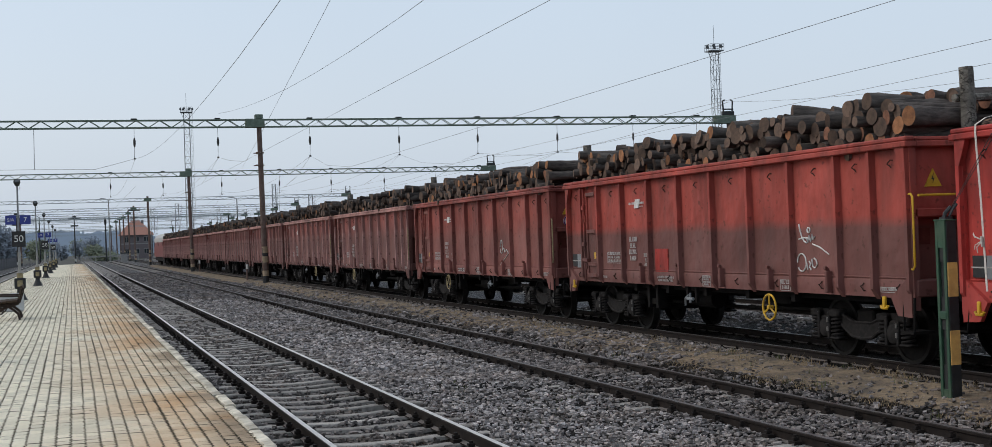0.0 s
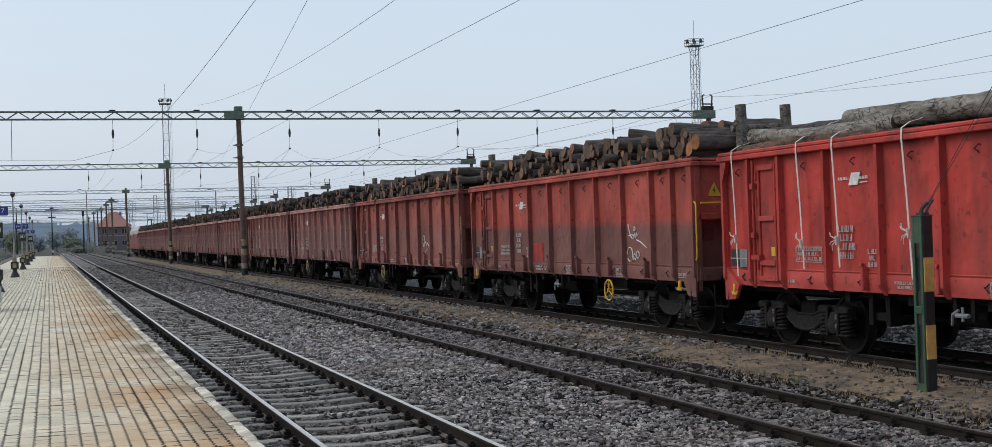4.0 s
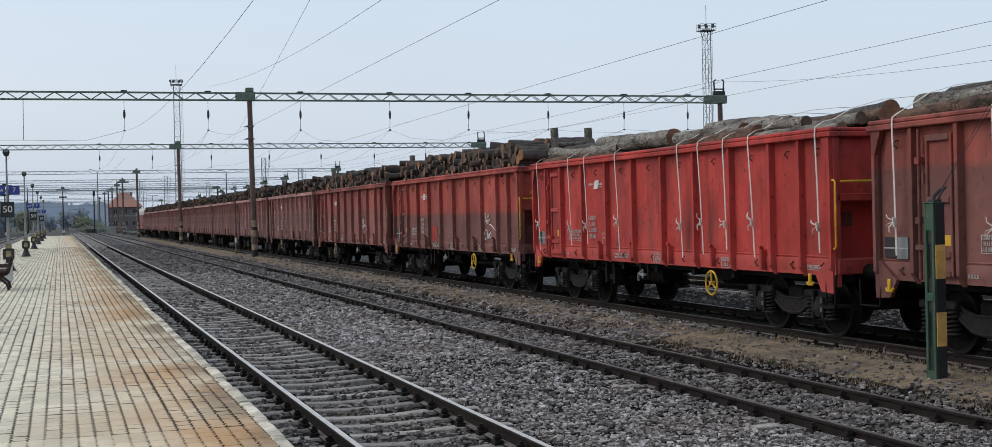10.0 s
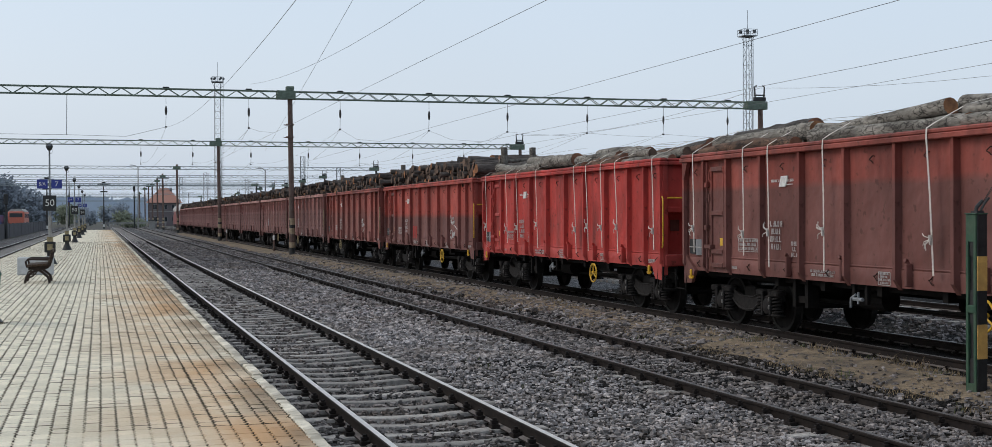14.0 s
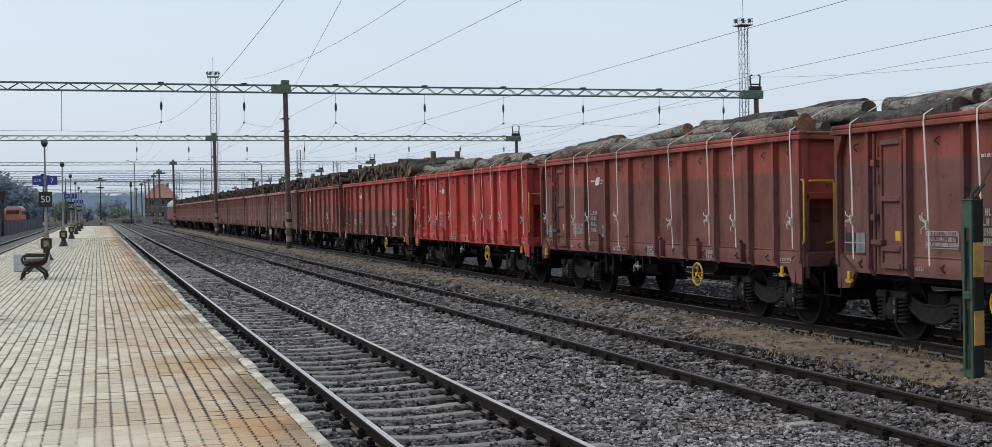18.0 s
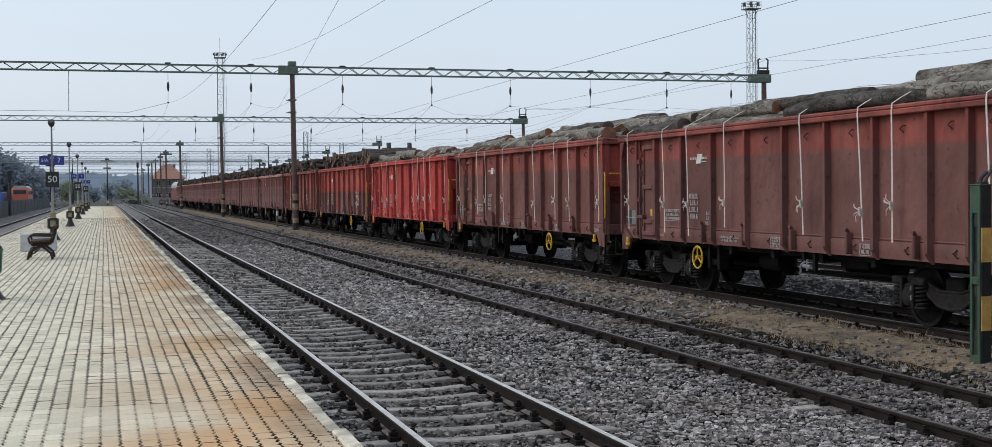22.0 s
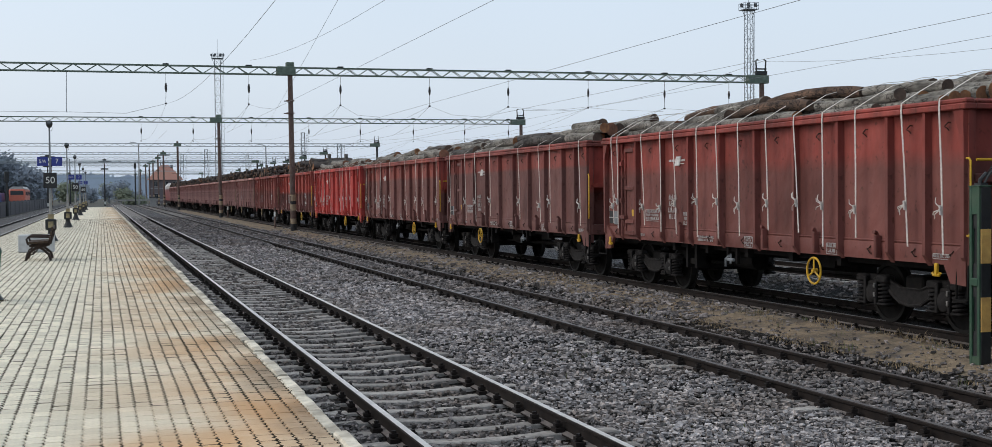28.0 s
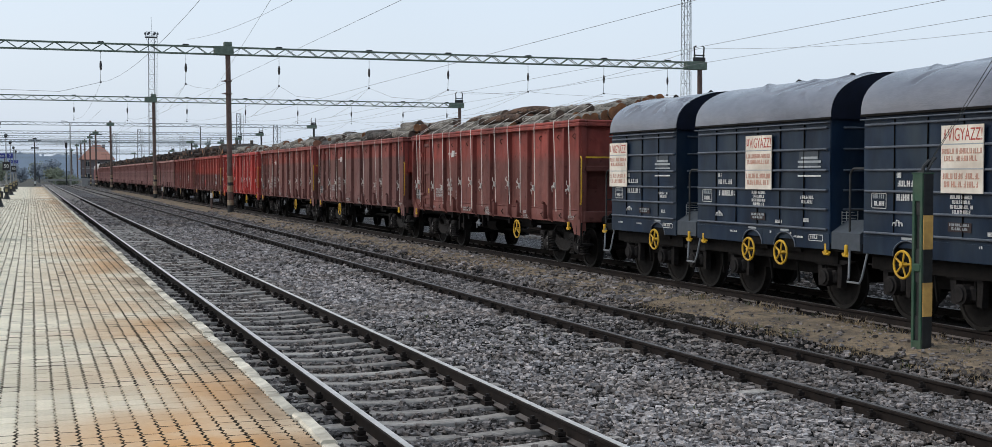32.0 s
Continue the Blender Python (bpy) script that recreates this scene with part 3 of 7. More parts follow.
        v = [(x0, y, z) for y, z in outline] + [(x1, y, z) for y, z in outline]
        f = [(i, (i + 1) % n, n + (i + 1) % n, n + i) for i in range(n)] + [tuple(reversed(range(n))), tuple(range(n, 2 * n))]
        return self.add(v, f, slot)

    def mesh(self, name, mats, smooth=False):
        me = bpy.data.meshes.new(name)
        me.from_pydata(self.v, [], self.f)
        for mt in (mats if isinstance(mats, (list, tuple)) else [mats]):
            me.materials.append(mt)
        if any(self.m):
            me.polygons.foreach_set("material_index", self.m)
        bm = bmesh.new()
        bm.from_mesh(me)
        bmesh.ops.recalc_face_normals(bm, faces=bm.faces)
        bm.to_mesh(me)
        bm.free()
        if smooth:
            me.polygons.foreach_set("use_smooth", [True] * len(me.polygons))
            try:
                me.set_sharp_from_angle(angle=radians(40))
            except AttributeError:
                pass
        me.update()
        return me


def part(name, shape, mats, parent=None, label="", smooth=False, at=None):
    """One mesh object, under a thing or a part."""
    me = shape if isinstance(shape, bpy.types.Mesh) else shape.mesh(name, mats, smooth)
    ob = new(name, me)
    if parent:
        ob.parent = parent
    if at is not None:
        ob.matrix_basis = at if isinstance(at, Matrix) else Matrix.Translation(at)
    if label:
        ob["label"] = label
    return ob


def thing(name, label, category, group="", kind="", at=(0, 0, 0)):
    ob = new(name)
    ob.empty_display_size = 0.2
    ob.matrix_basis = at if isinstance(at, Matrix) else Matrix.Translation(at)
    return tagged(ob, label, category, group, kind)


def solid(name, shape, mats, label, category, group="", kind="", smooth=False, at=None):
    return tagged(part(name, shape, mats, None, label, smooth, at), label, category, group, kind)


def lettering(name, text, size, mat, parent, m, label="", align="CENTER"):
    """Flat lettering in the built-in font, turned into a mesh."""
    cu = bpy.data.curves.new(name, "FONT")
    cu.body, cu.size, cu.align_x, cu.align_y, cu.extrude = text, size, align, "CENTER", 0.001
    tmp = bpy.data.objects.new(name + "_tmp", cu)
    me = bpy.data.meshes.new_from_object(tmp)
    bpy.data.objects.remove(tmp)
    me.materials.clear()
    me.materials.append(mat)
    return part(name, me, None, parent, label, at=m)


FACE_LEFT = pose(0, 0, 0, 90, 0, -90)     # writing read from the side x < 0
FACE_BACK = pose(0, 0, 0, 90, 0, 0)       # writing read from behind, y < 0
MOVING, WHEELS = [], []                   # (thing, where its origin is when the clip starts), wheelsets and their wheel radius


def travelled(t):
    """Metres that the train has rolled forward after t seconds."""
    return 1.327552 * t + 0.021796 * t**2 + 0.00038378 * t**3 - 2.08238e-5 * t**4 + 3.3599e-7 * t**5


# ---- ground and ballast ----
def sheet(name, x_lines, y_lines, height, mat, label, category, kind="structure"):
    s = Shape()
    nx = len(x_lines)
    s.v = [(x, y, height(x, y)) for y in y_lines for x in x_lines]
    s.f = [(j * nx + i, j * nx + i + 1, (j + 1) * nx + i + 1, (j + 1) * nx + i) for j in range(len(y_lines) - 1) for i in range(nx - 1)]
    s.m = [0] * len(s.f)
    return solid(name, s, mat, label, category, kind=kind, smooth=True)


def steps(a, b, d):
    n = max(1, round((b - a) / d))
    return [a + (b - a) * i / n for i in range(n + 1)]


def between(x, table):
    for (x0, z0), (x1, z1) in zip(table, table[1:]):
        if x <= x1:
            return z0 + (z1 - z0) * max(0.0, min(1.0, (x - x0) / (x1 - x0)))
    return table[-1][1]


BED = ((1.4, -0.36), (1.9, -0.178), (2.35, -0.178), (2.6, -0.200), (3.85, -0.200), (4.1, -0.182), (4.5, -0.186), (5.2, -0.25), (6.6, -0.31), (8.95, -0.31), (9.40, -0.165), (10.6, -0.11), (11.3, -0.21), (14.0, -0.24),
       (15.4, -0.45), (17.0, -0.25), (42.0, -0.30), (46.0, -0.5))


def bed_height(x, y):
    return between(x, BED) + 0.03 * noise.noise((x * 0.9, y * 0.9, 0.0)) + 0.02 * noise.noise((x * 3.1, y * 3.1, 4.0))


sheet("ground", steps(-1500, 1500, 300), steps(-600, 2900, 250), lambda x, y: -0.55, GROUND, "dark gravelly ground of the railway yard", "ground")
sheet("ballast_bed", steps(1.4, 16, 0.3) + steps(18, 46, 2.0), steps(40, 70, 0.5) + steps(72, 330, 3.0), bed_height, BALLAST,
      "dark grey crushed-stone ballast between the tracks", "ballast")
sheet("ballast_bed_near", steps(1.4, 16, 0.3) + steps(18, 46, 2.0), steps(-8, 8, 0.4), bed_height, BALLAST,
      "dark grey crushed-stone ballast beside the platform", "ballast")
sheet("ballast_fines", steps(1.4, 16, 0.3) + steps(18, 46, 2.0), steps(8, 40, 0.4), bed_height, GAP_SHADE,
      "ballast bed painted black for the shade between loose stones", "ballast")
sheet("ballast_bed_far_side", steps(-9.5, -3.9, 0.7), steps(-8, 330, 3.0), lambda x, y: -0.26 + 0.03 * noise.noise((x, y, 2.0)), BALLAST,
      "dark ballast of the track behind the platform", "ballast")
sheet("verge", steps(9.35, 11.35, 0.1), steps(4, 50, 0.2) + steps(52, 180, 2.0),
      lambda x, y: bed_height(x, y) + 0.035 - 0.06 * (abs(x - 10.35) / 1.0) ** 3 + 0.02 * noise.noise((x * 5, y * 5, 9.0)), DIRT,
      "strip of bare soil and dry grass beside the track", "verge")
sheet("oily_ballast", steps(11.30, 13.9, 0.2), steps(-8, 60, 0.5) + steps(62, 330, 3.0), lambda x, y: bed_height(x, y) + 0.012, TRAIN_SHADE,
      "ballast under the goods train, its shade painted black", "ballast")


def stones(name, count, area, size, label, lift=0.0, seed=1, mat=None, zone=None):
    """Loose crushed stones: small broken blocks scattered over the bed."""
    rng = np.random.default_rng(seed)
    x0, x1, y0, y1 = area
    xs = rng.uniform(x0, x1, count)
    u = rng.uniform(0, 1, count)
    ys = 1 / (1 / y0 + u * (1 / y1 - 1 / y0)) if y0 > 0 else y0 + u * (y1 - y0)      # denser near the platform's end of the yard
    keep = np.ones(count, bool)
    for cx, share in ((3.23, 0.93), (8.13, 0.5)):
        on_sleeper = (np.abs(xs - cx) < 1.25) & ((ys + 5.7 + 0.098) % 0.6 < 0.196)
        on_rail = np.minimum(np.abs(xs - cx + 0.7525), np.abs(xs - cx - 0.7525)) < (0.15 if cx < 5 else 0.07)
        keep &= ~((on_sleeper & (rng.uniform(0, 1, count) < share)) | on_rail)
    if zone:
        wander = xs + rng.normal(0, 0.22, count)
        keep &= (wander > zone[0]) & (wander < zone[1])
    xs, ys = xs[keep], ys[keep]
    count = len(xs)
    cube = np.array([(a, b, c) for a in (-1, 1) for b in (-1, 1) for c in (-1, 1)], float)
    quads = np.array([(0, 1, 3, 2), (4, 6, 7, 5), (0, 4, 5, 1), (2, 3, 7, 6), (0, 2, 6, 4), (1, 5, 7, 3)])
    sc = rng.uniform(size[0], size[1], (count, 1, 1)) * rng.uniform(0.65, 1.25, (count, 1, 3)) * np.array([1.50, 0.85, 0.68])
    v = cube[None] * sc * (1 + rng.uniform(-0.55, 0.38, (count, 8, 3)))
    a, b = rng.uniform(0, 6.28, count), rng.normal(0, 0.45, count)
    ca, sa, cb, sb = np.cos(a), np.sin(a), np.cos(b), np.sin(b)
    y1r = v[:, :, 1] * cb[:, None] - v[:, :, 2] * sb[:, None]
    z1r = v[:, :, 1] * sb[:, None] + v[:, :, 2] * cb[:, None]
    x2 = v[:, :, 0] * ca[:, None] - y1r * sa[:, None]
    y2 = v[:, :, 0] * sa[:, None] + y1r * ca[:, None]
    zs = np.array([bed_height(p, q) for p, q in zip(xs, ys)]) + lift + rng.normal(0, 0.016, count)
    P = np.stack([x2 + xs[:, None], y2 + ys[:, None], z1r + zs[:, None]], -1).reshape(-1, 3)
    F = (quads[None] + (np.arange(count) * 8)[:, None, None]).reshape(-1, 4)
    me = bpy.data.meshes.new(name)
    me.vertices.add(len(P))
    me.vertices.foreach_set("co", P.ravel())
    me.loops.add(F.size)
    me.loops.foreach_set("vertex_index", F.ravel().astype(np.int32))
    me.polygons.add(len(F))
    me.polygons.foreach_set("loop_start", np.arange(0, F.size, 4, dtype=np.int32))
    me.update(calc_edges=True)
    me.shade_flat()
    me.materials.append(mat or STONE)
    ob = new(name, me)
    return tagged(ob, label, "gravel", kind="stuff")


stones("ballast_stones_beyond", 17000, (1.9, 9.3, 58.0, 135.0), (0.030, 0.060), "ballast stones further along the tracks", 0.012, 4)
for label, mat, zone in (("oily dark stones between the rails beside the platform", STONE_OILY, (0.0, 4.35)), ("loose crushed grey stones between the tracks", STONE_PALE, (4.35, 6.95)),
                         ("brake-dusted dark stones round the middle track", STONE_DUSTY, (6.95, 12.0))):
    stones("ballast_stones", 38000, (1.7, 9.32, 8.2, 22.0), (0.010, 0.025), label, 0.012, 1, mat, zone)
    stones("ballast_stones", 32000, (1.7, 9.32, 20.0, 62.0), (0.016, 0.038), label, 0.008, 5, mat, zone)
stones("ballast_stones", 15000, (1.7, 9.32, -6.0, 8.4), (0.018, 0.040), "crushed grey stones beside the near end of the platform", 0.010, 11, STONE)
stones("verge_stones", 4400, (9.2, 11.5, 9.5, 50.0), (0.007, 0.024), "dark stones scattered in the dry verge", 0.022, 2, STONE_OILY)
stones("verge_stones", 3800, (9.2, 11.5, 20.0, 80.0), (0.015, 0.042), "dark stones scattered in the dry verge", 0.022, 7, STONE_DUSTY)
stones("ballast_stones_behind_train", 6000, (13.2, 17.5, 12.0, 40.0), (0.02, 0.04), "loose dark stones on the far side of the train", 0.012, 3)


def tufts(name, count, area, height, mat, label, seed, clump=0.18, per=9, level=None):
    """Dry grass: thin bent blades in tufts."""
    rng = random.Random(seed)
    s = Shape()
    for _ in range(count):
        cx, cy = rng.uniform(area[0], area[1]), area[2] * (area[3] / area[2]) ** rng.random()
        if noise.noise((cx * 1.3, cy * 0.7, 3.0)) < -0.12:
            continue
        z = bed_height(cx, cy) - 0.01 if level is None else level
        for _ in range(per):
            x, y = cx + rng.gauss(0, clump * 0.5), cy + rng.gauss(0, clump * 0.5)
            h, lean, a = height * rng.uniform(0.35, 1.0), rng.uniform(0.1, 0.9), rng.uniform(0, 6.28)
            w = rng.uniform(0.003, 0.006)
            dx, dy = math.cos(a), math.sin(a)
            mid = (x + dx * h * lean * 0.35, y + dy * h * lean * 0.35, z + h * 0.6)
            tip = (x + dx * h * lean, y + dy * h * lean, z + h)
            s.add([(x - dy * w, y + dx * w, z), (x + dy * w, y - dx * w, z), (mid[0] + dy * w * 0.7, mid[1] - dx * w * 0.7, mid[2]),
                   (mid[0] - dy * w * 0.7, mid[1] + dx * w * 0.7, mid[2]), tip], [(0, 1, 2, 3), (3, 2, 4)])
    me = bpy.data.meshes.new(name)
    me.from_pydata(s.v, [], s.f)
    me.materials.append(mat)
    return tagged(new(name, me), label, "grass", kind="stuff")


tufts("dry_grass", 5200, (9.35, 11.25, 10.0, 60.0), 0.06, GRASS, "short dry yellow grass on the verge", 5)
tufts("tall_dry_grass", 60, (10.3, 11.2, 10.0, 34.0), 0.17, GRASS, "taller dry grass tufts beside the rail", 6, 0.22, 26)
tufts("green_weeds", 40, (9.0, 11.0, 10.5, 22.0), 0.16, WEED, "small green weeds in the verge", 7, 0.14, 14)
tufts("ballast_weeds", 60, (4.8, 6.6, 11.0, 40.0), 0.09, WEED, "sparse weeds among the ballast stones", 8, 0.25, 10)


# ---- tracks ----
def rail_mesh(name, x, z, y0, y1, top):
    s = Shape()
    prof = [(-0.067, -0.155), (0.067, -0.155), (0.067, -0.142), (0.011, -0.125), (0.010, -0.045), (0.034, -0.032), (0.036, -0.008), (0.026, -0.001),
            (-0.026, -0.001), (-0.036, -0.008), (-0.034, -0.032), (-0.010, -0.045), (-0.011, -0.125), (-0.067, -0.142)]
    for a, b in zip(steps(y0, y1, 24)[:-1], steps(y0, y1, 24)[1:]):
        s.prism([(x + px, z + pz) for px, pz in prof], a + 0.004, b - 0.004)
        s.box(x - 0.027, x + 0.029, a + 0.004, b - 0.004, z - 0.001, z + 0.002, 1)
        for sg in (-1, 1):
            s.add([(x + sg * 0.067, a + 0.004, z - 0.1405), (x + sg * 0.013, a + 0.004, z - 0.1235), (x + sg * 0.013, b - 0.004, z - 0.1235), (x + sg * 0.067, b - 0.004, z - 0.1405)], [(0, 1, 2, 3)], 2)
    return s.mesh(name, [RAIL, top, RAILFOOT])


def sleeper_mesh(gauge_half, fresh=True):
    """A concrete sleeper with its rail seats, clips and bolts."""
    s = Shape()
    cuts = ((1.25, -0.03), (1.22, -0.008), (0.95, 0.0), (0.58, 0.0), (0.42, -0.012), (0.22, -0.020), (0.0, -0.023))
    xs = [(-x, z) for x, z in cuts] + [(x, z) for x, z in cuts[-2::-1]]
    ring = []
    for x, z in xs:
        w = 0.084 + z * 0.35
        ring += [(x, -w - 0.045, -0.20), (x, w + 0.045, -0.20), (x, w + 0.006, z - 0.010), (x, w - 0.008, z), (x, -w + 0.008, z), (x, -w - 0.006, z - 0.010)]
    n = len(xs)
    s.add(ring, [(i * 6 + (j + 1) % 6, i * 6 + j, i * 6 + j + 6, i * 6 + (j + 1) % 6 + 6)[::-1] for i in range(n - 1) for j in range(6)]
          + [tuple(range(6))[::-1], tuple(range(6 * n - 6, 6 * n))])
    for g in (-gauge_half, gauge_half):
        for side in (-1, 1):
            s.box(g + side * 0.085 - 0.045, g + side * 0.085 + 0.045, -0.065, 0.065, 0.0, 0.04, 1)
            s.tube([(g + side * 0.085, 0, 0.03), (g + side * 0.085, 0, 0.105)], 0.022, 6, 1)
            s.box(g + side * 0.085 - 0.035, g + side * 0.085 + 0.035, -0.03, 0.03, 0.05, 0.08, 1)
    return s.mesh("sleeper", [SLEEPER, RAIL])


SLEEPER_MESH = sleeper_mesh(0.7525)


def track(name, cx, z, y0, y1, pieces_to, top, label, drop=0.142, spacing=0.6):
    tr = thing(name, label, "railway track", kind="structure")
    part("rail", rail_mesh("rail", cx - 0.7525, z, y0, y1, top), None, tr)
    part("rail", rail_mesh("rail", cx + 0.7525, z, y0, y1, top), None, tr)
    rng = random.Random(round(cx * 10))
    y, rest = y0 + 0.3, Shape()
    near_from = 7.0
    while y < y1:
        if near_from < y < pieces_to:
            part("sleeper", SLEEPER_MESH, None, tr, at=pose(cx + rng.uniform(-0.02, 0.02), y, z - drop + rng.uniform(-0.012, 0.008), 0, 0, rng.uniform(-0.8, 0.8)))
        else:
            rest.box(cx - 1.25, cx + 1.25, y - 0.11, y + 0.11, z - drop - 0.15, z - drop)
        y += spacing
    ob = part("far_sleepers", rest, SLEEPER, tr)
    ob["kind"] = "stuff"
    return tr


track("track_platform", 3.23, 0.0, -6, 300, 118, RAILTOP, "railway track with shiny rails and concrete sleepers beside the platform")
track("track_middle", 8.13, -0.167, -6, 300, 60, RAILTOP_DULL, "railway track with dull rails sunk in ballast", 0.128)
track("track_train", 12.42, -0.045, -70, 330, 50, RAILTOP_DULL, "railway track under the goods train", 0.20)
track("track_behind_platform", -5.75, 0.0, -6, 330, -1, RAILTOP, "railway track on the other side of the platform")
for cx in (18.2, 23.1, 28.2, 33.2):
    track("track_yard", cx, -0.08, 10, 330, -1, RAILTOP_DULL, "yard track beyond the goods train")


# ---- platform ----
PLAT_Z, PLAT_EDGE, PLAT_END = 0.365, 1.63, 188.0
platform = thing("platform", "station platform paved with zigzag concrete pavers and a pale kerb", "platform", kind="structure")
core = Shape().box(-4.05, PLAT_EDGE - 0.05, -6, PLAT_END, -0.5, PLAT_Z - 0.035)
part("platform_base", core, JOINT, platform)
face = Shape()
for y0 in steps(-6, PLAT_END, 2.0)[:-1]:
    face.box(PLAT_EDGE - 0.09, PLAT_EDGE - 0.02, y0 + 0.006, y0 + 1.994, -0.5, PLAT_Z - 0.13)
part("platform_face", face, CONCRETE, platform)

PW, PL = 0.125, 0.2215       # paver width and length
X_FIRST = PLAT_EDGE - 0.125
COLS = int((X_FIRST + 3.9) / PW)


def paver_outline(w, l, j=0.005):
    """The eight-cornered zigzag paver, with a joint round it."""
    z = 0.030
    hw, hl = w / 2 - j * 1.15, l / 2 - j * 0.5
    right = [(hw - z * 0.3, -hl), (hw + z * 0.45, -hl * 0.5), (hw - z * 0.45, 0.0), (hw + z * 0.45, hl * 0.5), (hw - z * 0.3, hl)]
    left = [(-(hw + z * 0.3) + 0.006, hl), (-(hw - z * 0.45) , hl * 0.5), (-(hw + z * 0.45) + 0.004, 0.0), (-(hw - z * 0.45), -hl * 0.5), (-(hw + z * 0.3) + 0.006, -hl)]
    return right + left


OUTLINE = np.array(paver_outline(PW, PL))


def paver_mesh():
    s = Shape()
    n = len(OUTLINE)
    top = [(x * 0.95, y * 0.97, 0.0) for x, y in OUTLINE]
    mid_ = [(x, y, -0.006) for x, y in OUTLINE]
    low = [(x, y, -0.06) for x, y in OUTLINE]
    s.v = top + mid_ + low
    s.f = [tuple(range(n))] + [(i, n + i, n + (i + 1) % n, (i + 1) % n) for i in range(n)] + [(n + i, 2 * n + i, 2 * n + (i + 1) % n, n + (i + 1) % n) for i in range(n)]
    s.m = [0] * (n + 1) + [1] * n
    return s.mesh("paver", [PAVER_ONE, JOINT])


def course(x, y):
    """How far the courses wander from straight lines."""
    c = round((X_FIRST - x) / PW)
    return 0.007 * noise.noise((c * 0.8, y * 0.33, 7.0)) + 0.012 * noise.noise((c * 0.11, y * 0.12, 2.0)), 0.022 * noise.noise((c * 0.43, 0.5, y * 0.05)) + 0.008 * noise.noise((c * 1.7, y * 0.7, 5.0))


def paver_field(y_from, y_to):
    """All further pavers in one mesh."""
    rng = np.random.default_rng(11)
    rows = np.arange(int(y_from / PL), int(y_to / PL))
    cx = X_FIRST - PW * (np.arange(COLS) + 0.5)
    gx, gy = np.meshgrid(cx, rows * PL + PL / 2)
    gx, gy = gx.ravel(), gy.ravel()
    k = len(gx)
    n = len(OUTLINE)
    wander = np.array([course(a, b) for a, b in zip(gx, gy)])
    gx, gy = gx + wander[:, 0], gy + wander[:, 1]
    dz = PLAT_Z + rng.normal(0, 0.0010, k) + np.array([0.006 * noise.noise((a * 0.35, b * 0.22, 1.0)) for a, b in zip(gx, gy)])
    sink = rng.normal(0, 0.002, (k, 2))
    P = np.zeros((k, 2 * n, 3))
    for layer, (f, g, dep) in enumerate(((0.975, 0.985, 0.0), (1.0, 1.0, -0.020))):
        P[:, layer * n:(layer + 1) * n, 0] = gx[:, None] + OUTLINE[None, :, 0] * f
        P[:, layer * n:(layer + 1) * n, 1] = gy[:, None] + OUTLINE[None, :, 1] * g
        P[:, layer * n:(layer + 1) * n, 2] = dz[:, None] + dep + sink[:, :1] * OUTLINE[None, :, 0] * 4 + sink[:, 1:] * OUTLINE[None, :, 1] * 4
    P = P.reshape(-1, 3)
    base = (np.arange(k) * 2 * n)[:, None]
    tops = (base + np.arange(n)[None]).ravel()
    sides = np.stack([base + np.arange(n), base + n + np.arange(n), base + n + (np.arange(n) + 1) % n, base + (np.arange(n) + 1) % n], -1).reshape(-1)
    loops = np.concatenate([tops, sides]).astype(np.int32)
    starts = np.concatenate([np.arange(k) * n, k * n + np.arange(k * n) * 4]).astype(np.int32)
    me = bpy.data.meshes.new("paver_field")
    me.vertices.add(len(P))
    me.vertices.foreach_set("co", P.ravel())
    me.loops.add(len(loops))
    me.loops.foreach_set("vertex_index", loops)
    me.polygons.add(len(starts))
    me.polygons.foreach_set("loop_start", starts)
    me.update(calc_edges=True)
    me.shade_flat()
    me.materials.append(PAVER)
    me.materials.append(JOINT)
    me.polygons.foreach_set("material_index", np.concatenate([np.zeros(k, np.int32), np.ones(k * n, np.int32)]))
    ob = part("paver_field", me, None, platform)
    ob["kind"] = "stuff"


NEAR_FROM, NEAR_ROWS = 41, 7       # the rows of pavers that lie nearest
paver_field(-4.0, NEAR_FROM * PL)
paver_field((NEAR_FROM + NEAR_ROWS) * PL, 96.0)
strips = Shape()
for c in range(COLS):
    x = X_FIRST - PW * (c + 0.5)
    for a in steps(96.0, PLAT_END - 0.2, 0.886)[:-1]:
        strips.box(x - PW / 2 + 0.008, x + PW / 2 - 0.008, a + 0.01, a + 0.876, PLAT_Z - 0.03, PLAT_Z)
ob = part("far_pavers", strips, PAVER, platform)
ob["kind"] = "stuff"
border = Shape().box(X_FIRST + 0.006, PLAT_EDGE - 0.112, -6, PLAT_END, PLAT_Z - 0.1, PLAT_Z - 0.02)
part("edge_strip", border, CONCRETE, platform)


tufts("kerb_weeds", 260, (1.475, 1.515, 7.0, 60.0), 0.010, KERB_WEED, "withered weeds and dirt in the joint along the kerb", 9, 0.035, 9, PLAT_Z - 0.006)


# ---- overhead line ----
DROPS = (3.52, 8.01, 13.16, 18.37, 23.15, 28.19, 33.18, 37.53)


def truss(s, x0, x1, y, z0, z1, panel=0.62, depth=0.30, r=0.035):
    for yy in (y - depth / 2, y + depth / 2):
        for z in (z0, z1):
            s.box(x0, x1, yy - r, yy + r, z - r, z + r)
        n = round((x1 - x0) / panel)
        for i in range(n):
            a, b = x0 + (x1 - x0) * i / n, x0 + (x1 - x0) * (i + 1) / n
            s.tube([(a, yy, z0 if i % 2 else z1), (b, yy, z1 if i % 2 else z0)], r * 0.75, 4)
    return s


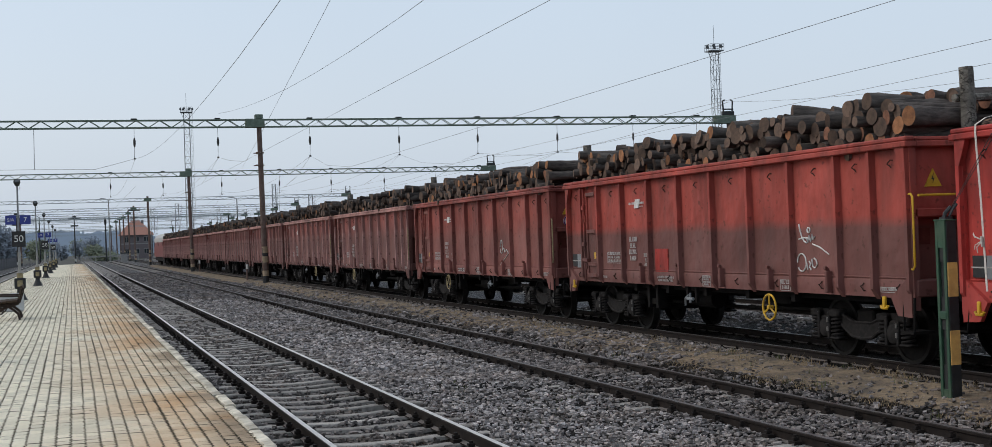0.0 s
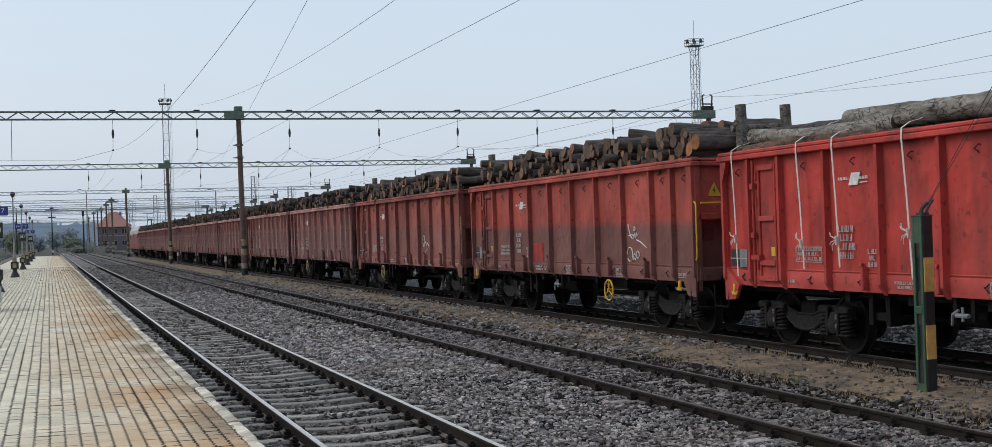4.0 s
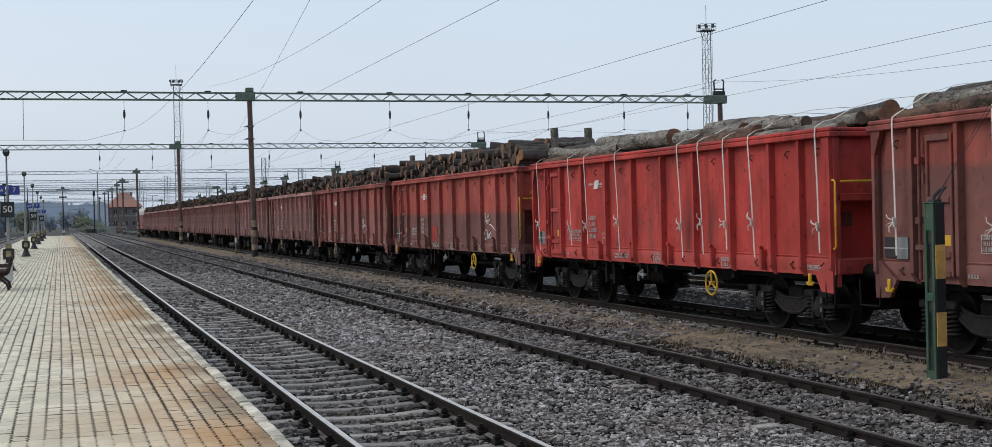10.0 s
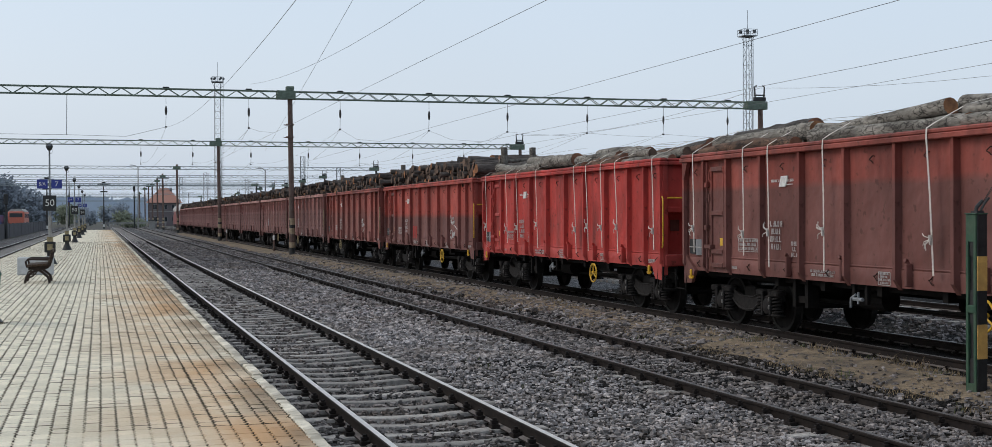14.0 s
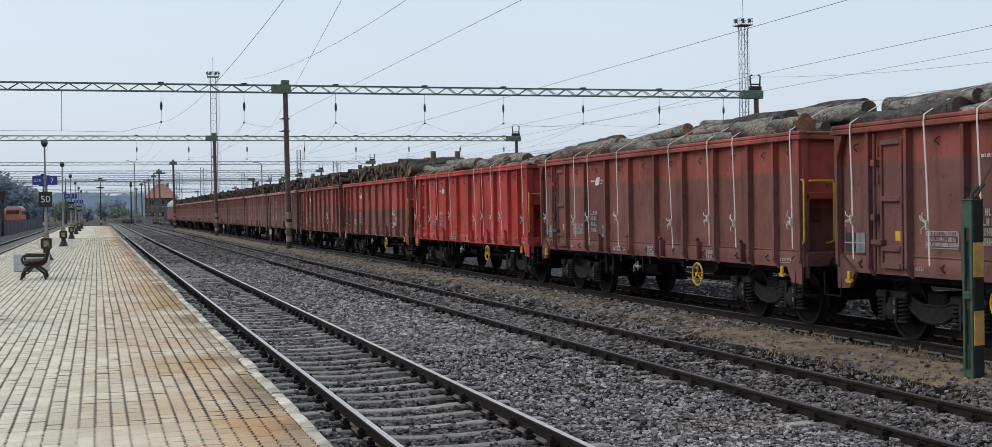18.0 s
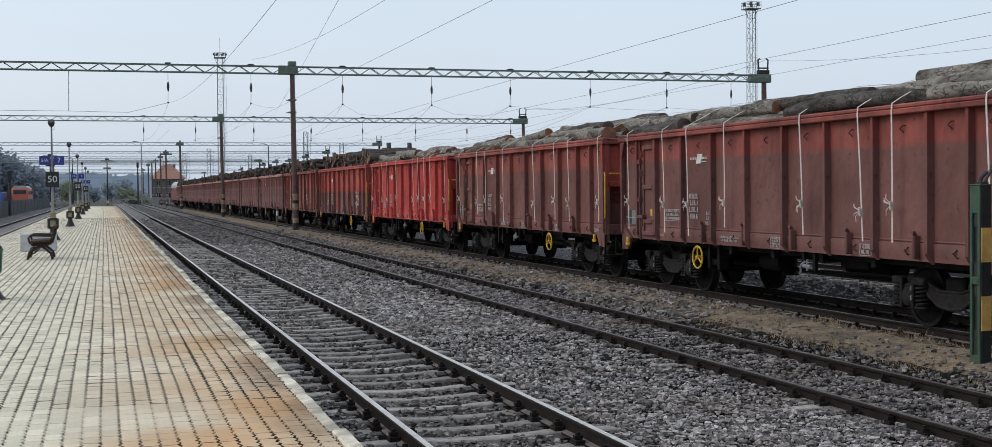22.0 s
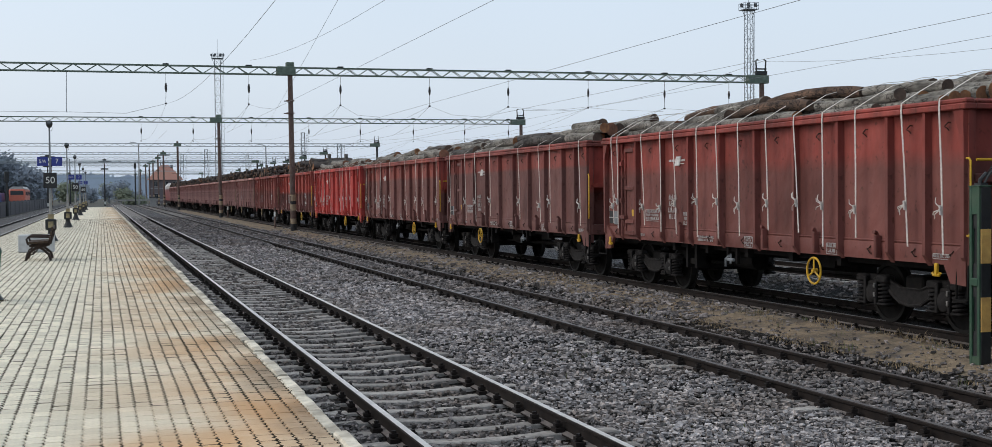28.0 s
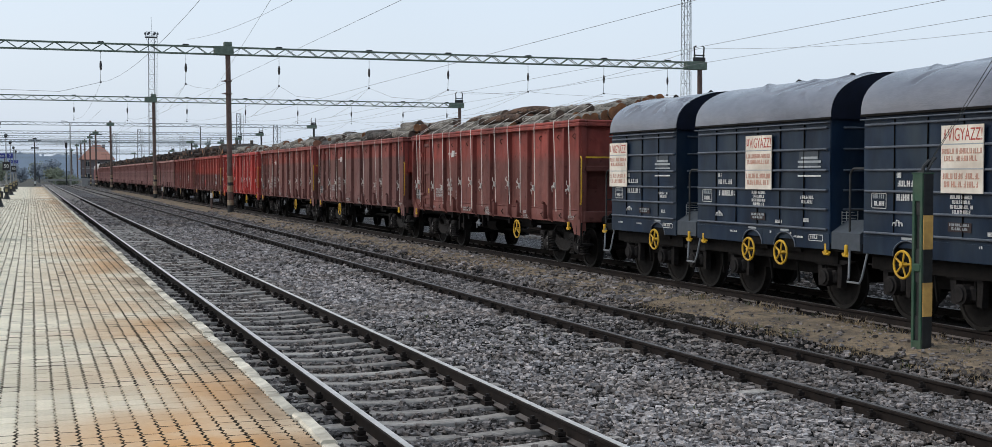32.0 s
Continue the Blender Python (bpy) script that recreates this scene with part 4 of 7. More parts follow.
def insulator(s, x, y, z_top):
    """A hanging rod, a ribbed insulator and the link that holds the wires."""
    s.tube([(x, y, z_top), (x, y, z_top - 0.55)], 0.012, 4)
    pts, rad = [], []
    for i in range(13):
        pts.append((x, y, z_top - 0.55 - i * 0.041))
        rad.append(0.022 + 0.048 * math.sin(math.pi * (i + 0.5) / 13) ** 0.7 + (0.006 if i % 2 else -0.004))
    s.tube(pts, 0.05, 8, 1, rad)
    s.tube([(x, y, z_top - 1.04), (x - 0.02, y, z_top - 1.66)], 0.014, 4)
    s.box(x - 0.06, x + 0.04, y - 0.05, y + 0.05, z_top - 1.72, z_top - 1.64)


def gantry(y, pole_x, x0, x1, z, simple=False, lamp=True, label="green steel lattice gantry carrying the overhead line across the tracks"):
    g = thing("overhead_gantry", label, "gantry", "overhead line gantries", at=(0, y, 0))
    h = 0.40
    part("beam", truss(Shape(), x0, x1, 0, z - h, z, 0.9 if simple else 0.62, r=0.035 if y < 200 else 0.042), HAZY_STEEL if simple else GREENGREY, g)
    pole = Shape()
    pole.tube([(pole_x + 0.1, 0, -0.5), (pole_x, 0, z + 0.3)], 0.15, 10, radii=[0.17, 0.14])
    for zz in (z - 1.9, z - 2.6):
        pole.tube([(pole_x, 0, zz), (pole_x, 0, zz + 0.08)], 0.24, 10)
        pole.box(pole_x - 0.35, pole_x, -0.03, 0.03, zz, zz + 0.05)
    pl = part("pole", pole, POLE_RUST, g, smooth=True)
    head = Shape().box(pole_x - 0.75, pole_x + 0.30, -0.24, 0.24, z - h - 0.04, z + 0.05, bevel=0.02)
    head.box(pole_x - 0.22, pole_x + 0.22, -0.2, 0.2, z + 0.05, z + 0.30, bevel=0.03)
    part("pole_head", head if not simple else Shape().box(pole_x - 0.5, pole_x + 0.5, -0.2, 0.2, z - h, z + 0.05), GREENGREY, g)
    for z0, z1, m in ((-0.25, 0.30, BLACK), (0.30, 0.60, POLE_OCHRE), (0.60, 1.05, POLE_RUST), (1.05, 1.40, POLE_OCHRE), (1.40, 1.58, BLACK), (1.58, 1.95, POLE_OCHRE)):
        part("stripe", Shape().tube([(pole_x + 0.1, 0, z0), (pole_x + 0.09, 0, z1)], 0.178, 10), m, g)
    end = Shape().tube([(x1 - 0.25, 0, -0.4), (x1 - 0.3, 0, z + 0.1)], 0.17, 10, radii=[0.2, 0.15])
    part("end_pole", end, POLE_RUST if not simple else STEEL_DARK, g, smooth=True)
    part("end_head", Shape().box(x1 - 1.3, x1 + 0.1, -0.24, 0.24, z - h - 0.05, z + 0.06, bevel=0.02), GREENGREY, g)
    if lamp:
        s = Shape().box(x1 - 0.75, x1 + 0.05, -0.12, 0.12, z + 0.08, z + 0.34, bevel=0.03)
        s.tube([(x1 - 0.65, 0, z + 0.3), (x1 - 0.70, 0, z + 0.98), (x1 - 0.55, 0, z + 1.05)], 0.05, 6)
        s.tube([(x1 - 0.05, 0, z + 0.3), (x1 + 0.0, 0, z + 0.98), (x1 - 0.15, 0, z + 1.05)], 0.05, 6)
        s.box(x1 - 0.72, x1 + 0.02, -0.06, 0.06, z + 0.42, z + 0.50)
        part("floodlight", s, STEEL_DARK, g)
    if not simple:
        for x in DROPS:
            s = Shape()
            insulator(s, x, 0, z - h)
            part("insulator", s.mesh("insulator", [STEEL_DARK, PORCELAIN]), None, g, "brown suspension insulator")
            part("clamp", Shape().box(x - 0.16, x + 0.16, -0.18, 0.18, z + 0.03, z + 0.11, bevel=0.02), STEEL_DARK, g)
    return g


gantry(74.1, 10.30, -26, 40.1, 9.08)
gantry(120.2, 10.25, -26, 39.1, 8.85)
for y, x, top in ((187.4, 10.3, 9.1), (233.0, 10.4, 9.3), (258.0, 10.5, 9.2), (283.0, 10.5, 9.0), (305.0, 10.5, 9.3), (330.0, 10.5, 9.2), (385.0, 10.8, 9.0), (450.0, 11.0, 9.0)):
    gantry(y, x, -34, 38.8, top, True)
for y in (262.0, 410.0, 520.0):
    gantry(y, -9.0, -40, 30.0, 8.6, True, False, "distant steel gantry of the overhead line")


def wire(name, pts, r, label):
    solid(name, Shape().tube(pts, r, 5), WIRE, label, "wire")


def sag(a, b, low, n=14):
    """Points of a wire hung from a to b, sagging by low metres."""
    return [tuple(a[k] + (b[k] - a[k]) * i / n - (4 * low * (i / n) * (1 - i / n) if k == 2 else 0) for k in range(3)) for i in range(n + 1)]


SPANS = (2.0, 74.1, 120.2, 187.4, 233.0)
for i, x in enumerate(DROPS):
    cz = (5.5, 6.05, 5.7, 5.75, 6.1, 6.1, 6.1, 6.1)[i]
    s = Shape()
    for a, b in zip(SPANS, SPANS[1:]):
        if a > 10 or i == 0:
            s.tube(sag((x, a, 7.0), (x, b, 7.0), 0.10 + (b - a) * 0.014), 0.006, 5)
    s.tube([(x, 2.0 if 0 < i < 5 else 74.1, cz), (x, 233.0, cz)], 0.006, 5)
    for y in (74.1, 120.2):
        if i:
            s.tube([(x, y, 7.0), (x, y - 5.0, cz + 0.45), (x, y - 11.0, cz)], 0.007, 5)
            s.tube([(x, y, 7.0), (x, y + 5.0, cz + 0.40), (x, y + 10.0, cz)], 0.007, 5)
    solid("overhead_wire", s, WIRE, "overhead contact wire and catenary above a track", "wire", "overhead wires")
wire("hanger_rod", [(-1.65, 74.1, 8.68), (-1.68, 74.1, 6.5)], 0.018, "thin steel rod hanging from the gantry beam")
wire("cross_span_wire", [(-26.0, 74.1, 6.55), (-1.68, 74.1, 6.5), (1.4, 74.1, 6.45), (3.46, 74.1, 6.98)], 0.010, "cross-span wire tied to the gantry's hanger")
wire("crossover_wire", sag((2.6, 6.0, 5.65), (8.9, 74.1, 5.75), 0.1), 0.004, "overhead wire leading from one track to the next")
wire("feeder_wire", sag((8.1, -10.0, 9.3), (8.1, 74.1, 9.45), 1.75), 0.007, "bare feeder wire above the gantries")
wire("feeder_wire", sag((39.8, 10.0, 9.7), (39.8, 74.1, 10.0), 1.6), 0.009, "bare feeder wire above the gantries")
wire("feeder_wire", sag((39.8, 74.1, 10.0), (38.9, 120.2, 9.8), 0.9), 0.012, "bare feeder wire above the gantries")


# ---- goods wagons: space of each is x across (side towards the platform is negative), y = 0 at the front end and back to -13 ----
TRAIN_X = 12.444
RIBS = (0.05, 0.90, 1.85, 3.13, 4.46, 5.81, 7.16, 8.51, 9.86, 11.20, 12.10, 12.95)
CACHE = {}


def cached(key, build):
    if key not in CACHE:
        CACHE[key] = build()
    return CACHE[key]


def rib_mesh(paint, sign):
    """A pressed hat-section rib, tapered to a tip at the sill."""
    s = Shape()
    b, f = 0.050, 0.034
    x0, x1 = sign * 1.385, sign * 1.495
    s.add([(x0, -b, 0.93), (x0, b, 0.93), (x1, -f, 1.08), (x1, f, 1.08), (x1, -f, 3.06), (x1, f, 3.06), (x0, -b, 3.06), (x0, b, 3.06)],
          [(0, 1, 3, 2), (2, 3, 5, 4), (4, 5, 7, 6), (0, 2, 4, 6), (1, 7, 5, 3), (0, 6, 7, 1)])
    return s.mesh("rib", RIB_LIT if paint == PAINT_FAR else paint)


def side_mesh(paint, sign):
    """A pressed side wall: slightly bowed panels, a sill with two creases, hooks for ropes."""
    s = Shape()
    cols, rows_ = steps(0, 13.0, 0.26), [0.96, 1.02, 1.20, 1.22, 1.245, 1.26, 1.6, 2.0, 2.4, 2.8, 3.06]
    rng = random.Random(4)
    grid = []
    for z in rows_:
        for c in cols:
            near = min(abs(c - r) for r in RIBS)
            bow = 0.012 * min(1, near / 0.4) * math.sin((z - 1.2) / 1.9 * math.pi) if z > 1.26 else 0.0
            crease = 0.014 if z in (1.20, 1.245) else 0.0
            dent = 0.008 * noise.noise((c * 1.7, z * 1.7, 6.0))
            grid.append((sign * (1.395 - bow + crease + dent), -c, z))
    n = len(cols)
    s.v = grid
    s.f = [(j * n + i, j * n + i + 1, (j + 1) * n + i + 1, (j + 1) * n + i) for j in range(len(rows_) - 1) for i in range(n - 1)]
    s.m = [0] * len(s.f)
    s.box(sign * 1.32, sign * 1.36, -13.0, 0.0, 0.96, 3.06)
    return s.mesh("side_wall", paint, True)


def hook_mesh(sign, up, paint):
    s = Shape()
    d = 1 if up else -1
    s.tube([(sign * 1.39, -0.040, d * 0.052), (sign * 1.42, -0.030, d * 0.058), (sign * 1.43, 0.034, 0.012), (sign * 1.428, 0.040, 0.0), (sign * 1.42, -0.004, -d * 0.022), (sign * 1.41, -0.030, -d * 0.055)], 0.0085, 6)
    return s.mesh("rope_hook", HOOK)


def rim_mesh(paint):
    s = Shape()
    for sg in (-1, 1):
        s.box(min(sg * 1.34, sg * 1.53), max(sg * 1.34, sg * 1.53), -13.06, 0.06, 3.05, 3.13, bevel=0.012)
        s.box(min(sg * 1.36, sg * 1.51), max(sg * 1.36, sg * 1.51), -13.05, 0.05, 3.13, 3.20, bevel=0.02)
    for y in (-13.06, -0.12):
        s.box(-1.34, 1.34, y, y + 0.18, 3.05, 3.13, bevel=0.012)
        s.box(-1.34, 1.34, y + 0.01, y + 0.17, 3.13, 3.19, bevel=0.02)
    return s.mesh("top_rim", RIB_LIT if paint == PAINT_FAR else paint)


def end_mesh(paint, rear):
    s = Shape()
    y, d = (-13.0, -1) if rear else (0.0, 1)
    yy = lambda a, b: (min(y + d * a, y + d * b), max(y + d * a, y + d * b))
    s.box(-1.36, 1.36, *yy(-0.10, -0.06), 2.14, 3.05)                     # upper sheet
    s.box(-1.38, 1.38, *yy(-0.12, 0.02), 2.08, 2.20, bevel=0.015)         # ledge
    s.box(-1.36, 1.36, *yy(-0.30, -0.26), 1.20, 2.10)                     # lower sheet, set back
    s.box(-1.40, 1.40, *yy(-0.30, 0.04), 0.98, 1.22, bevel=0.02)          # headstock
    for sg in (-1, 1):
        s.add([(sg * 1.44, y + d * 0.02, z) for z in (0.80, 3.05)] + [(sg * 1.44, y - d * 0.10, z) for z in (0.80, 3.05)] +
              [(sg * w, y + d * 0.02, z) for w, z in ((1.34, 0.80), (1.34, 3.05))] + [(sg * w, y - d * 0.10, z) for w, z in ((1.34, 0.80), (1.34, 3.05))],
              [(0, 1, 3, 2), (4, 6, 7, 5), (0, 4, 5, 1), (2, 3, 7, 6), (0, 2, 6, 4), (1, 5, 7, 3)])
        s.add([(sg * 1.50, y - d * 0.02, 3.05), (sg * 1.50, y - d * 0.24, 3.05), (sg * 1.50, y - d * 0.10, 2.72), (sg * 1.50, y - d * 0.02, 2.72),
               (sg * 1.42, y - d * 0.02, 3.05), (sg * 1.42, y - d * 0.24, 3.05), (sg * 1.42, y - d * 0.10, 2.72), (sg * 1.42, y - d * 0.02, 2.72)],
              [(0, 1, 2, 3), (7, 6, 5, 4), (0, 4, 5, 1), (1, 5, 6, 2), (2, 6, 7, 3), (3, 7, 4, 0)])
        s.add([(sg * 1.46, y - d * 0.02, 1.3), (sg * 1.46, y - d * 0.5, 0.97), (sg * 1.46, y - d * 0.35, 0.72), (sg * 1.46, y - d * 0.02, 0.70),
               (sg * 1.40, y - d * 0.02, 1.3), (sg * 1.40, y - d * 0.5, 0.97), (sg * 1.40, y - d * 0.35, 0.72), (sg * 1.40, y - d * 0.02, 0.70)],
              [(0, 1, 2, 3), (7, 6, 5, 4), (0, 4, 5, 1), (1, 5, 6, 2), (2, 6, 7, 3), (3, 7, 4, 0)])
    for x in (-0.5, 0.5):
        s.box(x - 0.05, x + 0.05, *yy(-0.26, -0.02), 1.2, 2.1)
    return s.mesh("end_wall", paint)


def door_mesh(paint):
    """A narrow hinged door: a raised frame round a recessed sheet."""
    s = Shape()
    a, b = -1.17, -1.72
    s.box(-1.46, -1.39, a - 0.05, a, 1.05, 2.93, bevel=0.01)
    s.box(-1.46, -1.39, b, b + 0.05, 1.05, 2.93, bevel=0.01)
    s.box(-1.425, -1.39, b + 0.04, a - 0.04, 1.10, 2.90)
    for z in (1.30, 2.35, 2.75):
        s.tube([(-1.47, a + 0.02, z - 0.07), (-1.47, a + 0.02, z + 0.07)], 0.022, 6)
    return s.mesh("side_door", paint)


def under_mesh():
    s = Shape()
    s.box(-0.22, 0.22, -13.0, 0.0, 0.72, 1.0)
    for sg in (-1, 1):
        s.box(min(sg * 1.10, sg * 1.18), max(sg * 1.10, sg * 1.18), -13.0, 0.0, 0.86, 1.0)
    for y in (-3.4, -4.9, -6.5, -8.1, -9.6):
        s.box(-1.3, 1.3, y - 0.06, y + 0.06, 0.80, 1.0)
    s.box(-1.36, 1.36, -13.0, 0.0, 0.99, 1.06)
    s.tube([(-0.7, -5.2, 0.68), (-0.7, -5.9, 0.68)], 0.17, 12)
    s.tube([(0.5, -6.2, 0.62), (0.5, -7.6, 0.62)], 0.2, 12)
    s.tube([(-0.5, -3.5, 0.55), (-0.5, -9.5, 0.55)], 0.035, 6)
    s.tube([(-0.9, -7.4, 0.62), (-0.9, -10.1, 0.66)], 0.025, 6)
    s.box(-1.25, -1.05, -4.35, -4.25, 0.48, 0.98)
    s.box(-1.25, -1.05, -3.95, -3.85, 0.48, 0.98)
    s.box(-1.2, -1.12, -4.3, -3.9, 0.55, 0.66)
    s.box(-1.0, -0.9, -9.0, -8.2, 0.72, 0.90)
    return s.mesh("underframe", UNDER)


def frame_mesh(sign):
    """One side frame of a bogie: a fish-bellied beam with spring shelves and axle boxes."""
    s = Shape()
    lo = lambda a, b: (min(sign * a, sign * b), max(sign * a, sign * b))
    top = [(-1.30, 0.50), (-1.24, 0.70), (-0.64, 0.70), (-0.46, 0.60), (-0.25, 0.53), (0.25, 0.53), (0.46, 0.60), (0.64, 0.70), (1.24, 0.70), (1.30, 0.50)]
    low = [(0.62, 0.54), (0.46, 0.42), (0.26, 0.31), (0.0, 0.28), (-0.26, 0.31), (-0.46, 0.42), (-0.62, 0.54)]
    s.prism_x(top + low, *lo(0.98, 1.06))
    for edge, r in ((low, 0.026), (top[2:8], 0.020)):
        s.tube([(sign * 1.06, y, z) for y, z in edge], r, 6)
    for y in (-0.9, 0.9):
        s.tube([(sign * 0.92, y, 0.41), (sign * 1.15, y, 0.41), (sign * 1.17, y, 0.41)], 0.13, 14, radii=[0.14, 0.14, 0.10])
        s.box(*lo(0.98, 1.13), y - 0.15, y + 0.15, 0.38, 0.60, bevel=0.03)
        for e in (-0.27, 0.27):
            s.box(*lo(0.97, 1.16), y + e - 0.12, y + e + 0.12, 0.235, 0.280, bevel=0.02)
            s.box(*lo(0.97, 1.16), y + e - 0.13, y + e + 0.13, 0.575, 0.70, bevel=0.03)
            s.box(*lo(1.13, 1.17), y + e * 0.52 - 0.035, y + e * 0.52 + 0.035, 0.24, 0.66, bevel=0.012)
        s.box(*lo(1.00, 1.10), y - 0.24, y + 0.24, 0.225, 0.245, bevel=0.008)
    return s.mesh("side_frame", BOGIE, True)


def pin_mesh(sign):
    """Two worn bright pins on the face of an axle box."""
    s = Shape()
    for z in (0.36, 0.50):
        s.box(min(sign * 1.165, sign * 1.19), max(sign * 1.165, sign * 1.19), -0.022, 0.022, z, z + 0.075, bevel=0.008)
    return s.mesh("damper_pin", BOGIE_WORN)


def spring_mesh(sign):
    s = Shape()
    pts = [(sign * 1.07 + 0.088 * math.cos(a), 0.088 * math.sin(a), 0.28 + 0.30 * a / (2 * math.pi * 5)) for a in (2 * math.pi * i / 10 for i in range(51))]
    s.tube(pts, 0.021, 5)
    s.tube([(sign * 1.07, 0, 0.28), (sign * 1.07, 0, 0.6)], 0.05, 7)
    return s.mesh("coil_spring", BOGIE, True)


def wheelset_mesh(r=0.46):
    """Two wheels on an axle, turning about x."""
    s = Shape()
    s.tube([(-1.0, 0, 0), (1.0, 0, 0)], 0.075, 10)
    for sg in (-1, 1):
        xs = [0.685, 0.70, 0.715, 0.82, 0.82, 0.795, 0.785, 0.80, 0.83, 0.83]
        rs = [r + 0.03, r + 0.028, r + 0.003, r, r - 0.055, r - 0.065, 0.19, 0.15, 0.12, 0.02]
        k0, n = len(s.v), 28
        s.v += [(sg * x, q * math.cos(2 * math.pi * i / n), q * math.sin(2 * math.pi * i / n)) for x, q in zip(xs, rs) for i in range(n)]
        for a in range(len(xs) - 1):
            for i in range(n):
                j = (i + 1) % n
                f = (k0 + a * n + i, k0 + a * n + j, k0 + (a + 1) * n + j, k0 + (a + 1) * n + i)
                s.f.append(f if sg < 0 else f[::-1])
                s.m.append(1 if a in (2, 3) else 0)
        for k in range(3):
            a = 2 * math.pi * k / 3
            s.tube([(sg * 0.765, 0.27 * math.cos(a), 0.27 * math.sin(a)), (sg * 0.785, 0.27 * math.cos(a), 0.27 * math.sin(a))], 0.05, 8)
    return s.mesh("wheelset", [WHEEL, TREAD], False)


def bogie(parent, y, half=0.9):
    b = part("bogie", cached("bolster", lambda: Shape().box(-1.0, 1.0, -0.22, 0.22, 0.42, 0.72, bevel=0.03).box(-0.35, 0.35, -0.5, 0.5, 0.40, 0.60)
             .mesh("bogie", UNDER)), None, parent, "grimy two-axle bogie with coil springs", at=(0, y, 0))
    for sg in (-1, 1):
        part("side_frame", cached(("frame", sg), lambda: frame_mesh(sg)), None, b)
        for w in (-0.9, 0.9):
            part("damper_pin", cached(("pin", sg), lambda: pin_mesh(sg)), None, b, at=(0, w - 0.14, 0))
            for e in (-0.27, 0.27):
                part("coil_spring", cached(("spring", sg), lambda: spring_mesh(sg)), None, b, at=(0, w + e, 0))
    for w in (-half, half):
        ws = part("wheelset", cached("wheelset", wheelset_mesh), None, b, at=(0, w, 0.41))
        WHEELS.append((ws, 0.0, w, 0.41, 0.46))
    return b


def handwheel(parent, y, z, x, R=0.21, spokes=3, paint=None):
    def make():
        s = Shape().ring((0, 0, 0), (1, 0, 0), R, 0.018, 24, 7)
        for k in range(spokes):
            a = math.pi / 2 + 2 * math.pi * k / spokes + (0.2 if spokes > 3 else 0)
            s.tube([(0, 0, 0), (0, R * math.cos(a), R * math.sin(a))], 0.015, 6)
        s.tube([(-0.03, 0, 0), (0.06, 0, 0)], 0.035, 8)
        return s.mesh("handwheel", paint or YELLOW, True)
    part("handwheel", cached(("handwheel", R, spokes, (paint or YELLOW).name), make), None, parent, "yellow brake handwheel", at=(x, y, z))


def glyphs(parent, y0, y1, z0, z1, rows_=1, mat=None, x=-1.284, seed=0, lean=0.62, name="marking"):
    """A stencilled line too small to read: upright bars of the width of its letters."""
    s = Shape()
    rng = random.Random(seed)
    h = (z1 - z0) / rows_
    g = h * 0.74
    for k in range(rows_):
        top = z1 - h * k
        y, end = max(y0, y1), min(y0, y1)
        if rows_ > 1 and k % 2:
            y, end = y - 0.04, end + 0.05
        while y > end + g * 0.3:
            w = min(g * lean * rng.uniform(0.7, 1.15), y - end)
            t = w * 0.34
            kind_ = rng.randrange(4)
            if kind_ != 3:
                s.box(x - 0.003, x, y - t, y, top - g, top)
            if kind_ != 1:
                s.box(x - 0.003, x, y - w, y - w + t, top - g, top)
            if kind_ in (0, 3):
                s.box(x - 0.003, x, y - w + t, y - t, top - g * 0.62, top - g * 0.40)
            if kind_ in (1, 2, 3):
                s.box(x - 0.003, x, y - w + (t if kind_ != 1 else 0), y - t * 0.9, top - g, top - g * 0.80)
            y -= w + g * (0.16 if rng.random() < 0.85 else 0.5)
    ob = part(name, s, mat or MARK, parent)
    ob["kind"] = "stuff"
    return ob


def bars(parent, y0, y1, z0, z1, rows_, x=-1.412, mat=None, name="marking", seed=0, fill=0.62, broken=True, framed=False):
    """Unreadable stencilled lines as plain bars."""
    if broken:
        ob = glyphs(parent, y0, y1, z0, z1, rows_, mat, x, seed, 0.7, name)
        if framed:
            t, s = 0.010, Shape()
            for a, b, c, d in ((y0, y1, z0 - t, z0), (y0, y1, z1, z1 + t), (y0, y0 + t, z0, z1), (y1 - t, y1, z0, z1)):
                s.box(x - 0.003, x, min(a, b), max(a, b), c, d)
            part("marking_frame", s, mat or MARK, parent)
        return ob
    s = Shape()
    rng = random.Random(seed)
    h = (z1 - z0) / rows_
    for k in range(rows_):
        zc = z1 - h * (k + 0.5)
        y = max(y0, y1)
        end = min(y0, y1)
        while y > end + 0.02:
            w = rng.uniform(0.05, 0.16) if broken else (y - end)
            b = max(end, y - w)
            s.box(x - 0.003, x, b, y, zc - h * fill / 2, zc + h * fill / 2)
            y = b - (rng.uniform(0.015, 0.05) if broken else 1)
    if framed:
        t = 0.012
        for a, b, c, d in ((y0, y1, z0 - t, z0), (y0, y1, z1, z1 + t), (y0, y0 + t, z0, z1), (y1 - t, y1, z0, z1)):
            s.box(x - 0.003, x, min(a, b), max(a, b), c, d)
    return part(name, s, mat or MARK, parent)


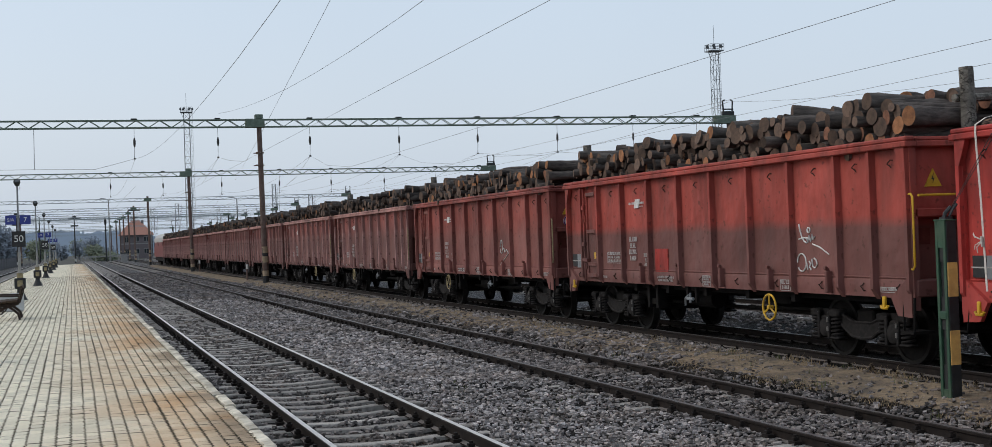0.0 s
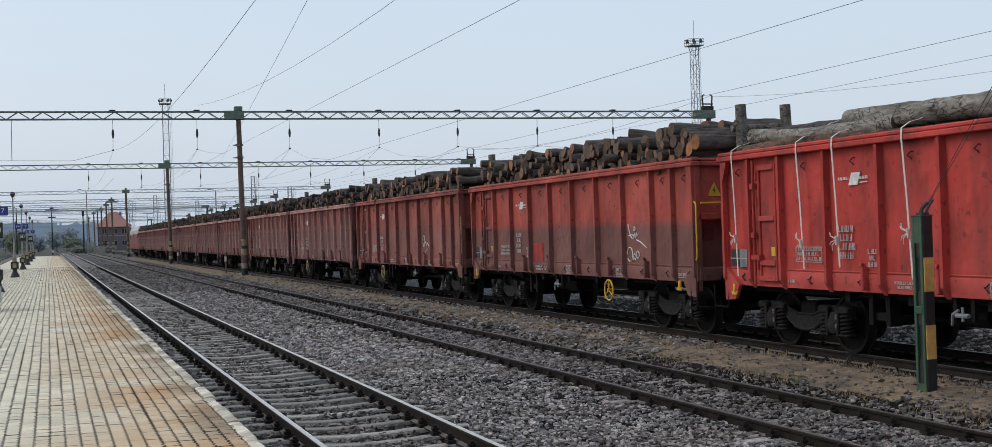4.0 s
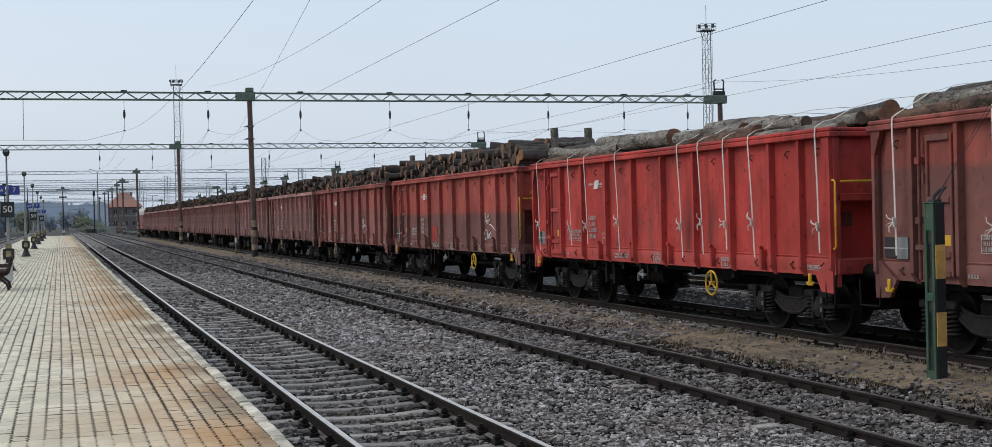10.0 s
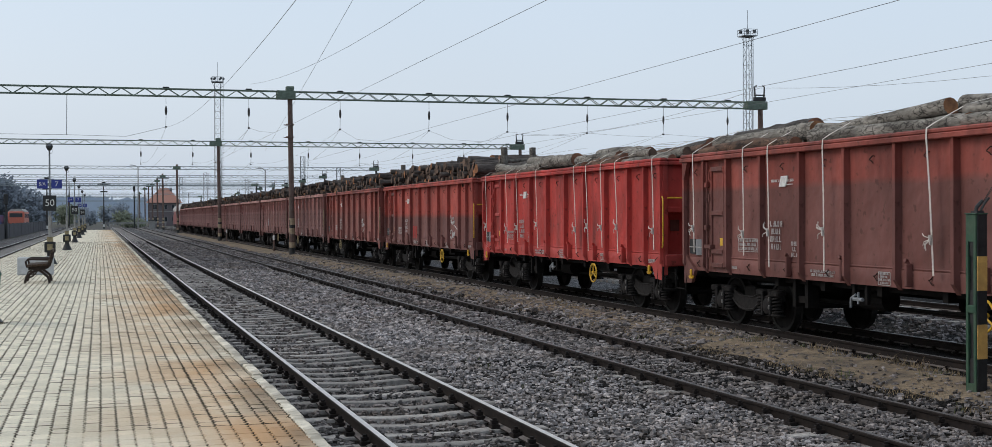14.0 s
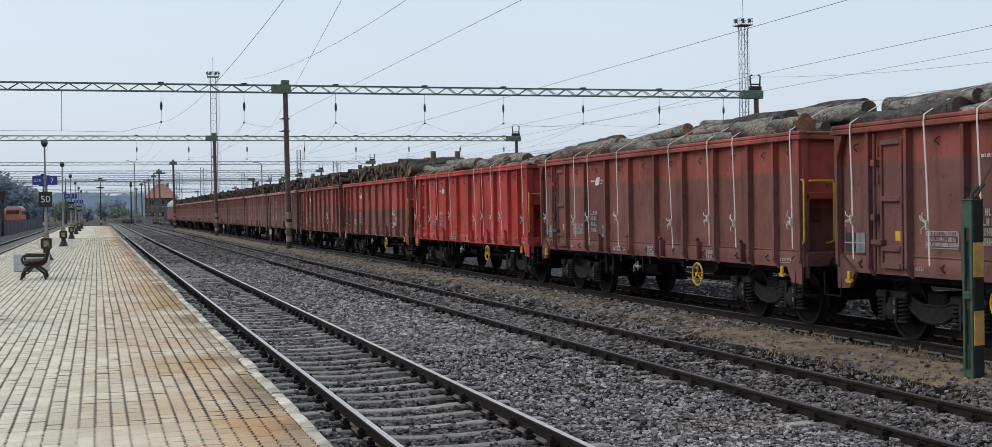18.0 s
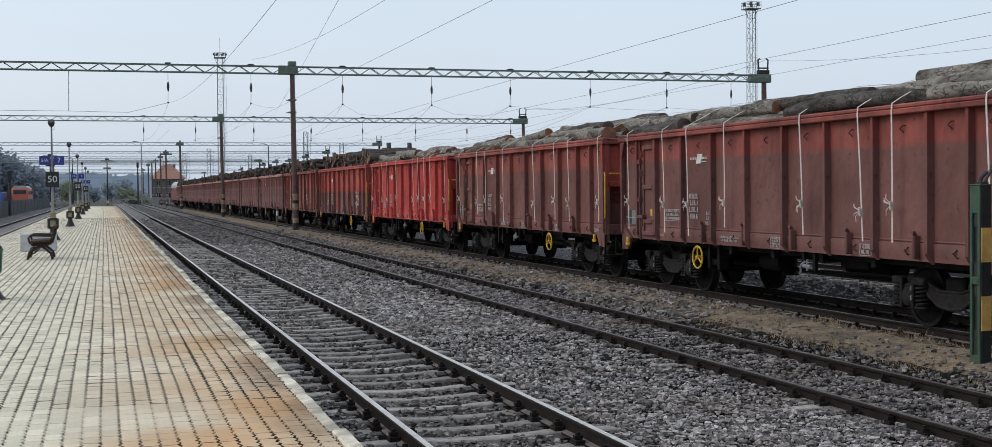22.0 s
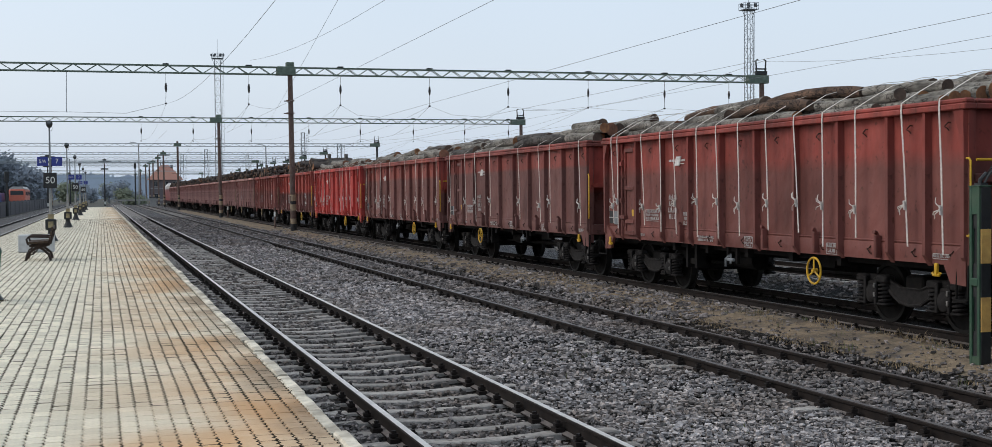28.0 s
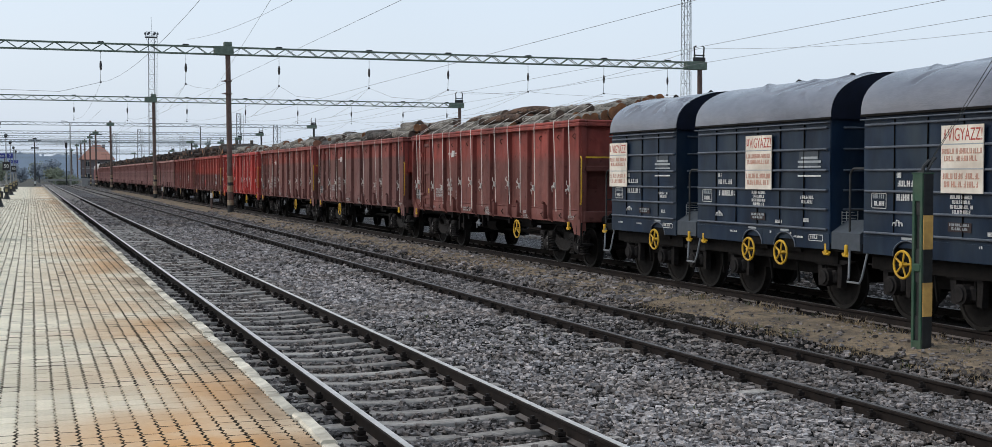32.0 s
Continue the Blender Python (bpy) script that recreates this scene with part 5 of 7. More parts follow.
def wagon(u, paint, label, seed, near=True, placards=True, trim=True, hand=-9.15, rails="side", tail=None):
    w = thing("gondola_wagon", label, "goods wagon", "high-sided goods wagons", at=(TRAIN_X, u, 0))
    MOVING.append((w, (TRAIN_X, u, 0)))
    key = paint.name
    for sg in (-1, 1):
        part("side_wall", cached(("side", key, sg), lambda: side_mesh(paint, sg)), None, w)
        for r in RIBS:
            if sg == 1 and not near:
                continue
            part("rib", cached(("rib", key, sg), lambda: rib_mesh(paint, sg)), None, w, at=(0, -r, 0))
    part("top_rim", cached(("rim", key), lambda: rim_mesh(paint)), None, w)
    part("end_wall", cached(("end", key, 0), lambda: end_mesh(paint, False)), None, w)
    part("end_wall", cached(("end", key, 1, tail is None), lambda: end_mesh(tail or paint, True)), None, w)
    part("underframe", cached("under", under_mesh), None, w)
    door = part("side_door", cached(("door", key), lambda: door_mesh(paint)), None, w)
    for z in (1.05, 1.30, 2.02, 2.84):
        part("door_bar", cached(("door_bar", key), lambda: Shape().box(-1.475, -1.39, -1.68, -1.21, 0.0, 0.085, bevel=0.01).mesh("door_bar", paint)), None, door, at=(0, 0, z))
    if near:
        part("lock_bar", cached(("lock", key), lambda: Shape().tube([(-1.47, -1.06, 1.0), (-1.47, -1.06, 3.02)], 0.026, 8)
             .box(-1.51, -1.40, -1.11, -1.01, 2.55, 2.64).box(-1.51, -1.40, -1.11, -1.01, 1.75, 1.84).box(-1.52, -1.42, -1.28, -1.02, 1.40, 1.47)
             .mesh("lock_bar", paint)), None, door)
        part("lock_plate", cached("lock_plate", lambda: Shape().box(-1.435, -1.42, -1.66, -1.52, 1.46, 1.60).mesh("lock_plate", YELLOW)), None, door, "yellow plate")
        for i, (a, b) in enumerate(zip(RIBS, RIBS[1:])):
            m = (a + b) / 2
            if i != 1:
                part("rope_hook", cached(("hook_up", key), lambda: hook_mesh(-1, True, paint)), None, w, at=(0, -m, 2.84))
                part("rope_hook", cached(("hook_low", key), lambda: hook_mesh(-1, False, paint)), None, w, at=(0, -m - 0.1, 1.10))
    # short stakes on the sill
    for y in (4.05, 5.72, 7.45, 9.15, 10.9):
        part("stake_socket", cached(("socket", key), lambda: Shape().box(-1.50, -1.39, -0.032, 0.032, 0.99, 1.32, bevel=0.012).tube([(-1.44, 0, 1.30), (-1.47, 0, 1.36), (-1.52, -0.01, 1.37)], 0.030, 7)
             .mesh("stake_socket", paint)), None, w, at=(0, -y, 0))
    for y in (-1.85, -11.15):
        bogie(w, y)
    if near:
        handwheel(w, hand, 0.70, -1.48, paint=YELLOW if trim else OCHRE)
        b = -5.85 if hand < -6 else -7.6
        part("brake_bracket", cached("brake_bracket", lambda: Shape().box(-1.36, -1.30, -0.07, 0.0, 0.66, 0.98).box(-1.36, -1.30, -0.42, -0.35, 0.66, 0.98)
             .tube([(-1.34, -0.03, 0.74), (-1.34, -0.40, 0.74)], 0.022, 6).mesh("brake_bracket", UNDER)), None, w, at=(0, b, 0))
        part("brake_lever", cached("brake_lever", lambda: Shape().tube([(-1.38, 0.0, 0.60), (-1.40, -0.04, 0.74), (-1.38, -0.14, 0.80)], 0.022, 6)
             .tube([(-1.39, -0.10, 0.73), (-1.39, -0.34, 0.73)], 0.030, 7).tube([(-1.40, -0.24, 0.66), (-1.40, -0.24, 0.84)], 0.020, 6)
             .mesh("brake_lever", MASTGREY, True)), None, w, "pale brake change-over lever", at=(0, b, 0))
        for y in (0.55, -13.55):
            for x in (-0.875, 0.875):
                d = 1 if y > 0 else -1
                part("buffer", cached(("buffer", d), lambda: Shape().tube([(0, -d * 0.52, 0), (0, -d * 0.15, 0), (0, -d * 0.14, 0), (0, -d * 0.03, 0)], 0.1, 14, radii=[0.11, 0.11, 0.075, 0.075])
                     .tube([(0, -d * 0.04, 0), (0, 0, 0)], 0.19, 18).mesh("buffer", UNDER, True)), None, w, at=(x, y - d * 0.04, 1.02))
        part("coupling", cached("coupling", lambda: Shape().tube([(0, -13.0, 0.98), (0, -13.35, 0.95), (0, -13.5, 0.80)], 0.05, 8).ring((0, -13.5, 0.7), (1, 0, 0), 0.12, 0.03, 12, 6)
             .tube([(0.3, -13.0, 0.95), (0.32, -13.3, 0.65), (0.1, -13.55, 0.55)], 0.035, 8).mesh("coupling", UNDER, True)), None, w)
        # yellow handrails at the rear corner, tow hooks, steps
        rail = Shape().tube([(-1.46, -13.0, 2.40), (-1.50, -13.10, 2.40), (-1.50, -13.14, 2.36), (-1.50, -13.14, 1.42), (-1.50, -13.10, 1.37), (-1.44, -12.98, 1.37)], 0.016, 7)
        part("handrail", cached(("rail_a", trim), lambda: rail.mesh("handrail", YELLOW if trim else OCHRE, True)), None, w, "yellow handrail" if trim else "faded ochre handrail")
        if rails == "both":
            part("handrail", cached("rail_c", lambda: Shape().tube([(-0.98, -12.95, 2.36), (-0.94, -13.10, 2.36), (-0.94, -13.12, 2.32), (-0.94, -13.12, 1.40), (-0.98, -12.95, 1.36)], 0.016, 7).mesh("handrail", YELLOW, True)), None, w, "yellow handrail")
        if trim and rails != "corner":
            reach = -0.94 if rails == "both" else -0.1
            part("handrail", cached(("rail_b", reach), lambda: Shape().tube([(-1.38, -13.1, 2.38), (reach, -13.1, 2.38)], 0.018, 7).mesh("handrail", YELLOW, True)), None, w, "yellow handrail")
        for y in ((-0.35, -12.35) if trim else ()):
            part("tow_hook", cached("tow", lambda: Shape().box(-1.49, -1.44, -0.03, 0.03, 0.81, 0.98, bevel=0.012).tube([(-1.465, -0.085, 0.85), (-1.465, -0.06, 0.815), (-1.465, 0.06, 0.815), (-1.465, 0.085, 0.85)], 0.022, 7)
                 .mesh("tow_hook", YELLOW, True)), None, w, "yellow tow hook", at=(0, y, 0))
        part("step", cached("step", lambda: Shape().box(-1.5, -1.15, -13.05, -12.75, 0.48, 0.52).tube([(-1.46, -12.78, 0.5), (-1.44, -12.78, 0.95)], 0.02, 6)
             .tube([(-1.46, -13.02, 0.5), (-1.44, -13.02, 0.98)], 0.02, 6).mesh("step", UNDER)), None, w)
        part("step", cached("stirrup", lambda: Shape().tube([(-1.44, -0.15, 0.95), (-1.46, -0.1, 0.58), (-1.46, 0.35, 0.58), (-1.44, 0.4, 0.95)], 0.018, 6)
             .mesh("step", UNDER)), None, w)
        # stencils
        bars(w, -2.22, -2.93, 1.38, 1.60, 3, seed=seed, framed=True, broken=True)
        bars(w, -3.38, -3.80, 1.40, 1.92, 4, seed=seed + 1, fill=0.55)
        bars(w, -4.10, -4.32, 1.30, 1.58, 3, seed=seed + 2, fill=0.55, framed=False)
        bars(w, -4.70, -5.45, 1.02, 1.14, 2, seed=seed + 3, fill=0.7)
        bars(w, -6.65, -6.95, 0.99, 1.17, 4, seed=seed + 4, fill=0.7, framed=True)
        bars(w, -9.42, -9.72, 0.99, 1.15, 2, seed=seed + 5, fill=0.75, framed=True)
        bars(w, -12.2, -12.6, 1.04, 1.10, 1, seed=seed + 6, framed=True)
        bars(w, -1.95, -2.15, 1.03, 1.10, 1, seed=seed + 7)
        # the operator's mark as plain white shapes
        mark = Shape().prism_x([(-3.68, 2.50), (-3.90, 2.50), (-3.98, 2.68), (-3.76, 2.68)], -1.414, -1.396)
        glyphs(w, -3.42, -3.70, 2.565, 2.625, 1, WHITE, -1.411, seed + 8, 0.6)
        glyphs(w, -3.95, -4.19, 2.565, 2.625, 1, WHITE, -1.411, seed + 9, 0.6)
        bars(w, -3.94, -4.14, 2.525, 2.545, 1, -1.411, WHITE, seed=seed, broken=False)
        part("mark", mark, WHITE, w)
        part("plate_frame", Shape().box(-1.425, -1.39, -0.45, -0.20, 1.28, 1.56), BLACK, w, "dark label holder")
        part("label_sheet", Shape().box(-1.423, -1.39, -0.72, -0.47, 1.26, 1.56), MASTGREY, w, "weathered grey label sheet")
        bars(w, -0.18, -0.74, 1.40, 1.42, 1, x=-1.427, seed=3, fill=0.9, broken=False)
        notice = Shape().box(-1.16, -0.96, -12.756, -12.742, 1.70, 1.93) if placards != "low" else Shape().box(-1.14, -0.99, -12.756, -12.742, 1.80, 1.93)
        part("notice_frame", notice, material("rust_plate", (0.16, 0.055, 0.045), rough=0.6), w)
        if placards:
            low = placards == "low"
            dx, dy, dz = (0.16, 0.20, -0.62) if low else (0.0, 0.0, 0.0)
            tri = Shape().prism([(-1.13, 2.52), (-0.91, 2.52), (-1.02, 2.72)] if low else [(-1.16, 2.50), (-0.88, 2.50), (-1.02, 2.75)], -12.955, -12.938)
            sign = part("warning_triangle", tri.mesh("warning_triangle", YELLOW), None, w, "yellow warning triangle", at=(dx, dy, dz))
            bolt = Shape().prism([(-1.03, 2.54), (-1.00, 2.62), (-1.025, 2.62), (-1.01, 2.69), (-1.05, 2.60), (-1.025, 2.60)], -12.960, -12.956)
            part("lightning_mark", bolt, BLACK, sign)
            if placards != True:
                disc = part("round_label", Shape().tube([(-1.02, -12.745, 1.68), (-1.02, -12.756, 1.68)], 0.115, 20), WHITE, w, "round white and violet label", at=(0.16, 0.0, 0.12) if low else (0.0, -0.195, 0.66))
                part("label_ring", Shape().ring((-1.02, -12.757, 1.68), (0, 1, 0), 0.10, 0.014, 20, 5), material("violet_ink", (0.10, 0.02, 0.12)), disc)
                part("label_figure", Shape().box(-1.05, -0.99, -12.762, -12.756, 1.62, 1.74), BLACK, disc)
    return w


# ---- logs ----
def log_mesh(name, r, length, axis, seed, bark, cut, n=10, rings_=5):
    """A sawn log: a slightly bent, knobbly stem with two cut ends."""
    rng = random.Random(seed)
    pts, rad = [], []
    bend = rng.uniform(-0.03, 0.03) * length
    for i in range(rings_):
        f = i / (rings_ - 1) - 0.5
        off = bend * (1 - 4 * f * f)
        p = (f * length, off, off * 0.4) if axis == "x" else (off, f * length, off * 0.4)
        pts.append(p)
        rad.append(r * (1 + rng.uniform(-0.08, 0.08) - 0.12 * f))
    s = Shape().tube(pts, r, n, 0, rad, True, 1)
    kn = 0.10
    s.v = [(x + kn * r * noise.noise((x * 4, y * 4, z * 4 + seed)), y + 0.10 * r * noise.noise((x * 4 + 9, y * 4, z * 4 + seed)), z + kn * 1.2 * r * noise.noise((x * 4, y * 4 + 5, z * 4 + seed))) for x, y, z in s.v]
    me = s.mesh(name, [bark, cut], True)
    for p in me.polygons:
        if p.material_index == 1:
            p.use_smooth = False
    return me


SHORT_LOGS = [(r, log_mesh("log", r, 1.02 + 0.04 * (k % 5), "x", k, BARK, CUT_FRESH if k in (5, 12) else CUT, 12, 6)) for k, r in enumerate(0.072 + 0.0095 * (k % 8) for k in range(20))]
STOUT_LOGS = [(r, log_mesh("log", r, 1.08, "x", 60 + k, BARK, CUT_FRESH if k == 1 else CUT_BROWN if k in (0, 4) else CUT, 14, 6)) for k, r in enumerate((0.105, 0.132, 0.118, 0.142, 0.100, 0.125))]


def short_logs(u, seed, single, label):
    """Short cordwood heaped crosswise over the rim, its sawn ends towards the sides, with two end stakes."""
    load = thing("log_load", label, "logs", "loads of cordwood", at=(TRAIN_X, u, 0))
    MOVING.append((load, (TRAIN_X, u, 0)))
    rng = random.Random(seed)
    places = []
    for x, z0, layers, dz in ((-0.74, 3.17, 4, 0.172), (0.32, 3.42, 3, 0.172)):
        for k in range(layers):
            y = -0.25 - rng.random() * 0.1
            while y > -12.75:
                r, me = rng.choice(STOUT_LOGS if y < -10.2 and rng.random() < 0.7 else SHORT_LOGS)
                y -= r
                crest = 0.10 * noise.noise((y * 0.55 + seed, 0, k * 0.3)) + 0.05 * noise.noise((y * 1.9, seed, k))
                f = min(1.0, (13.0 + y) / 0.35, -y / 0.35)
                top = k == layers - 1
                if not (top and noise.noise((y * 0.8, 3.0, seed * 1.7)) < -0.12):
                    places.append((me, pose(x + rng.gauss(0, 0.075), y, z0 + dz * k * (0.75 + 0.25 * f) + crest + (r - 0.11) * 0.5 + rng.gauss(0, 0.03),
                                            rng.uniform(0, 360), rng.gauss(0, 4), rng.gauss(0, 9) + (180 if rng.random() < 0.5 else 0))))
                y -= r * 0.94
    for _ in range(12):
        r, me = rng.choice(SHORT_LOGS)
        places.append((me, pose(rng.uniform(-0.5, 0.4), rng.uniform(-12.0, -0.8), 3.80 + rng.gauss(0, 0.03), rng.uniform(0, 360), rng.gauss(0, 4), rng.gauss(0, 25))))
    if single:
        rng.shuffle(places)
        first, rest = places[:285], places[285:]
        for me, m in first:
            part("log", me, None, load, at=m)
    else:
        rest = places
    if rest:
        s = Shape()
        for me, m in rest:
            k = len(s.v)
            s.v.extend((m @ v.co)[:] for v in me.vertices)
            cut = 2 if me.materials[1] == CUT_FRESH else 1
            for p in me.polygons:
                s.f.append(tuple(i + k for i in p.vertices))
                s.m.append(cut if p.material_index else 0)
        ob = part("cordwood_rest", s.mesh("cordwood_rest", [BARK, CUT, CUT_FRESH], True), None, load)
        ob["kind"] = "stuff"
    for x in (-0.50, 0.42):
        part("end_stake", cached(("stake", x), lambda: Shape().tube([(0, 0, 2.9), (0.01, 0, 3.6), (0, 0.01, 4.14)], 0.10, 9, radii=[0.115, 0.105, 0.10]).mesh("end_stake", BARK_PALE, True)), None, load, "upright wooden end stake", at=(x, -13.08, 0))
    part("end_rail", cached("stake_bar", lambda: Shape().tube([(-0.62, -12.95, 3.72), (0.6, -12.95, 3.76)], 0.06, 8).mesh("end_rail", BARK_PALE, True)), None, load)
    return load


LONG_LOGS = [(r, length, log_mesh("log", r, length, "y", 40 + k, (BARK_PALE, BARK_PALE, BARK_DARK, BARK_PALE, BARK_PALE, BARK_BROWN, BARK_PALE)[k % 7], CUT_FRESH if k % 9 == 4 else CUT_BROWN if k % 2 else CUT, 14, 10))
             for k, (r, length) in enumerate((0.095 + 0.014 * (k % 6), 1.9 + 0.5 * (k % 5)) for k in range(24))]


def long_logs(u, seed, straps, label, rise=0.0, fresh_end=False, stock=None, bare_tail=False):
    """Long logs heaped lengthwise, tied down with white straps over the rim."""
    load = thing("log_load", label, "logs", "loads of long logs", at=(TRAIN_X, u, 0))
    MOVING.append((load, (TRAIN_X, u, 0)))
    rng = random.Random(seed)
    stock = stock or LONG_LOGS
    lanes = [(-1.22 + 0.305 * k, 3.195) for k in range(9)] + [(-1.04 + 0.30 * k, 3.40 + 0.02 * (k in (2, 3, 4))) for k in range(8)] + [(-0.62 + 0.31 * k, 3.60) for k in range(5)]
    for x, z in lanes:
        y = -0.12 - rng.random() * 0.9
        level = 0 if z < 3.2 else 1 if z < 3.5 else 2
        while y > -12.2:
            r, length, me = rng.choice(stock)
            end = -11.3 if fresh_end else -13.05
            if y - length < end:
                short = [q for q in stock if y - q[1] > end - 0.05]
                if not short:
                    break
                r, length, me = rng.choice(short)
            c = y - length / 2
            # the heap rises and sinks along the wagon, highest towards its tail
            heap = noise.noise((c * 0.33 + seed * 1.9, 0.5, 0)) + 0.30 * (-c - 6.0) / 6.0
            if level == 0 or (level == 1 and heap > -0.5 and (c > -10.6 or not bare_tail or rng.random() < 0.5) and rng.random() < 0.95) or (level == 2 and (heap > -0.25 and c < -2.5 and rng.random() < 0.75 if fresh_end else heap > 0.2 and -11.0 < c < -8.3 and rng.random() < 0.45)):
                part("log", me, None, load, at=pose(x + rng.gauss(0, 0.05), c, z + rise + (r - 0.13) * 0.9 + 0.07 * heap + rng.gauss(0, 0.02),
                                                    rng.gauss(0, 1.6), rng.uniform(0, 360), rng.gauss(0, 2.4)))
            y -= length + (rng.uniform(-0.05, 0.06) if rng.random() < 0.6 else rng.uniform(0.1, 0.4))
    if fresh_end:
        for k, (x, z, r) in enumerate(((-0.62, 3.28, 0.12), (-0.40, 3.34, 0.13), (-0.15, 3.42, 0.14), (0.10, 3.50, 0.14), (0.36, 3.58, 0.12), (0.58, 3.66, 0.11), (0.80, 3.70, 0.11), (1.02, 3.74, 0.10), (1.21, 3.66, 0.10), (0.92, 3.54, 0.10),
                                       (-0.85, 3.26, 0.10), (-0.02, 3.27, 0.10), (0.20, 3.33, 0.11), (0.44, 3.36, 0.12), (0.68, 3.40, 0.11), (0.95, 3.42, 0.11), (1.15, 3.30, 0.11), (-1.08, 3.22, 0.09))):
            me = cached(("butt", k), lambda: log_mesh("log", r, 1.9, "y", 90 + k, BARK_PALE, CUT_FRESH, 14, 8))
            part("log", me, None, load, at=pose(x, -11.85 + 0.95 - 0.08 * (k % 3), z, rng.gauss(0, 1.0), rng.uniform(0, 360), rng.gauss(0, 1.5)))
    for k, y in enumerate(straps):
        dr = random.Random(seed * 50 + k)
        lean, low = dr.uniform(-0.02, 0.14), dr.uniform(1.10, 1.32)
        top = 3.66 + rise + (0.08 if fresh_end else 0.0)
        back = dr.uniform(-0.5, -0.1)
        line = [(-1.525, -y - lean, low), (-1.53, -y - lean * 0.45, 2.3), (-1.545, -y, 3.10), (-1.535, -y, 3.215), (-1.40, -y + back * 0.05, 3.30), (-1.22, -y + 0.02 + back * 0.1, top - 0.32), (-0.95, -y + back * 0.25, top - 0.16), (-0.5, -y + back * 0.5, top - 0.04), (0.0, -y + back * 0.8, top),
                (0.5, -y + back, top - 0.02), (1.2, -y + back * 1.2, top - 0.25), (1.545, -y + back * 1.2, 3.16), (1.53, -y + back * 1.2, 1.4)]
        s = Shape()
        hw = 0.017
        n = len(line)
        s.v = [(x, yy - hw, z) for x, yy, z in line] + [(x, yy + hw, z) for x, yy, z in line] + [(x + (0.006 if z < 3.2 and x < 0 else 0), yy + hw, z - 0.006) for x, yy, z in line] + [(x + (0.006 if z < 3.2 and x < 0 else 0), yy - hw, z - 0.006) for x, yy, z in line]
        for i in range(n - 1):
            for a, b in ((0, 1), (1, 2), (2, 3), (3, 0)):
                s.f.append((a * n + i, a * n + i + 1, b * n + i + 1, b * n + i))
        s.m = [0] * len(s.f)
        st = part("strap", s, STRAP, load, "white lashing strap")
        knot = Shape()
        kz, ky = dr.uniform(1.66, 1.82), -y - lean * 0.72
        for _ in range(4):
            a = dr.uniform(0.3, 1.3) * dr.choice((-1, 1))
            knot.tube([(-1.54, ky, kz), (-1.575, ky + 0.07 * math.cos(a) + 0.05, kz + 0.09 * math.sin(a)), (-1.56, ky + 0.13 * math.cos(a) + 0.04, kz + 0.17 * math.sin(a))], 0.007, 5)
        knot.tube([(-1.545, ky, kz - 0.08), (-1.56, ky, kz + 0.05)], 0.02, 6)
        part("knot", knot, STRAP, st)
    return load


def strokes(parent, *lines):
    """Sprayed lines on the near side sheet, each through (y, z) points."""
    s = Shape()
    for pts in lines:
        s.tube([(-1.402, y, z) for y, z in pts], 0.012, 5)
    part("scrawl", s, WHITE, parent, "white sprayed scrawl")


PITCH = 14.04
FIRST = 14.32                     # front of the fresh red wagon when the clip starts
for k in range(11):
    u = FIRST + PITCH * (k + 1)
    paint = (PAINT_OLD, PAINT_DULL, PAINT_FAR, PAINT_FAR)[k] if k < 4 else PAINT_FAR
    label = ("rust-red open goods wagon, lower half sooty, with white scrawls" if k == 0 else
             "rust-red open goods wagon darkened by dirt, loaded with cordwood")
    w = wagon(u, paint, label, 10 + k, near=k < 4, placards="high" if k == 1 else k == 0, trim=k == 0, hand=-3.88 if k in (1, 2) else -9.15)
    short_logs(u, 30 + k, k < 2, "heap of dark cordwood logs above the rim of a red wagon")
    if k == 0:
        strokes(w, [(-10.03, 2.05), (-10.06, 1.95), (-10.11, 1.84), (-10.18, 1.77), (-10.25, 1.75)], [(-10.01, 1.81), (-10.17, 1.83), (-10.34, 1.82)],
                [(-10.31 + 0.04 * math.cos(a), 1.95 + 0.04 * math.sin(a)) for a in (0.7 * i for i in range(10))],
                [(-10.25, 1.84), (-10.28, 1.76), (-10.32, 1.86), (-10.36, 1.77), (-10.41, 1.88), (-10.43, 1.80), (-10.48, 1.85)], [(-10.41, 1.73), (-10.62, 1.68), (-10.87, 1.57)])
        strokes(w, [(-10.08 + 0.13 * math.cos(a), 1.44 + 0.14 * math.sin(a)) for a in (0.3 * i for i in range(20))], [(-10.22, 1.44), (-10.24, 1.38), (-10.25, 1.33)],
                [(-10.30, 1.46), (-10.34, 1.42), (-10.30, 1.37), (-10.35, 1.33)], [(-10.38, 1.50), (-10.40, 1.38), (-10.46, 1.36), (-10.53, 1.42), (-10.50, 1.48), (-10.44, 1.51)])
        part("repainted_patch", Shape().box(-1.408, -1.39, -5.2, -4.62, 1.22, 1.67), PAINT_FRESH, w, "brighter red repainted patch")
    if k == 1:
        strokes(w, [(-8.92 + 0.10 * math.cos(a), 1.75 + 0.18 * math.sin(a)) for a in (0.35 * i for i in range(18))],
                [(-9.00, 1.66), (-9.12, 1.72), (-9.22, 1.60), (-9.34, 1.68), (-9.49, 1.58), (-9.30, 1.48), (-9.11, 1.41), (-8.97, 1.34), (-8.83, 1.29), (-8.86, 1.22), (-8.90, 1.15)])
wagon(FIRST, PAINT_FRESH, "bright red open goods wagon loaded with strapped logs", 60, placards=False)
long_logs(FIRST, 71, (0.50, 2.50, 3.47, 5.13, 8.0, 8.83, 9.77, 10.64, 12.68), "long grey logs on a bright red wagon, tied with straps")
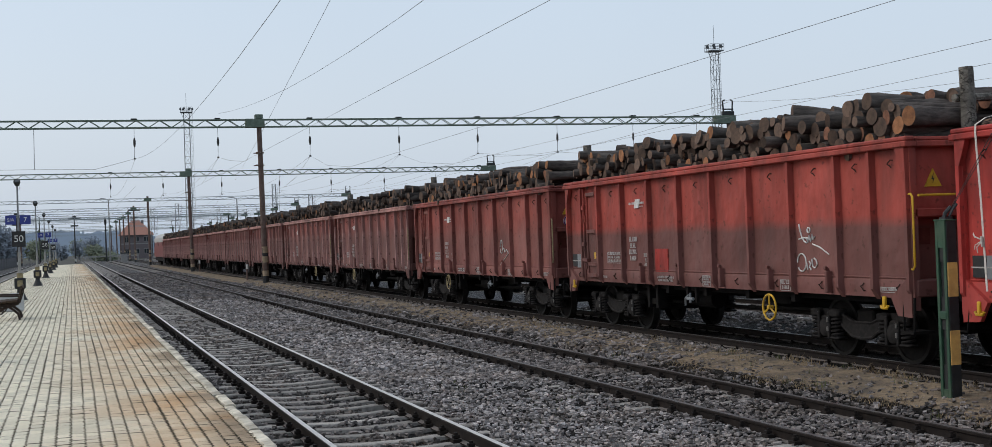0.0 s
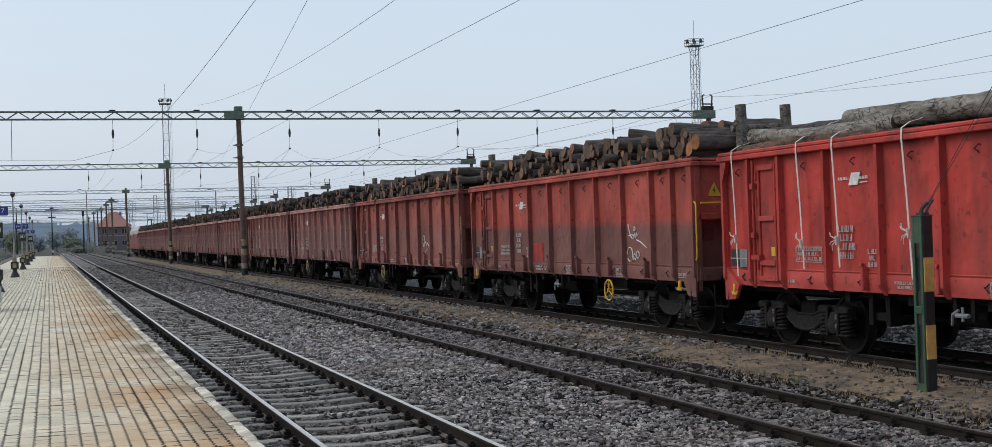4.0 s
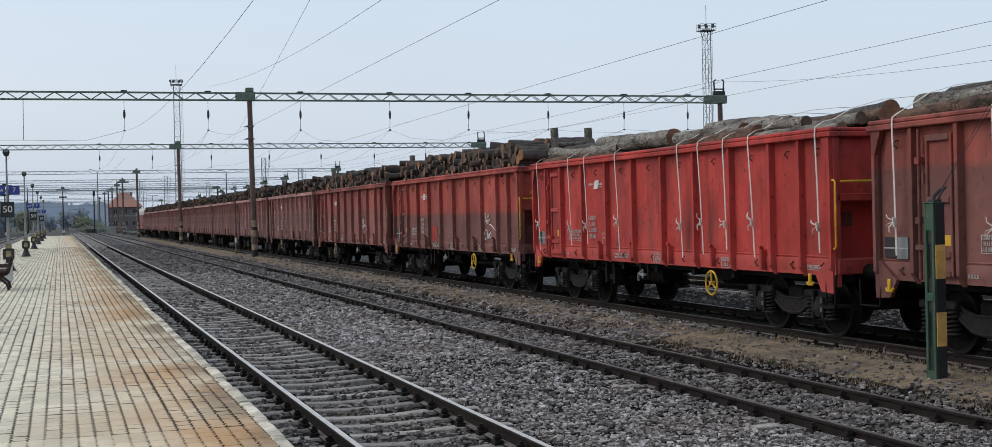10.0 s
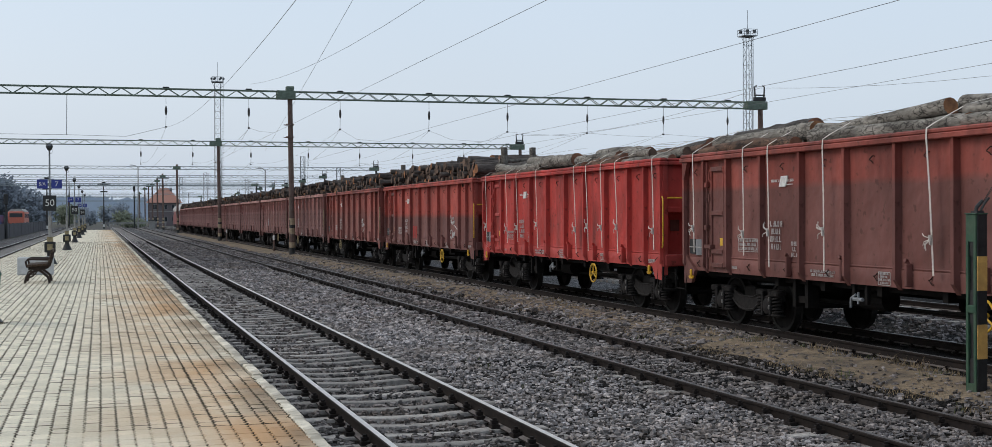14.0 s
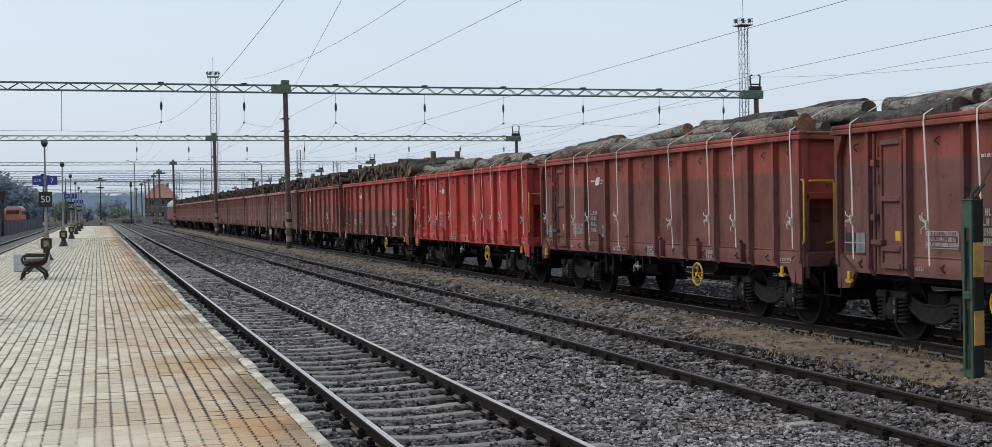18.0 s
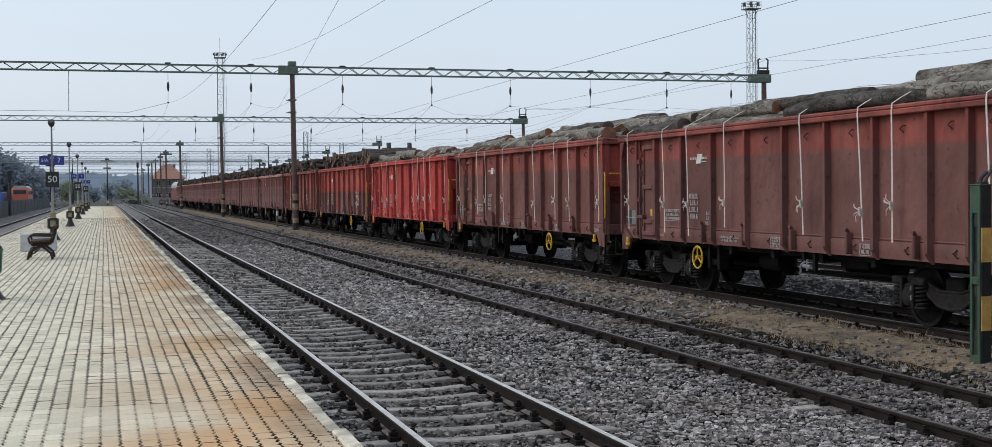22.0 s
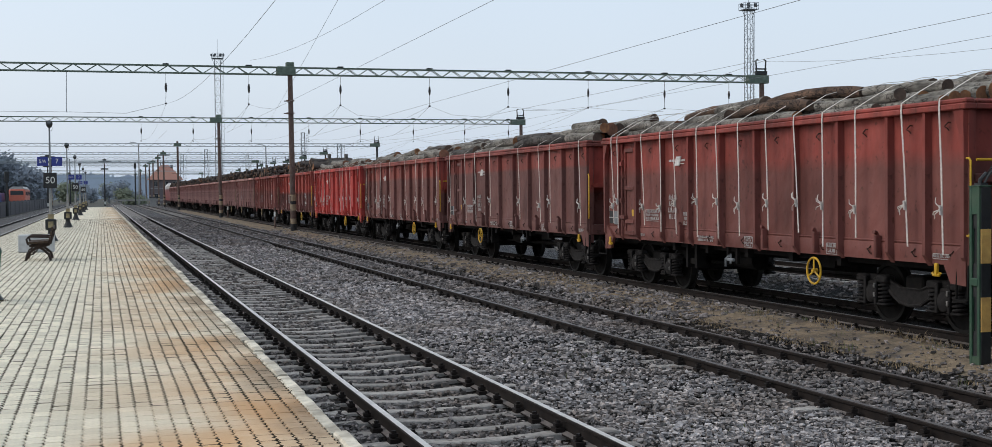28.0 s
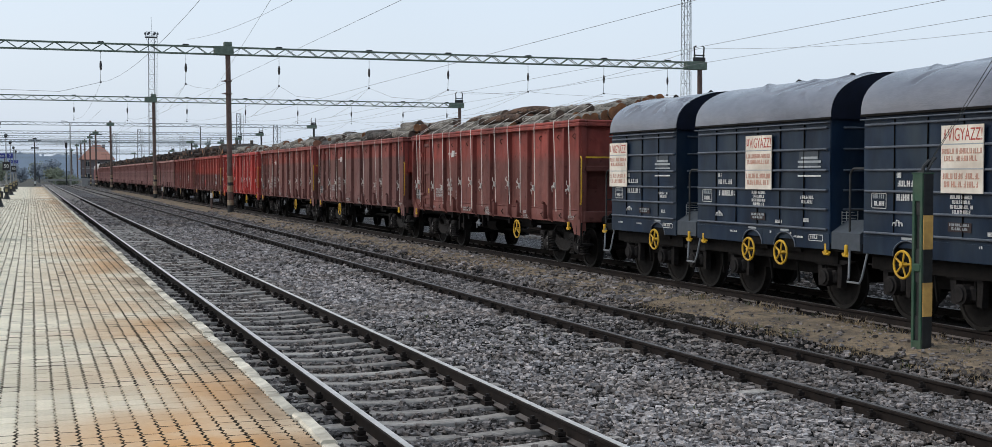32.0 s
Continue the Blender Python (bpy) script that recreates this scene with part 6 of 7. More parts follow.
wagon(FIRST - PITCH, PAINT_BROWN, "brownish red open goods wagon, paler along the top", 61, placards=False, rails="both", tail=PAINT_OLD)
long_logs(FIRST - PITCH, 72, (0.58, 2.62, 3.52, 5.3, 8.01, 9.74, 10.75, 12.78), "long grey logs on a brownish red wagon, tied with straps", 0.05)
wagon(FIRST - 2 * PITCH, PAINT_MAROON, "brownish red open goods wagon with hazard labels at its end", 62, placards="low", hand=-3.88, rails="corner", tail=PAINT_OLD)
long_logs(FIRST - 2 * PITCH, 73, (0.53, 2.37, 3.51, 5.13, 7.84, 9.56, 10.45, 12.56), "long logs on a brownish red wagon with hazard labels", 0.05, bare_tail=True)
wagon(FIRST - 3 * PITCH, PAINT_LAST, "red open goods wagon with many straps over its logs", 63, placards=False)
long_logs(FIRST - 3 * PITCH, 74, (0.6, 0.95, 2.28, 3.26, 3.89, 4.95, 5.78, 6.65, 7.67, 8.62, 9.51, 10.45, 11.64, 12.52), "long logs with fresh sawn ends, tied down with many white straps", -0.02, True, [q for q in LONG_LOGS if q[0] < 0.135])


# ---- blue-grey service wagons at the tail ----
RIB_LEVELS = (1.19, 1.49, 1.78, 2.08, 2.40, 2.72)
STENCIL = material("faded_stencil", (0.40, 0.42, 0.43), (0.30, 0.32, 0.33), rough=0.7)
PATCH = material("lighter_grey_patch", (0.075, 0.085, 0.10), (0.06, 0.07, 0.08), rough=0.6)
RUST_PATCH = material("brown_label_patch", (0.060, 0.042, 0.040), (0.045, 0.035, 0.035), rough=0.7)
RIB_PALE = material("rib_pale_paint", (0.115, 0.130, 0.155), (0.055, 0.066, 0.085), rough=0.5, scale=5, bump=0.05, stretch=(1, 0.4, 1))
END_NAVY = material("end_wall_navy", (0.008, 0.011, 0.024), (0.006, 0.008, 0.016), rough=0.6, scale=4, bump=0.05)
RED_FADED = material("faded_red_print", (0.56, 0.31, 0.235), (0.48, 0.25, 0.19), rough=0.7)


def frame_lines(parent, y0, y1, z0, z1, x=-1.284, t=0.010, mat=None, name="marking"):
    s = Shape()
    for a, b, c, d in ((y0, y1, z0 - t, z0), (y0, y1, z1, z1 + t), (y0, y0 + t, z0, z1), (y1 - t, y1, z0, z1)):
        s.box(x - 0.003, x, min(a, b), max(a, b), c, d)
    return part(name, s, mat or WHITE, parent)


def service_wagon(u, length, wheels, hand, board, vents, seed, label):
    """A short covered wagon with an arched roof, ribbed sides, notices and an open end platform."""
    w = thing("service_wagon", label, "goods wagon", "blue-grey service wagons", at=(TRAIN_X, u, 0))
    MOVING.append((w, (TRAIN_X, u, 0)))
    hw = 1.28
    short = length < 3
    # body sides: lightly dented sheet with arches cut over the handwheels
    body = Shape()
    cols, rows_ = steps(0, length, 0.12), [1.12, 1.17, 1.21, 1.34, 1.47, 1.51, 1.63, 1.76, 1.80, 1.93, 2.06, 2.10, 2.24, 2.38, 2.42, 2.56, 2.70, 2.80]
    for z in rows_:
        for c in cols:
            d = 0.011 * noise.noise((c * 1.4, z * 2.1, seed * 0.37)) + 0.006 * noise.noise((c * 5.0, z * 3.0, seed * 0.2))
            body.v.append((-hw - d * (0.2 if min(c, length - c) < 0.05 else 1), -c, z))
    n = len(cols)
    body.f = [(r * n + i, r * n + i + 1, (r + 1) * n + i + 1, (r + 1) * n + i) for r in range(len(rows_) - 1) for i in range(n - 1)]
    body.m = [0] * len(body.f)
    body.box(-hw + 0.02, hw, -length + 0.001, -0.001, 1.0, 2.84)
    part("body", body.mesh("body", PAINT_GREY, True), None, w)
    skirt, edges = Shape(), sorted([0.0, -length] + [e for h in hand for e in (h + 0.31, h - 0.31)], reverse=True)
    for a, b in zip(edges[::2], edges[1::2]):
        skirt.box(-hw - 0.006, -hw + 0.02, b, a, 0.88, 1.125, bevel=0.004)
    for h in hand:
        for k in range(8):
            a0, a1 = math.pi * k / 8, math.pi * (k + 1) / 8
            ys = [h + 0.31 * math.cos(a) for a in (a0, a1)]
            zs_ = [0.88 + 0.225 * math.sin(a) for a in (a0, a1)]
            skirt.add([(x, y, z) for x in (-hw - 0.006, -hw + 0.02) for y, z in ((ys[0], zs_[0]), (ys[1], zs_[1]), (ys[1], 1.125), (ys[0], 1.125))],
                      [(0, 1, 2, 3), (7, 6, 5, 4), (0, 4, 5, 1), (1, 5, 6, 2), (2, 6, 7, 3), (3, 7, 4, 0)])
        rim = Shape().tube([(-hw - 0.012, h + 0.31 * math.cos(a), 0.88 + 0.225 * math.sin(a)) for a in (math.pi * k / 14 for k in range(15))], 0.012, 5)
        part("arch_rim", rim, RIB_PALE, w)
        part("wheel_recess", Shape().box(-hw + 0.10, -hw + 0.14, h - 0.30, h + 0.30, 0.80, 1.11), UNDER, w)
    part("skirt", skirt, PAINT_GREY, w)
    for z in RIB_LEVELS:
        part("side_rib", Shape().box(-hw - 0.042, -hw + 0.01, -length + 0.05, -0.05, z - 0.020, z + 0.014, bevel=0.010), RIB_PALE, w)
        part("end_rib", Shape().box(-hw + 0.22, hw - 0.22, -length - 0.036, -length + 0.01, z - 0.020, z + 0.014, bevel=0.010), RIB_PALE, w)
    for k in range(1, int(length / 0.8) + 1):
        y = -length * k / (int(length / 0.8) + 1)
        part("panel_seam", Shape().box(-hw - 0.022, -hw, y - 0.004, y + 0.004, 1.20, 2.78), UNDER, w)
    # roof: a bulged, creased sheet
    rise = 0.71
    arch = [(hw + 0.03, 2.86)] + [((hw + 0.03) * math.copysign(abs(math.cos(a)) ** 0.86, math.cos(a)), 2.87 + rise * math.sin(a) ** 0.82) for a in (math.pi * i / 60 for i in range(1, 60))] + [(-hw - 0.03, 2.86)]
    roof = Shape()
    cuts = steps(-length - 0.05, 0.05, 0.05)
    n = len(arch)
    rng = random.Random(seed)
    folds = [(rng.uniform(0.12, 0.88), rng.uniform(-length + 0.2, -0.2), rng.uniform(-0.16, 0.16), rng.uniform(-0.75, 0.75), rng.uniform(0.022, 0.045) * rng.choice((1, 1, -1))) for _ in range(int(length * 7))]
    for y in cuts:
        edge = min(1.0, (y + length + 0.05) / 0.15, (0.05 - y) / 0.15)
        for k, (x, z) in enumerate(arch):
            u = k / (n - 1)
            f = min(1.0, max(0.0, (z - 2.90) / 0.12)) * edge
            a = 0.022 * noise.noise((x * 1.2, y * 1.1, 3.0 + seed))
            for u0, y0, du, dy, amp in folds:
                # distance in the sheet from a short straight fold
                px, py, qx, qy = (u - u0) * 3.6, y - y0, du * 3.6, dy
                t = max(0.0, min(1.0, (px * qx + py * qy) / (qx * qx + qy * qy)))
                d = math.hypot(px - t * qx, py - t * qy)
                if d < 0.16:
                    a += amp * math.exp(-(d / 0.055) ** 2) * (1 - 0.6 * t)
            roof.v.append((x + f * a * (1 if x > 0 else -1) * 0.7, y, z + f * a))
    roof.f = [(i * n + j, i * n + j + 1, (i + 1) * n + j + 1, (i + 1) * n + j) for i in range(len(cuts) - 1) for j in range(n - 1)]
    roof.m = [0] * len(roof.f)
    part("roof", roof.mesh("roof", ROOF_GREY, True), None, w, "dull grey creased arched roof sheet")
    for y in (0.045, -length - 0.045):
        part("gable", Shape().prism([(x * 0.992, z - 0.012) for x, z in arch], y - 0.012, y + 0.012), END_NAVY, w, "dark navy gable under the roof")
    part("end_wall", Shape().box(-hw + 0.01, hw - 0.01, -length - 0.012, -length + 0.02, 0.98, 2.85), PAINT_GREY, w)
    for y in vents:
        hook = Shape().tube([(-0.02, y + 0.09 * math.cos(a), 3.555 + 0.085 * math.sin(a)) for a in (math.pi * k / 10 for k in range(11))], 0.022, 6)
        part("roof_eye", hook.box(-0.08, 0.04, y - 0.13, y + 0.13, 3.54, 3.585, bevel=0.01), UNDER, w, "dark lifting eye on the roof")
    part("gutter", Shape().box(-hw - 0.065, -hw - 0.02, -length - 0.03, 0.03, 2.785, 2.805, bevel=0.006), RIB_PALE, w)
    part("roof_edge", Shape().box(-hw - 0.048, -hw - 0.02, -length - 0.05, 0.05, 2.835, 2.875, bevel=0.008), UNDER, w)
    # underframe, platform at the rear, railings
    under = Shape().box(-hw + 0.06, hw, -length - 0.42, 0.42, 0.86, 1.0).box(-0.3, 0.3, -length - 0.4, 0.4, 0.6, 0.86)
    under.box(-hw + 0.15, -hw + 0.25, -length, 0, 0.66, 0.9).box(-hw + 0.45, hw - 0.3, -length + 0.3, -0.3, 0.45, 0.86)
    for k in range(int(length / 0.8)):
        under.tube([(-hw + 0.2, -0.5 - 0.8 * k, 0.88), (-hw + 0.24, -0.55 - 0.8 * k, 0.30)], 0.022, 6)
    part("underframe", under, UNDER, w)
    plat = Shape().prism([(-hw + 0.02, 0.90), (-hw + 0.02, 1.15), (-hw + 0.30, 1.33), (hw - 0.30, 1.33), (hw - 0.02, 1.15), (hw - 0.02, 0.90)], -length - 0.74, -length - 0.02)
    part("end_platform", plat, PATCH, w, "pale grey sloped platform plate")
    for y in (0.42,):
        d = 1
        r = -hw + 0.06
        part("railing", Shape().tube([(r, y, 1.0), (r, y, 2.00), (r, y - d * 0.03, 2.06), (r, y - d * 0.09, 2.10), (r, y - d * 0.36, 2.10)], 0.018, 7)
             .tube([(r, y, 1.49), (r + 0.6, y, 1.49)], 0.015, 6).tube([(r, y, 1.09), (r + 0.6, y, 1.09)], 0.015, 6), STEEL_DARK, w)
        part("stirrup_step", Shape().tube([(-hw + 0.02, y - d * 0.06, 0.90), (-hw - 0.02, y - d * 0.10, 0.50), (-hw - 0.02, y - d * 0.07, 0.44), (-hw - 0.02, y - d * 0.36, 0.44), (-hw - 0.02, y - d * 0.42, 0.52), (-hw + 0.02, y - d * 0.50, 0.90)], 0.018, 7), MASTGREY, w, "pale bent steel step")
    for x in (-0.875, 0.875):
        for y, d in ((0.48, 1), (-length - 0.30, -1)):
            part("buffer", CACHE[("buffer", d)], None, w, at=(x, y, 0.98))
    for y in (0.40,) if short else (0.34, -0.22, -length + 0.10) if seed < 240 else (0.44,):
        part("tow_hook", CACHE["tow"], None, w, "yellow tow hook", at=(0.20, y, 0.0))
    for y in wheels:
        ws = part("wheelset", CACHE["wheelset"], None, w, at=(0, y, 0.41))
        WHEELS.append((ws, 0.0, y, 0.41, 0.46))
        for sg in (-1, 1):
            ax = Shape()
            b = lambda a, c: (min(sg * a, sg * c), max(sg * a, sg * c))
            ax.tube([(sg * 0.9, y, 0.45), (sg * 1.17, y, 0.45), (sg * 1.175, y, 0.45), (sg * 1.20, y, 0.45)], 0.12, 14, radii=[0.14, 0.14, 0.105, 0.10])
            part("axle_box", ax.box(*b(0.98, 1.10), y - 0.20, y + 0.20, 0.36, 0.56, bevel=0.03), BOGIE, w)
            part("axle_guard", Shape().prism_x([(y - 0.34, 0.9), (y - 0.30, 0.30), (y - 0.20, 0.30), (y - 0.20, 0.62), (y + 0.20, 0.62), (y + 0.20, 0.30), (y + 0.30, 0.30), (y + 0.34, 0.9)], *b(0.96, 1.06)), BOGIE, w)
            leaf = Shape()
            for k in range(4):
                leaf.box(*b(1.00, 1.10), y - 0.62 + 0.09 * k, y + 0.62 - 0.09 * k, 0.70 - 0.022 * k, 0.7215 - 0.022 * k)
            part("leaf_spring", leaf, BOGIE, w)
    for y in hand:
        handwheel(w, y, 0.78, -hw - 0.08, 0.185, 5)
        part("makers_bar", Shape().box(-hw - 0.012, -hw - 0.006, y - 0.12, y + 0.12, 1.118, 1.150), STENCIL, w)
    # notices and stencils
    a, b = board
    bd = part("notice_board", Shape().box(-hw - 0.060, -hw - 0.046, b, a, 1.77, 2.65, bevel=0.002), SIGN_CREAM, w, "cream warning notice with red lettering")
    for z in (2.085, 2.405):
        part("joint", Shape().box(-hw - 0.062, -hw - 0.059, b, a, z - 0.008, z + 0.008), STENCIL, bd)
    mid_y = (a + b) / 2
    x = -hw - 0.061
    lettering("lettering", "VIGYÁZZ!", 0.20, RED, bd, Matrix.Translation((x - 0.001, mid_y - 0.06, 2.52)) @ FACE_LEFT @ Matrix.Diagonal((0.76, 1.15, 1, 1)))
    glyphs(bd, a - 0.04, a - 0.11, 2.44, 2.60, 1, RED, x, seed, 0.5)
    glyphs(bd, a - 0.03, b + 0.03, 2.16, 2.35, 2, RED_FADED, x, seed + 1, 0.6)
    glyphs(bd, a - 0.03, b + 0.03, 1.82, 2.03, 2, RED_FADED, x, seed + 2, 0.6)
    x = -hw - 0.016
    e = -length
    # grey block with lines towards the rear
    c0, c1 = e + 0.85, e + 0.22
    part("grey_patch", Shape().box(-hw - 0.014, -hw - 0.011, c1 + 0.08, c0 - 0.03, 2.12, 2.37), PATCH, w)
    bars(w, c0 - 0.09, c1 + 0.09, 2.25, 2.29, 1, x, STENCIL, seed=seed + 2, fill=0.9, broken=False)
    bars(w, c0, c1, 2.185, 2.235, 1, x, STENCIL, seed=seed + 3, fill=0.7, broken=False)
    bars(w, c0, c1, 2.115, 2.15, 1, x, STENCIL, seed=seed + 3, fill=0.7, broken=False)
    bars(w, c0, c1, 1.975, 2.01, 1, x, WHITE, seed=seed + 3, fill=0.7, broken=False)
    q = -0.78
    glyphs(w, q, q - 0.10, 1.945, 2.04, 1, WHITE, x, seed + 4)
    glyphs(w, q, q - 0.46, 1.82, 1.93, 1, WHITE, x, seed + 5, 0.8)
    glyphs(w, q, q - 0.49, 1.62, 1.745, 1, WHITE, x, seed + 6)
    glyphs(w, q - 0.53, q - 0.58, 1.63, 1.74, 1, WHITE, x, seed + 7, 0.5)
    frame_lines(w, -0.22, -0.54, 1.545, 1.745, x)
    glyphs(w, -0.25, -0.52, 1.655, 1.735, 1, STENCIL, x, seed + 8, 0.4)
    glyphs(w, -0.27, -0.50, 1.55, 1.64, 1, WHITE, x, seed + 9, 0.8)
    crest = Shape()
    for k, up in enumerate((0.0, 0.035, 0.0)):
        c = -0.735 - 0.07 * k - (0.05 if short else 0)
        crest.tube([(x, c + 0.040, 1.30), (x, c + 0.022, 1.345 + up), (x, c - 0.022, 1.345 + up), (x, c - 0.040, 1.30)], 0.013, 5)
    part("white_symbol", crest, WHITE, w)
    if short:
        part("label_patch", Shape().box(-hw - 0.014, -hw - 0.011, -1.76, -1.30, 1.26, 1.37), RUST_PATCH, w)
        glyphs(w, -1.33, -1.73, 1.27, 1.36, 2, STENCIL, x, seed + 10)
        glyphs(w, -2.17, -2.53, 1.56, 1.685, 2, WHITE, x, seed + 11)
        glyphs(w, -2.27, -2.43, 1.27, 1.35, 1, WHITE, x, seed + 12)
        glyphs(w, -0.34, -0.56, 1.03, 1.07, 1, WHITE, x, seed + 13)
        glyphs(w, -1.20, -1.42, 1.03, 1.07, 1, WHITE, x, seed + 14)
        frame_lines(w, e + 0.50, e + 0.12, 1.02, 1.09, x)
        glyphs(w, e + 0.47, e + 0.20, 1.025, 1.085, 1, WHITE, x, seed + 15)
    else:
        glyphs(w, -1.90, -2.34, 1.49, 1.745, 4, WHITE, x, seed + 10)
        part("label_patch", Shape().box(-hw - 0.014, -hw - 0.011, -2.31, -1.86, 1.27, 1.39), RUST_PATCH, w)
        glyphs(w, -1.89, -2.29, 1.28, 1.38, 2, STENCIL, x, seed + 11)
        glyphs(w, e + 0.78, e + 0.38, 1.55, 1.69, 2, WHITE, x, seed + 12)
        glyphs(w, e + 0.68, e + 0.53, 1.26, 1.34, 1, WHITE, x, seed + 13)
        glyphs(w, -2.62, -2.84, 1.22, 1.29, 1, WHITE, x, seed + 14, 0.5)
        glyphs(w, e + 0.96, e + 0.69, 1.02, 1.06, 1, WHITE, x, seed + 15)
        frame_lines(w, e + 0.52, e + 0.16, 1.01, 1.09, x)
        glyphs(w, e + 0.50, e + 0.30, 1.015, 1.085, 1, WHITE, x, seed + 16)
        glyphs(w, -1.19, -1.42, 1.03, 1.07, 1, WHITE, x, seed + 17)
        for y in (-2.46, -3.05):
            glyphs(w, y, y - 0.07, 1.06, 1.11, 1, WHITE, x, seed + 18)
    table = Shape()
    for k in range(7):
        table.box(-1.08, -0.86 + 0.03 * (k % 3), e - 0.022, e - 0.014, 1.17 + 0.045 * k, 1.178 + 0.045 * k)
    for v in (-1.08, -1.0, -0.80):
        table.box(v, v + 0.008, e - 0.022, e - 0.014, 1.15, 1.46)
    part("end_table", table, WHITE, w)
    return w


service_wagon(-42.03, 2.84, (-0.57, -2.03), (-2.10,), (0.0, -0.82), (-0.38, -1.85), 200, "short blue-grey covered wagon with an arched roof and a cream notice")
service_wagon(-45.71, 4.13, (0.39, -1.12, -3.82), (-1.91, -2.90), (-1.76, -2.57), (-1.29, -2.85), 230, "blue-grey covered wagon with two yellow handwheels and a cream notice")
service_wagon(-50.69, 5.00, (-0.49, -1.95, -3.4, -4.7), (-1.01, -3.6), (-1.76, -2.57), (-1.3, -3.5), 260, "blue-grey covered wagon with a cream notice at the tail")

# ---- locomotive far ahead ----
LOCO_U = FIRST + PITCH * 11 + 0.3 + 18.6
loco = thing("locomotive", "red locomotive with a pale roof heading the train", "locomotive", at=(TRAIN_X, LOCO_U, 0))
MOVING.append((loco, (TRAIN_X, LOCO_U, 0)))
nose = [(0.0, 1.0), (0.15, 2.2), (-0.2, 2.95), (-18.4, 2.95), (-18.75, 2.2), (-18.6, 1.0)]
part("body", Shape().prism_x(nose, -1.45, 1.45), LOCO_RED, loco)
part("roof", Shape().prism([(1.47, 2.93), (1.42, 3.45), (0.9, 3.98), (-0.9, 3.98), (-1.42, 3.45), (-1.47, 2.93)], -18.45, -0.3), LOCO_PALE, loco, "pale grey rounded roof")
part("underframe", Shape().box(-1.3, 1.3, -18.4, -0.2, 0.5, 1.02), UNDER, loco)
for y in (-1.4, -9.0, -17.0):
    part("side_window", Shape().box(-1.47, -1.44, y - 0.4, y + 0.4, 2.4, 3.05), GLASS, loco)
part("cab_window", Shape().box(-1.0, 1.0, -18.66, -18.50, 2.4, 3.0), GLASS, loco)
part("pantograph", Shape().tube([(0, -14.0, 3.95), (0, -15.2, 4.6), (0, -14.2, 5.6)], 0.04, 6).box(-0.8, 0.8, -14.25, -14.15, 5.58, 5.64), STEEL_DARK, loco)
for y in (-3.8, -14.8):
    bogie(loco, y, 1.2)

# ---- striped guy-anchor post beside the middle track ----
post = thing("anchor_post", "green steel post with yellow and black stripes in the dry verge", "post", at=pose(10.07, 13.40, 0, 0, 0, 4))


def tall(s, k=1.09):
    s.v = [(x * k, y * k, 2.02 + (z - 2.02) * k) for x, y, z in s.v]
    return s


chan = Shape()
for y0, y1 in ((-0.075, -0.035), (0.045, 0.085)):
    chan.box(-0.062, -0.02, y0, y1, -0.5, 2.02, bevel=0.004)
chan.box(-0.060, -0.02, -0.035, 0.045, 1.72, 2.02).box(-0.060, -0.02, -0.035, 0.045, -0.5, 0.16)
chan.box(-0.030, -0.02, -0.035, 0.045, 0.16, 1.72, 1)
chan.box(-0.068, -0.02, -0.06, 0.06, 0.93, 1.02, bevel=0.01)
chan.box(-0.07, 0.10, -0.09, 0.095, 2.02, 2.035, bevel=0.004)
part("channel", tall(chan).mesh("channel", [GREEN, BLACK]), None, post)
zs = (-0.5, 0.43, 0.81, 1.18, 1.56, 2.02)
for i in range(5):
    part("stripe_panel", tall(Shape().box(-0.045, 0.09, -0.088, -0.076 + 0.002 * i, zs[i] + 0.001, zs[i + 1], bevel=0.003) if i in (1, 3) else Shape().box(-0.043, 0.088, -0.086, 0.085, zs[i], zs[i + 1], bevel=0.003)), ORANGE if i in (1, 3) else BLACK, post)
part("back_plate", tall(Shape().box(-0.02, 0.085, -0.074, 0.085, 0.43, 1.56)), BLACK, post)
part("shackle", tall(Shape().tube([(0.0, 0, 2.03), (0.02, 0.0, 2.10), (0.10, 0.0, 2.17)], 0.022, 7).tube([(0.05, -0.03, 2.06), (0.10, -0.03, 2.14), (0.16, -0.03, 2.2)], 0.015, 7)
     .box(-0.02, 0.08, -0.05, 0.05, 2.03, 2.06)), STEEL_DARK, post)
part("guy_wire", tall(Shape().tube([(0.10, 0, 2.15), (0.18, -4.8, 7.8)], 0.004, 5).tube([(0.13, 0, 2.17), (0.45, -4.8, 7.8)], 0.004, 5)), STEEL_DARK, post)


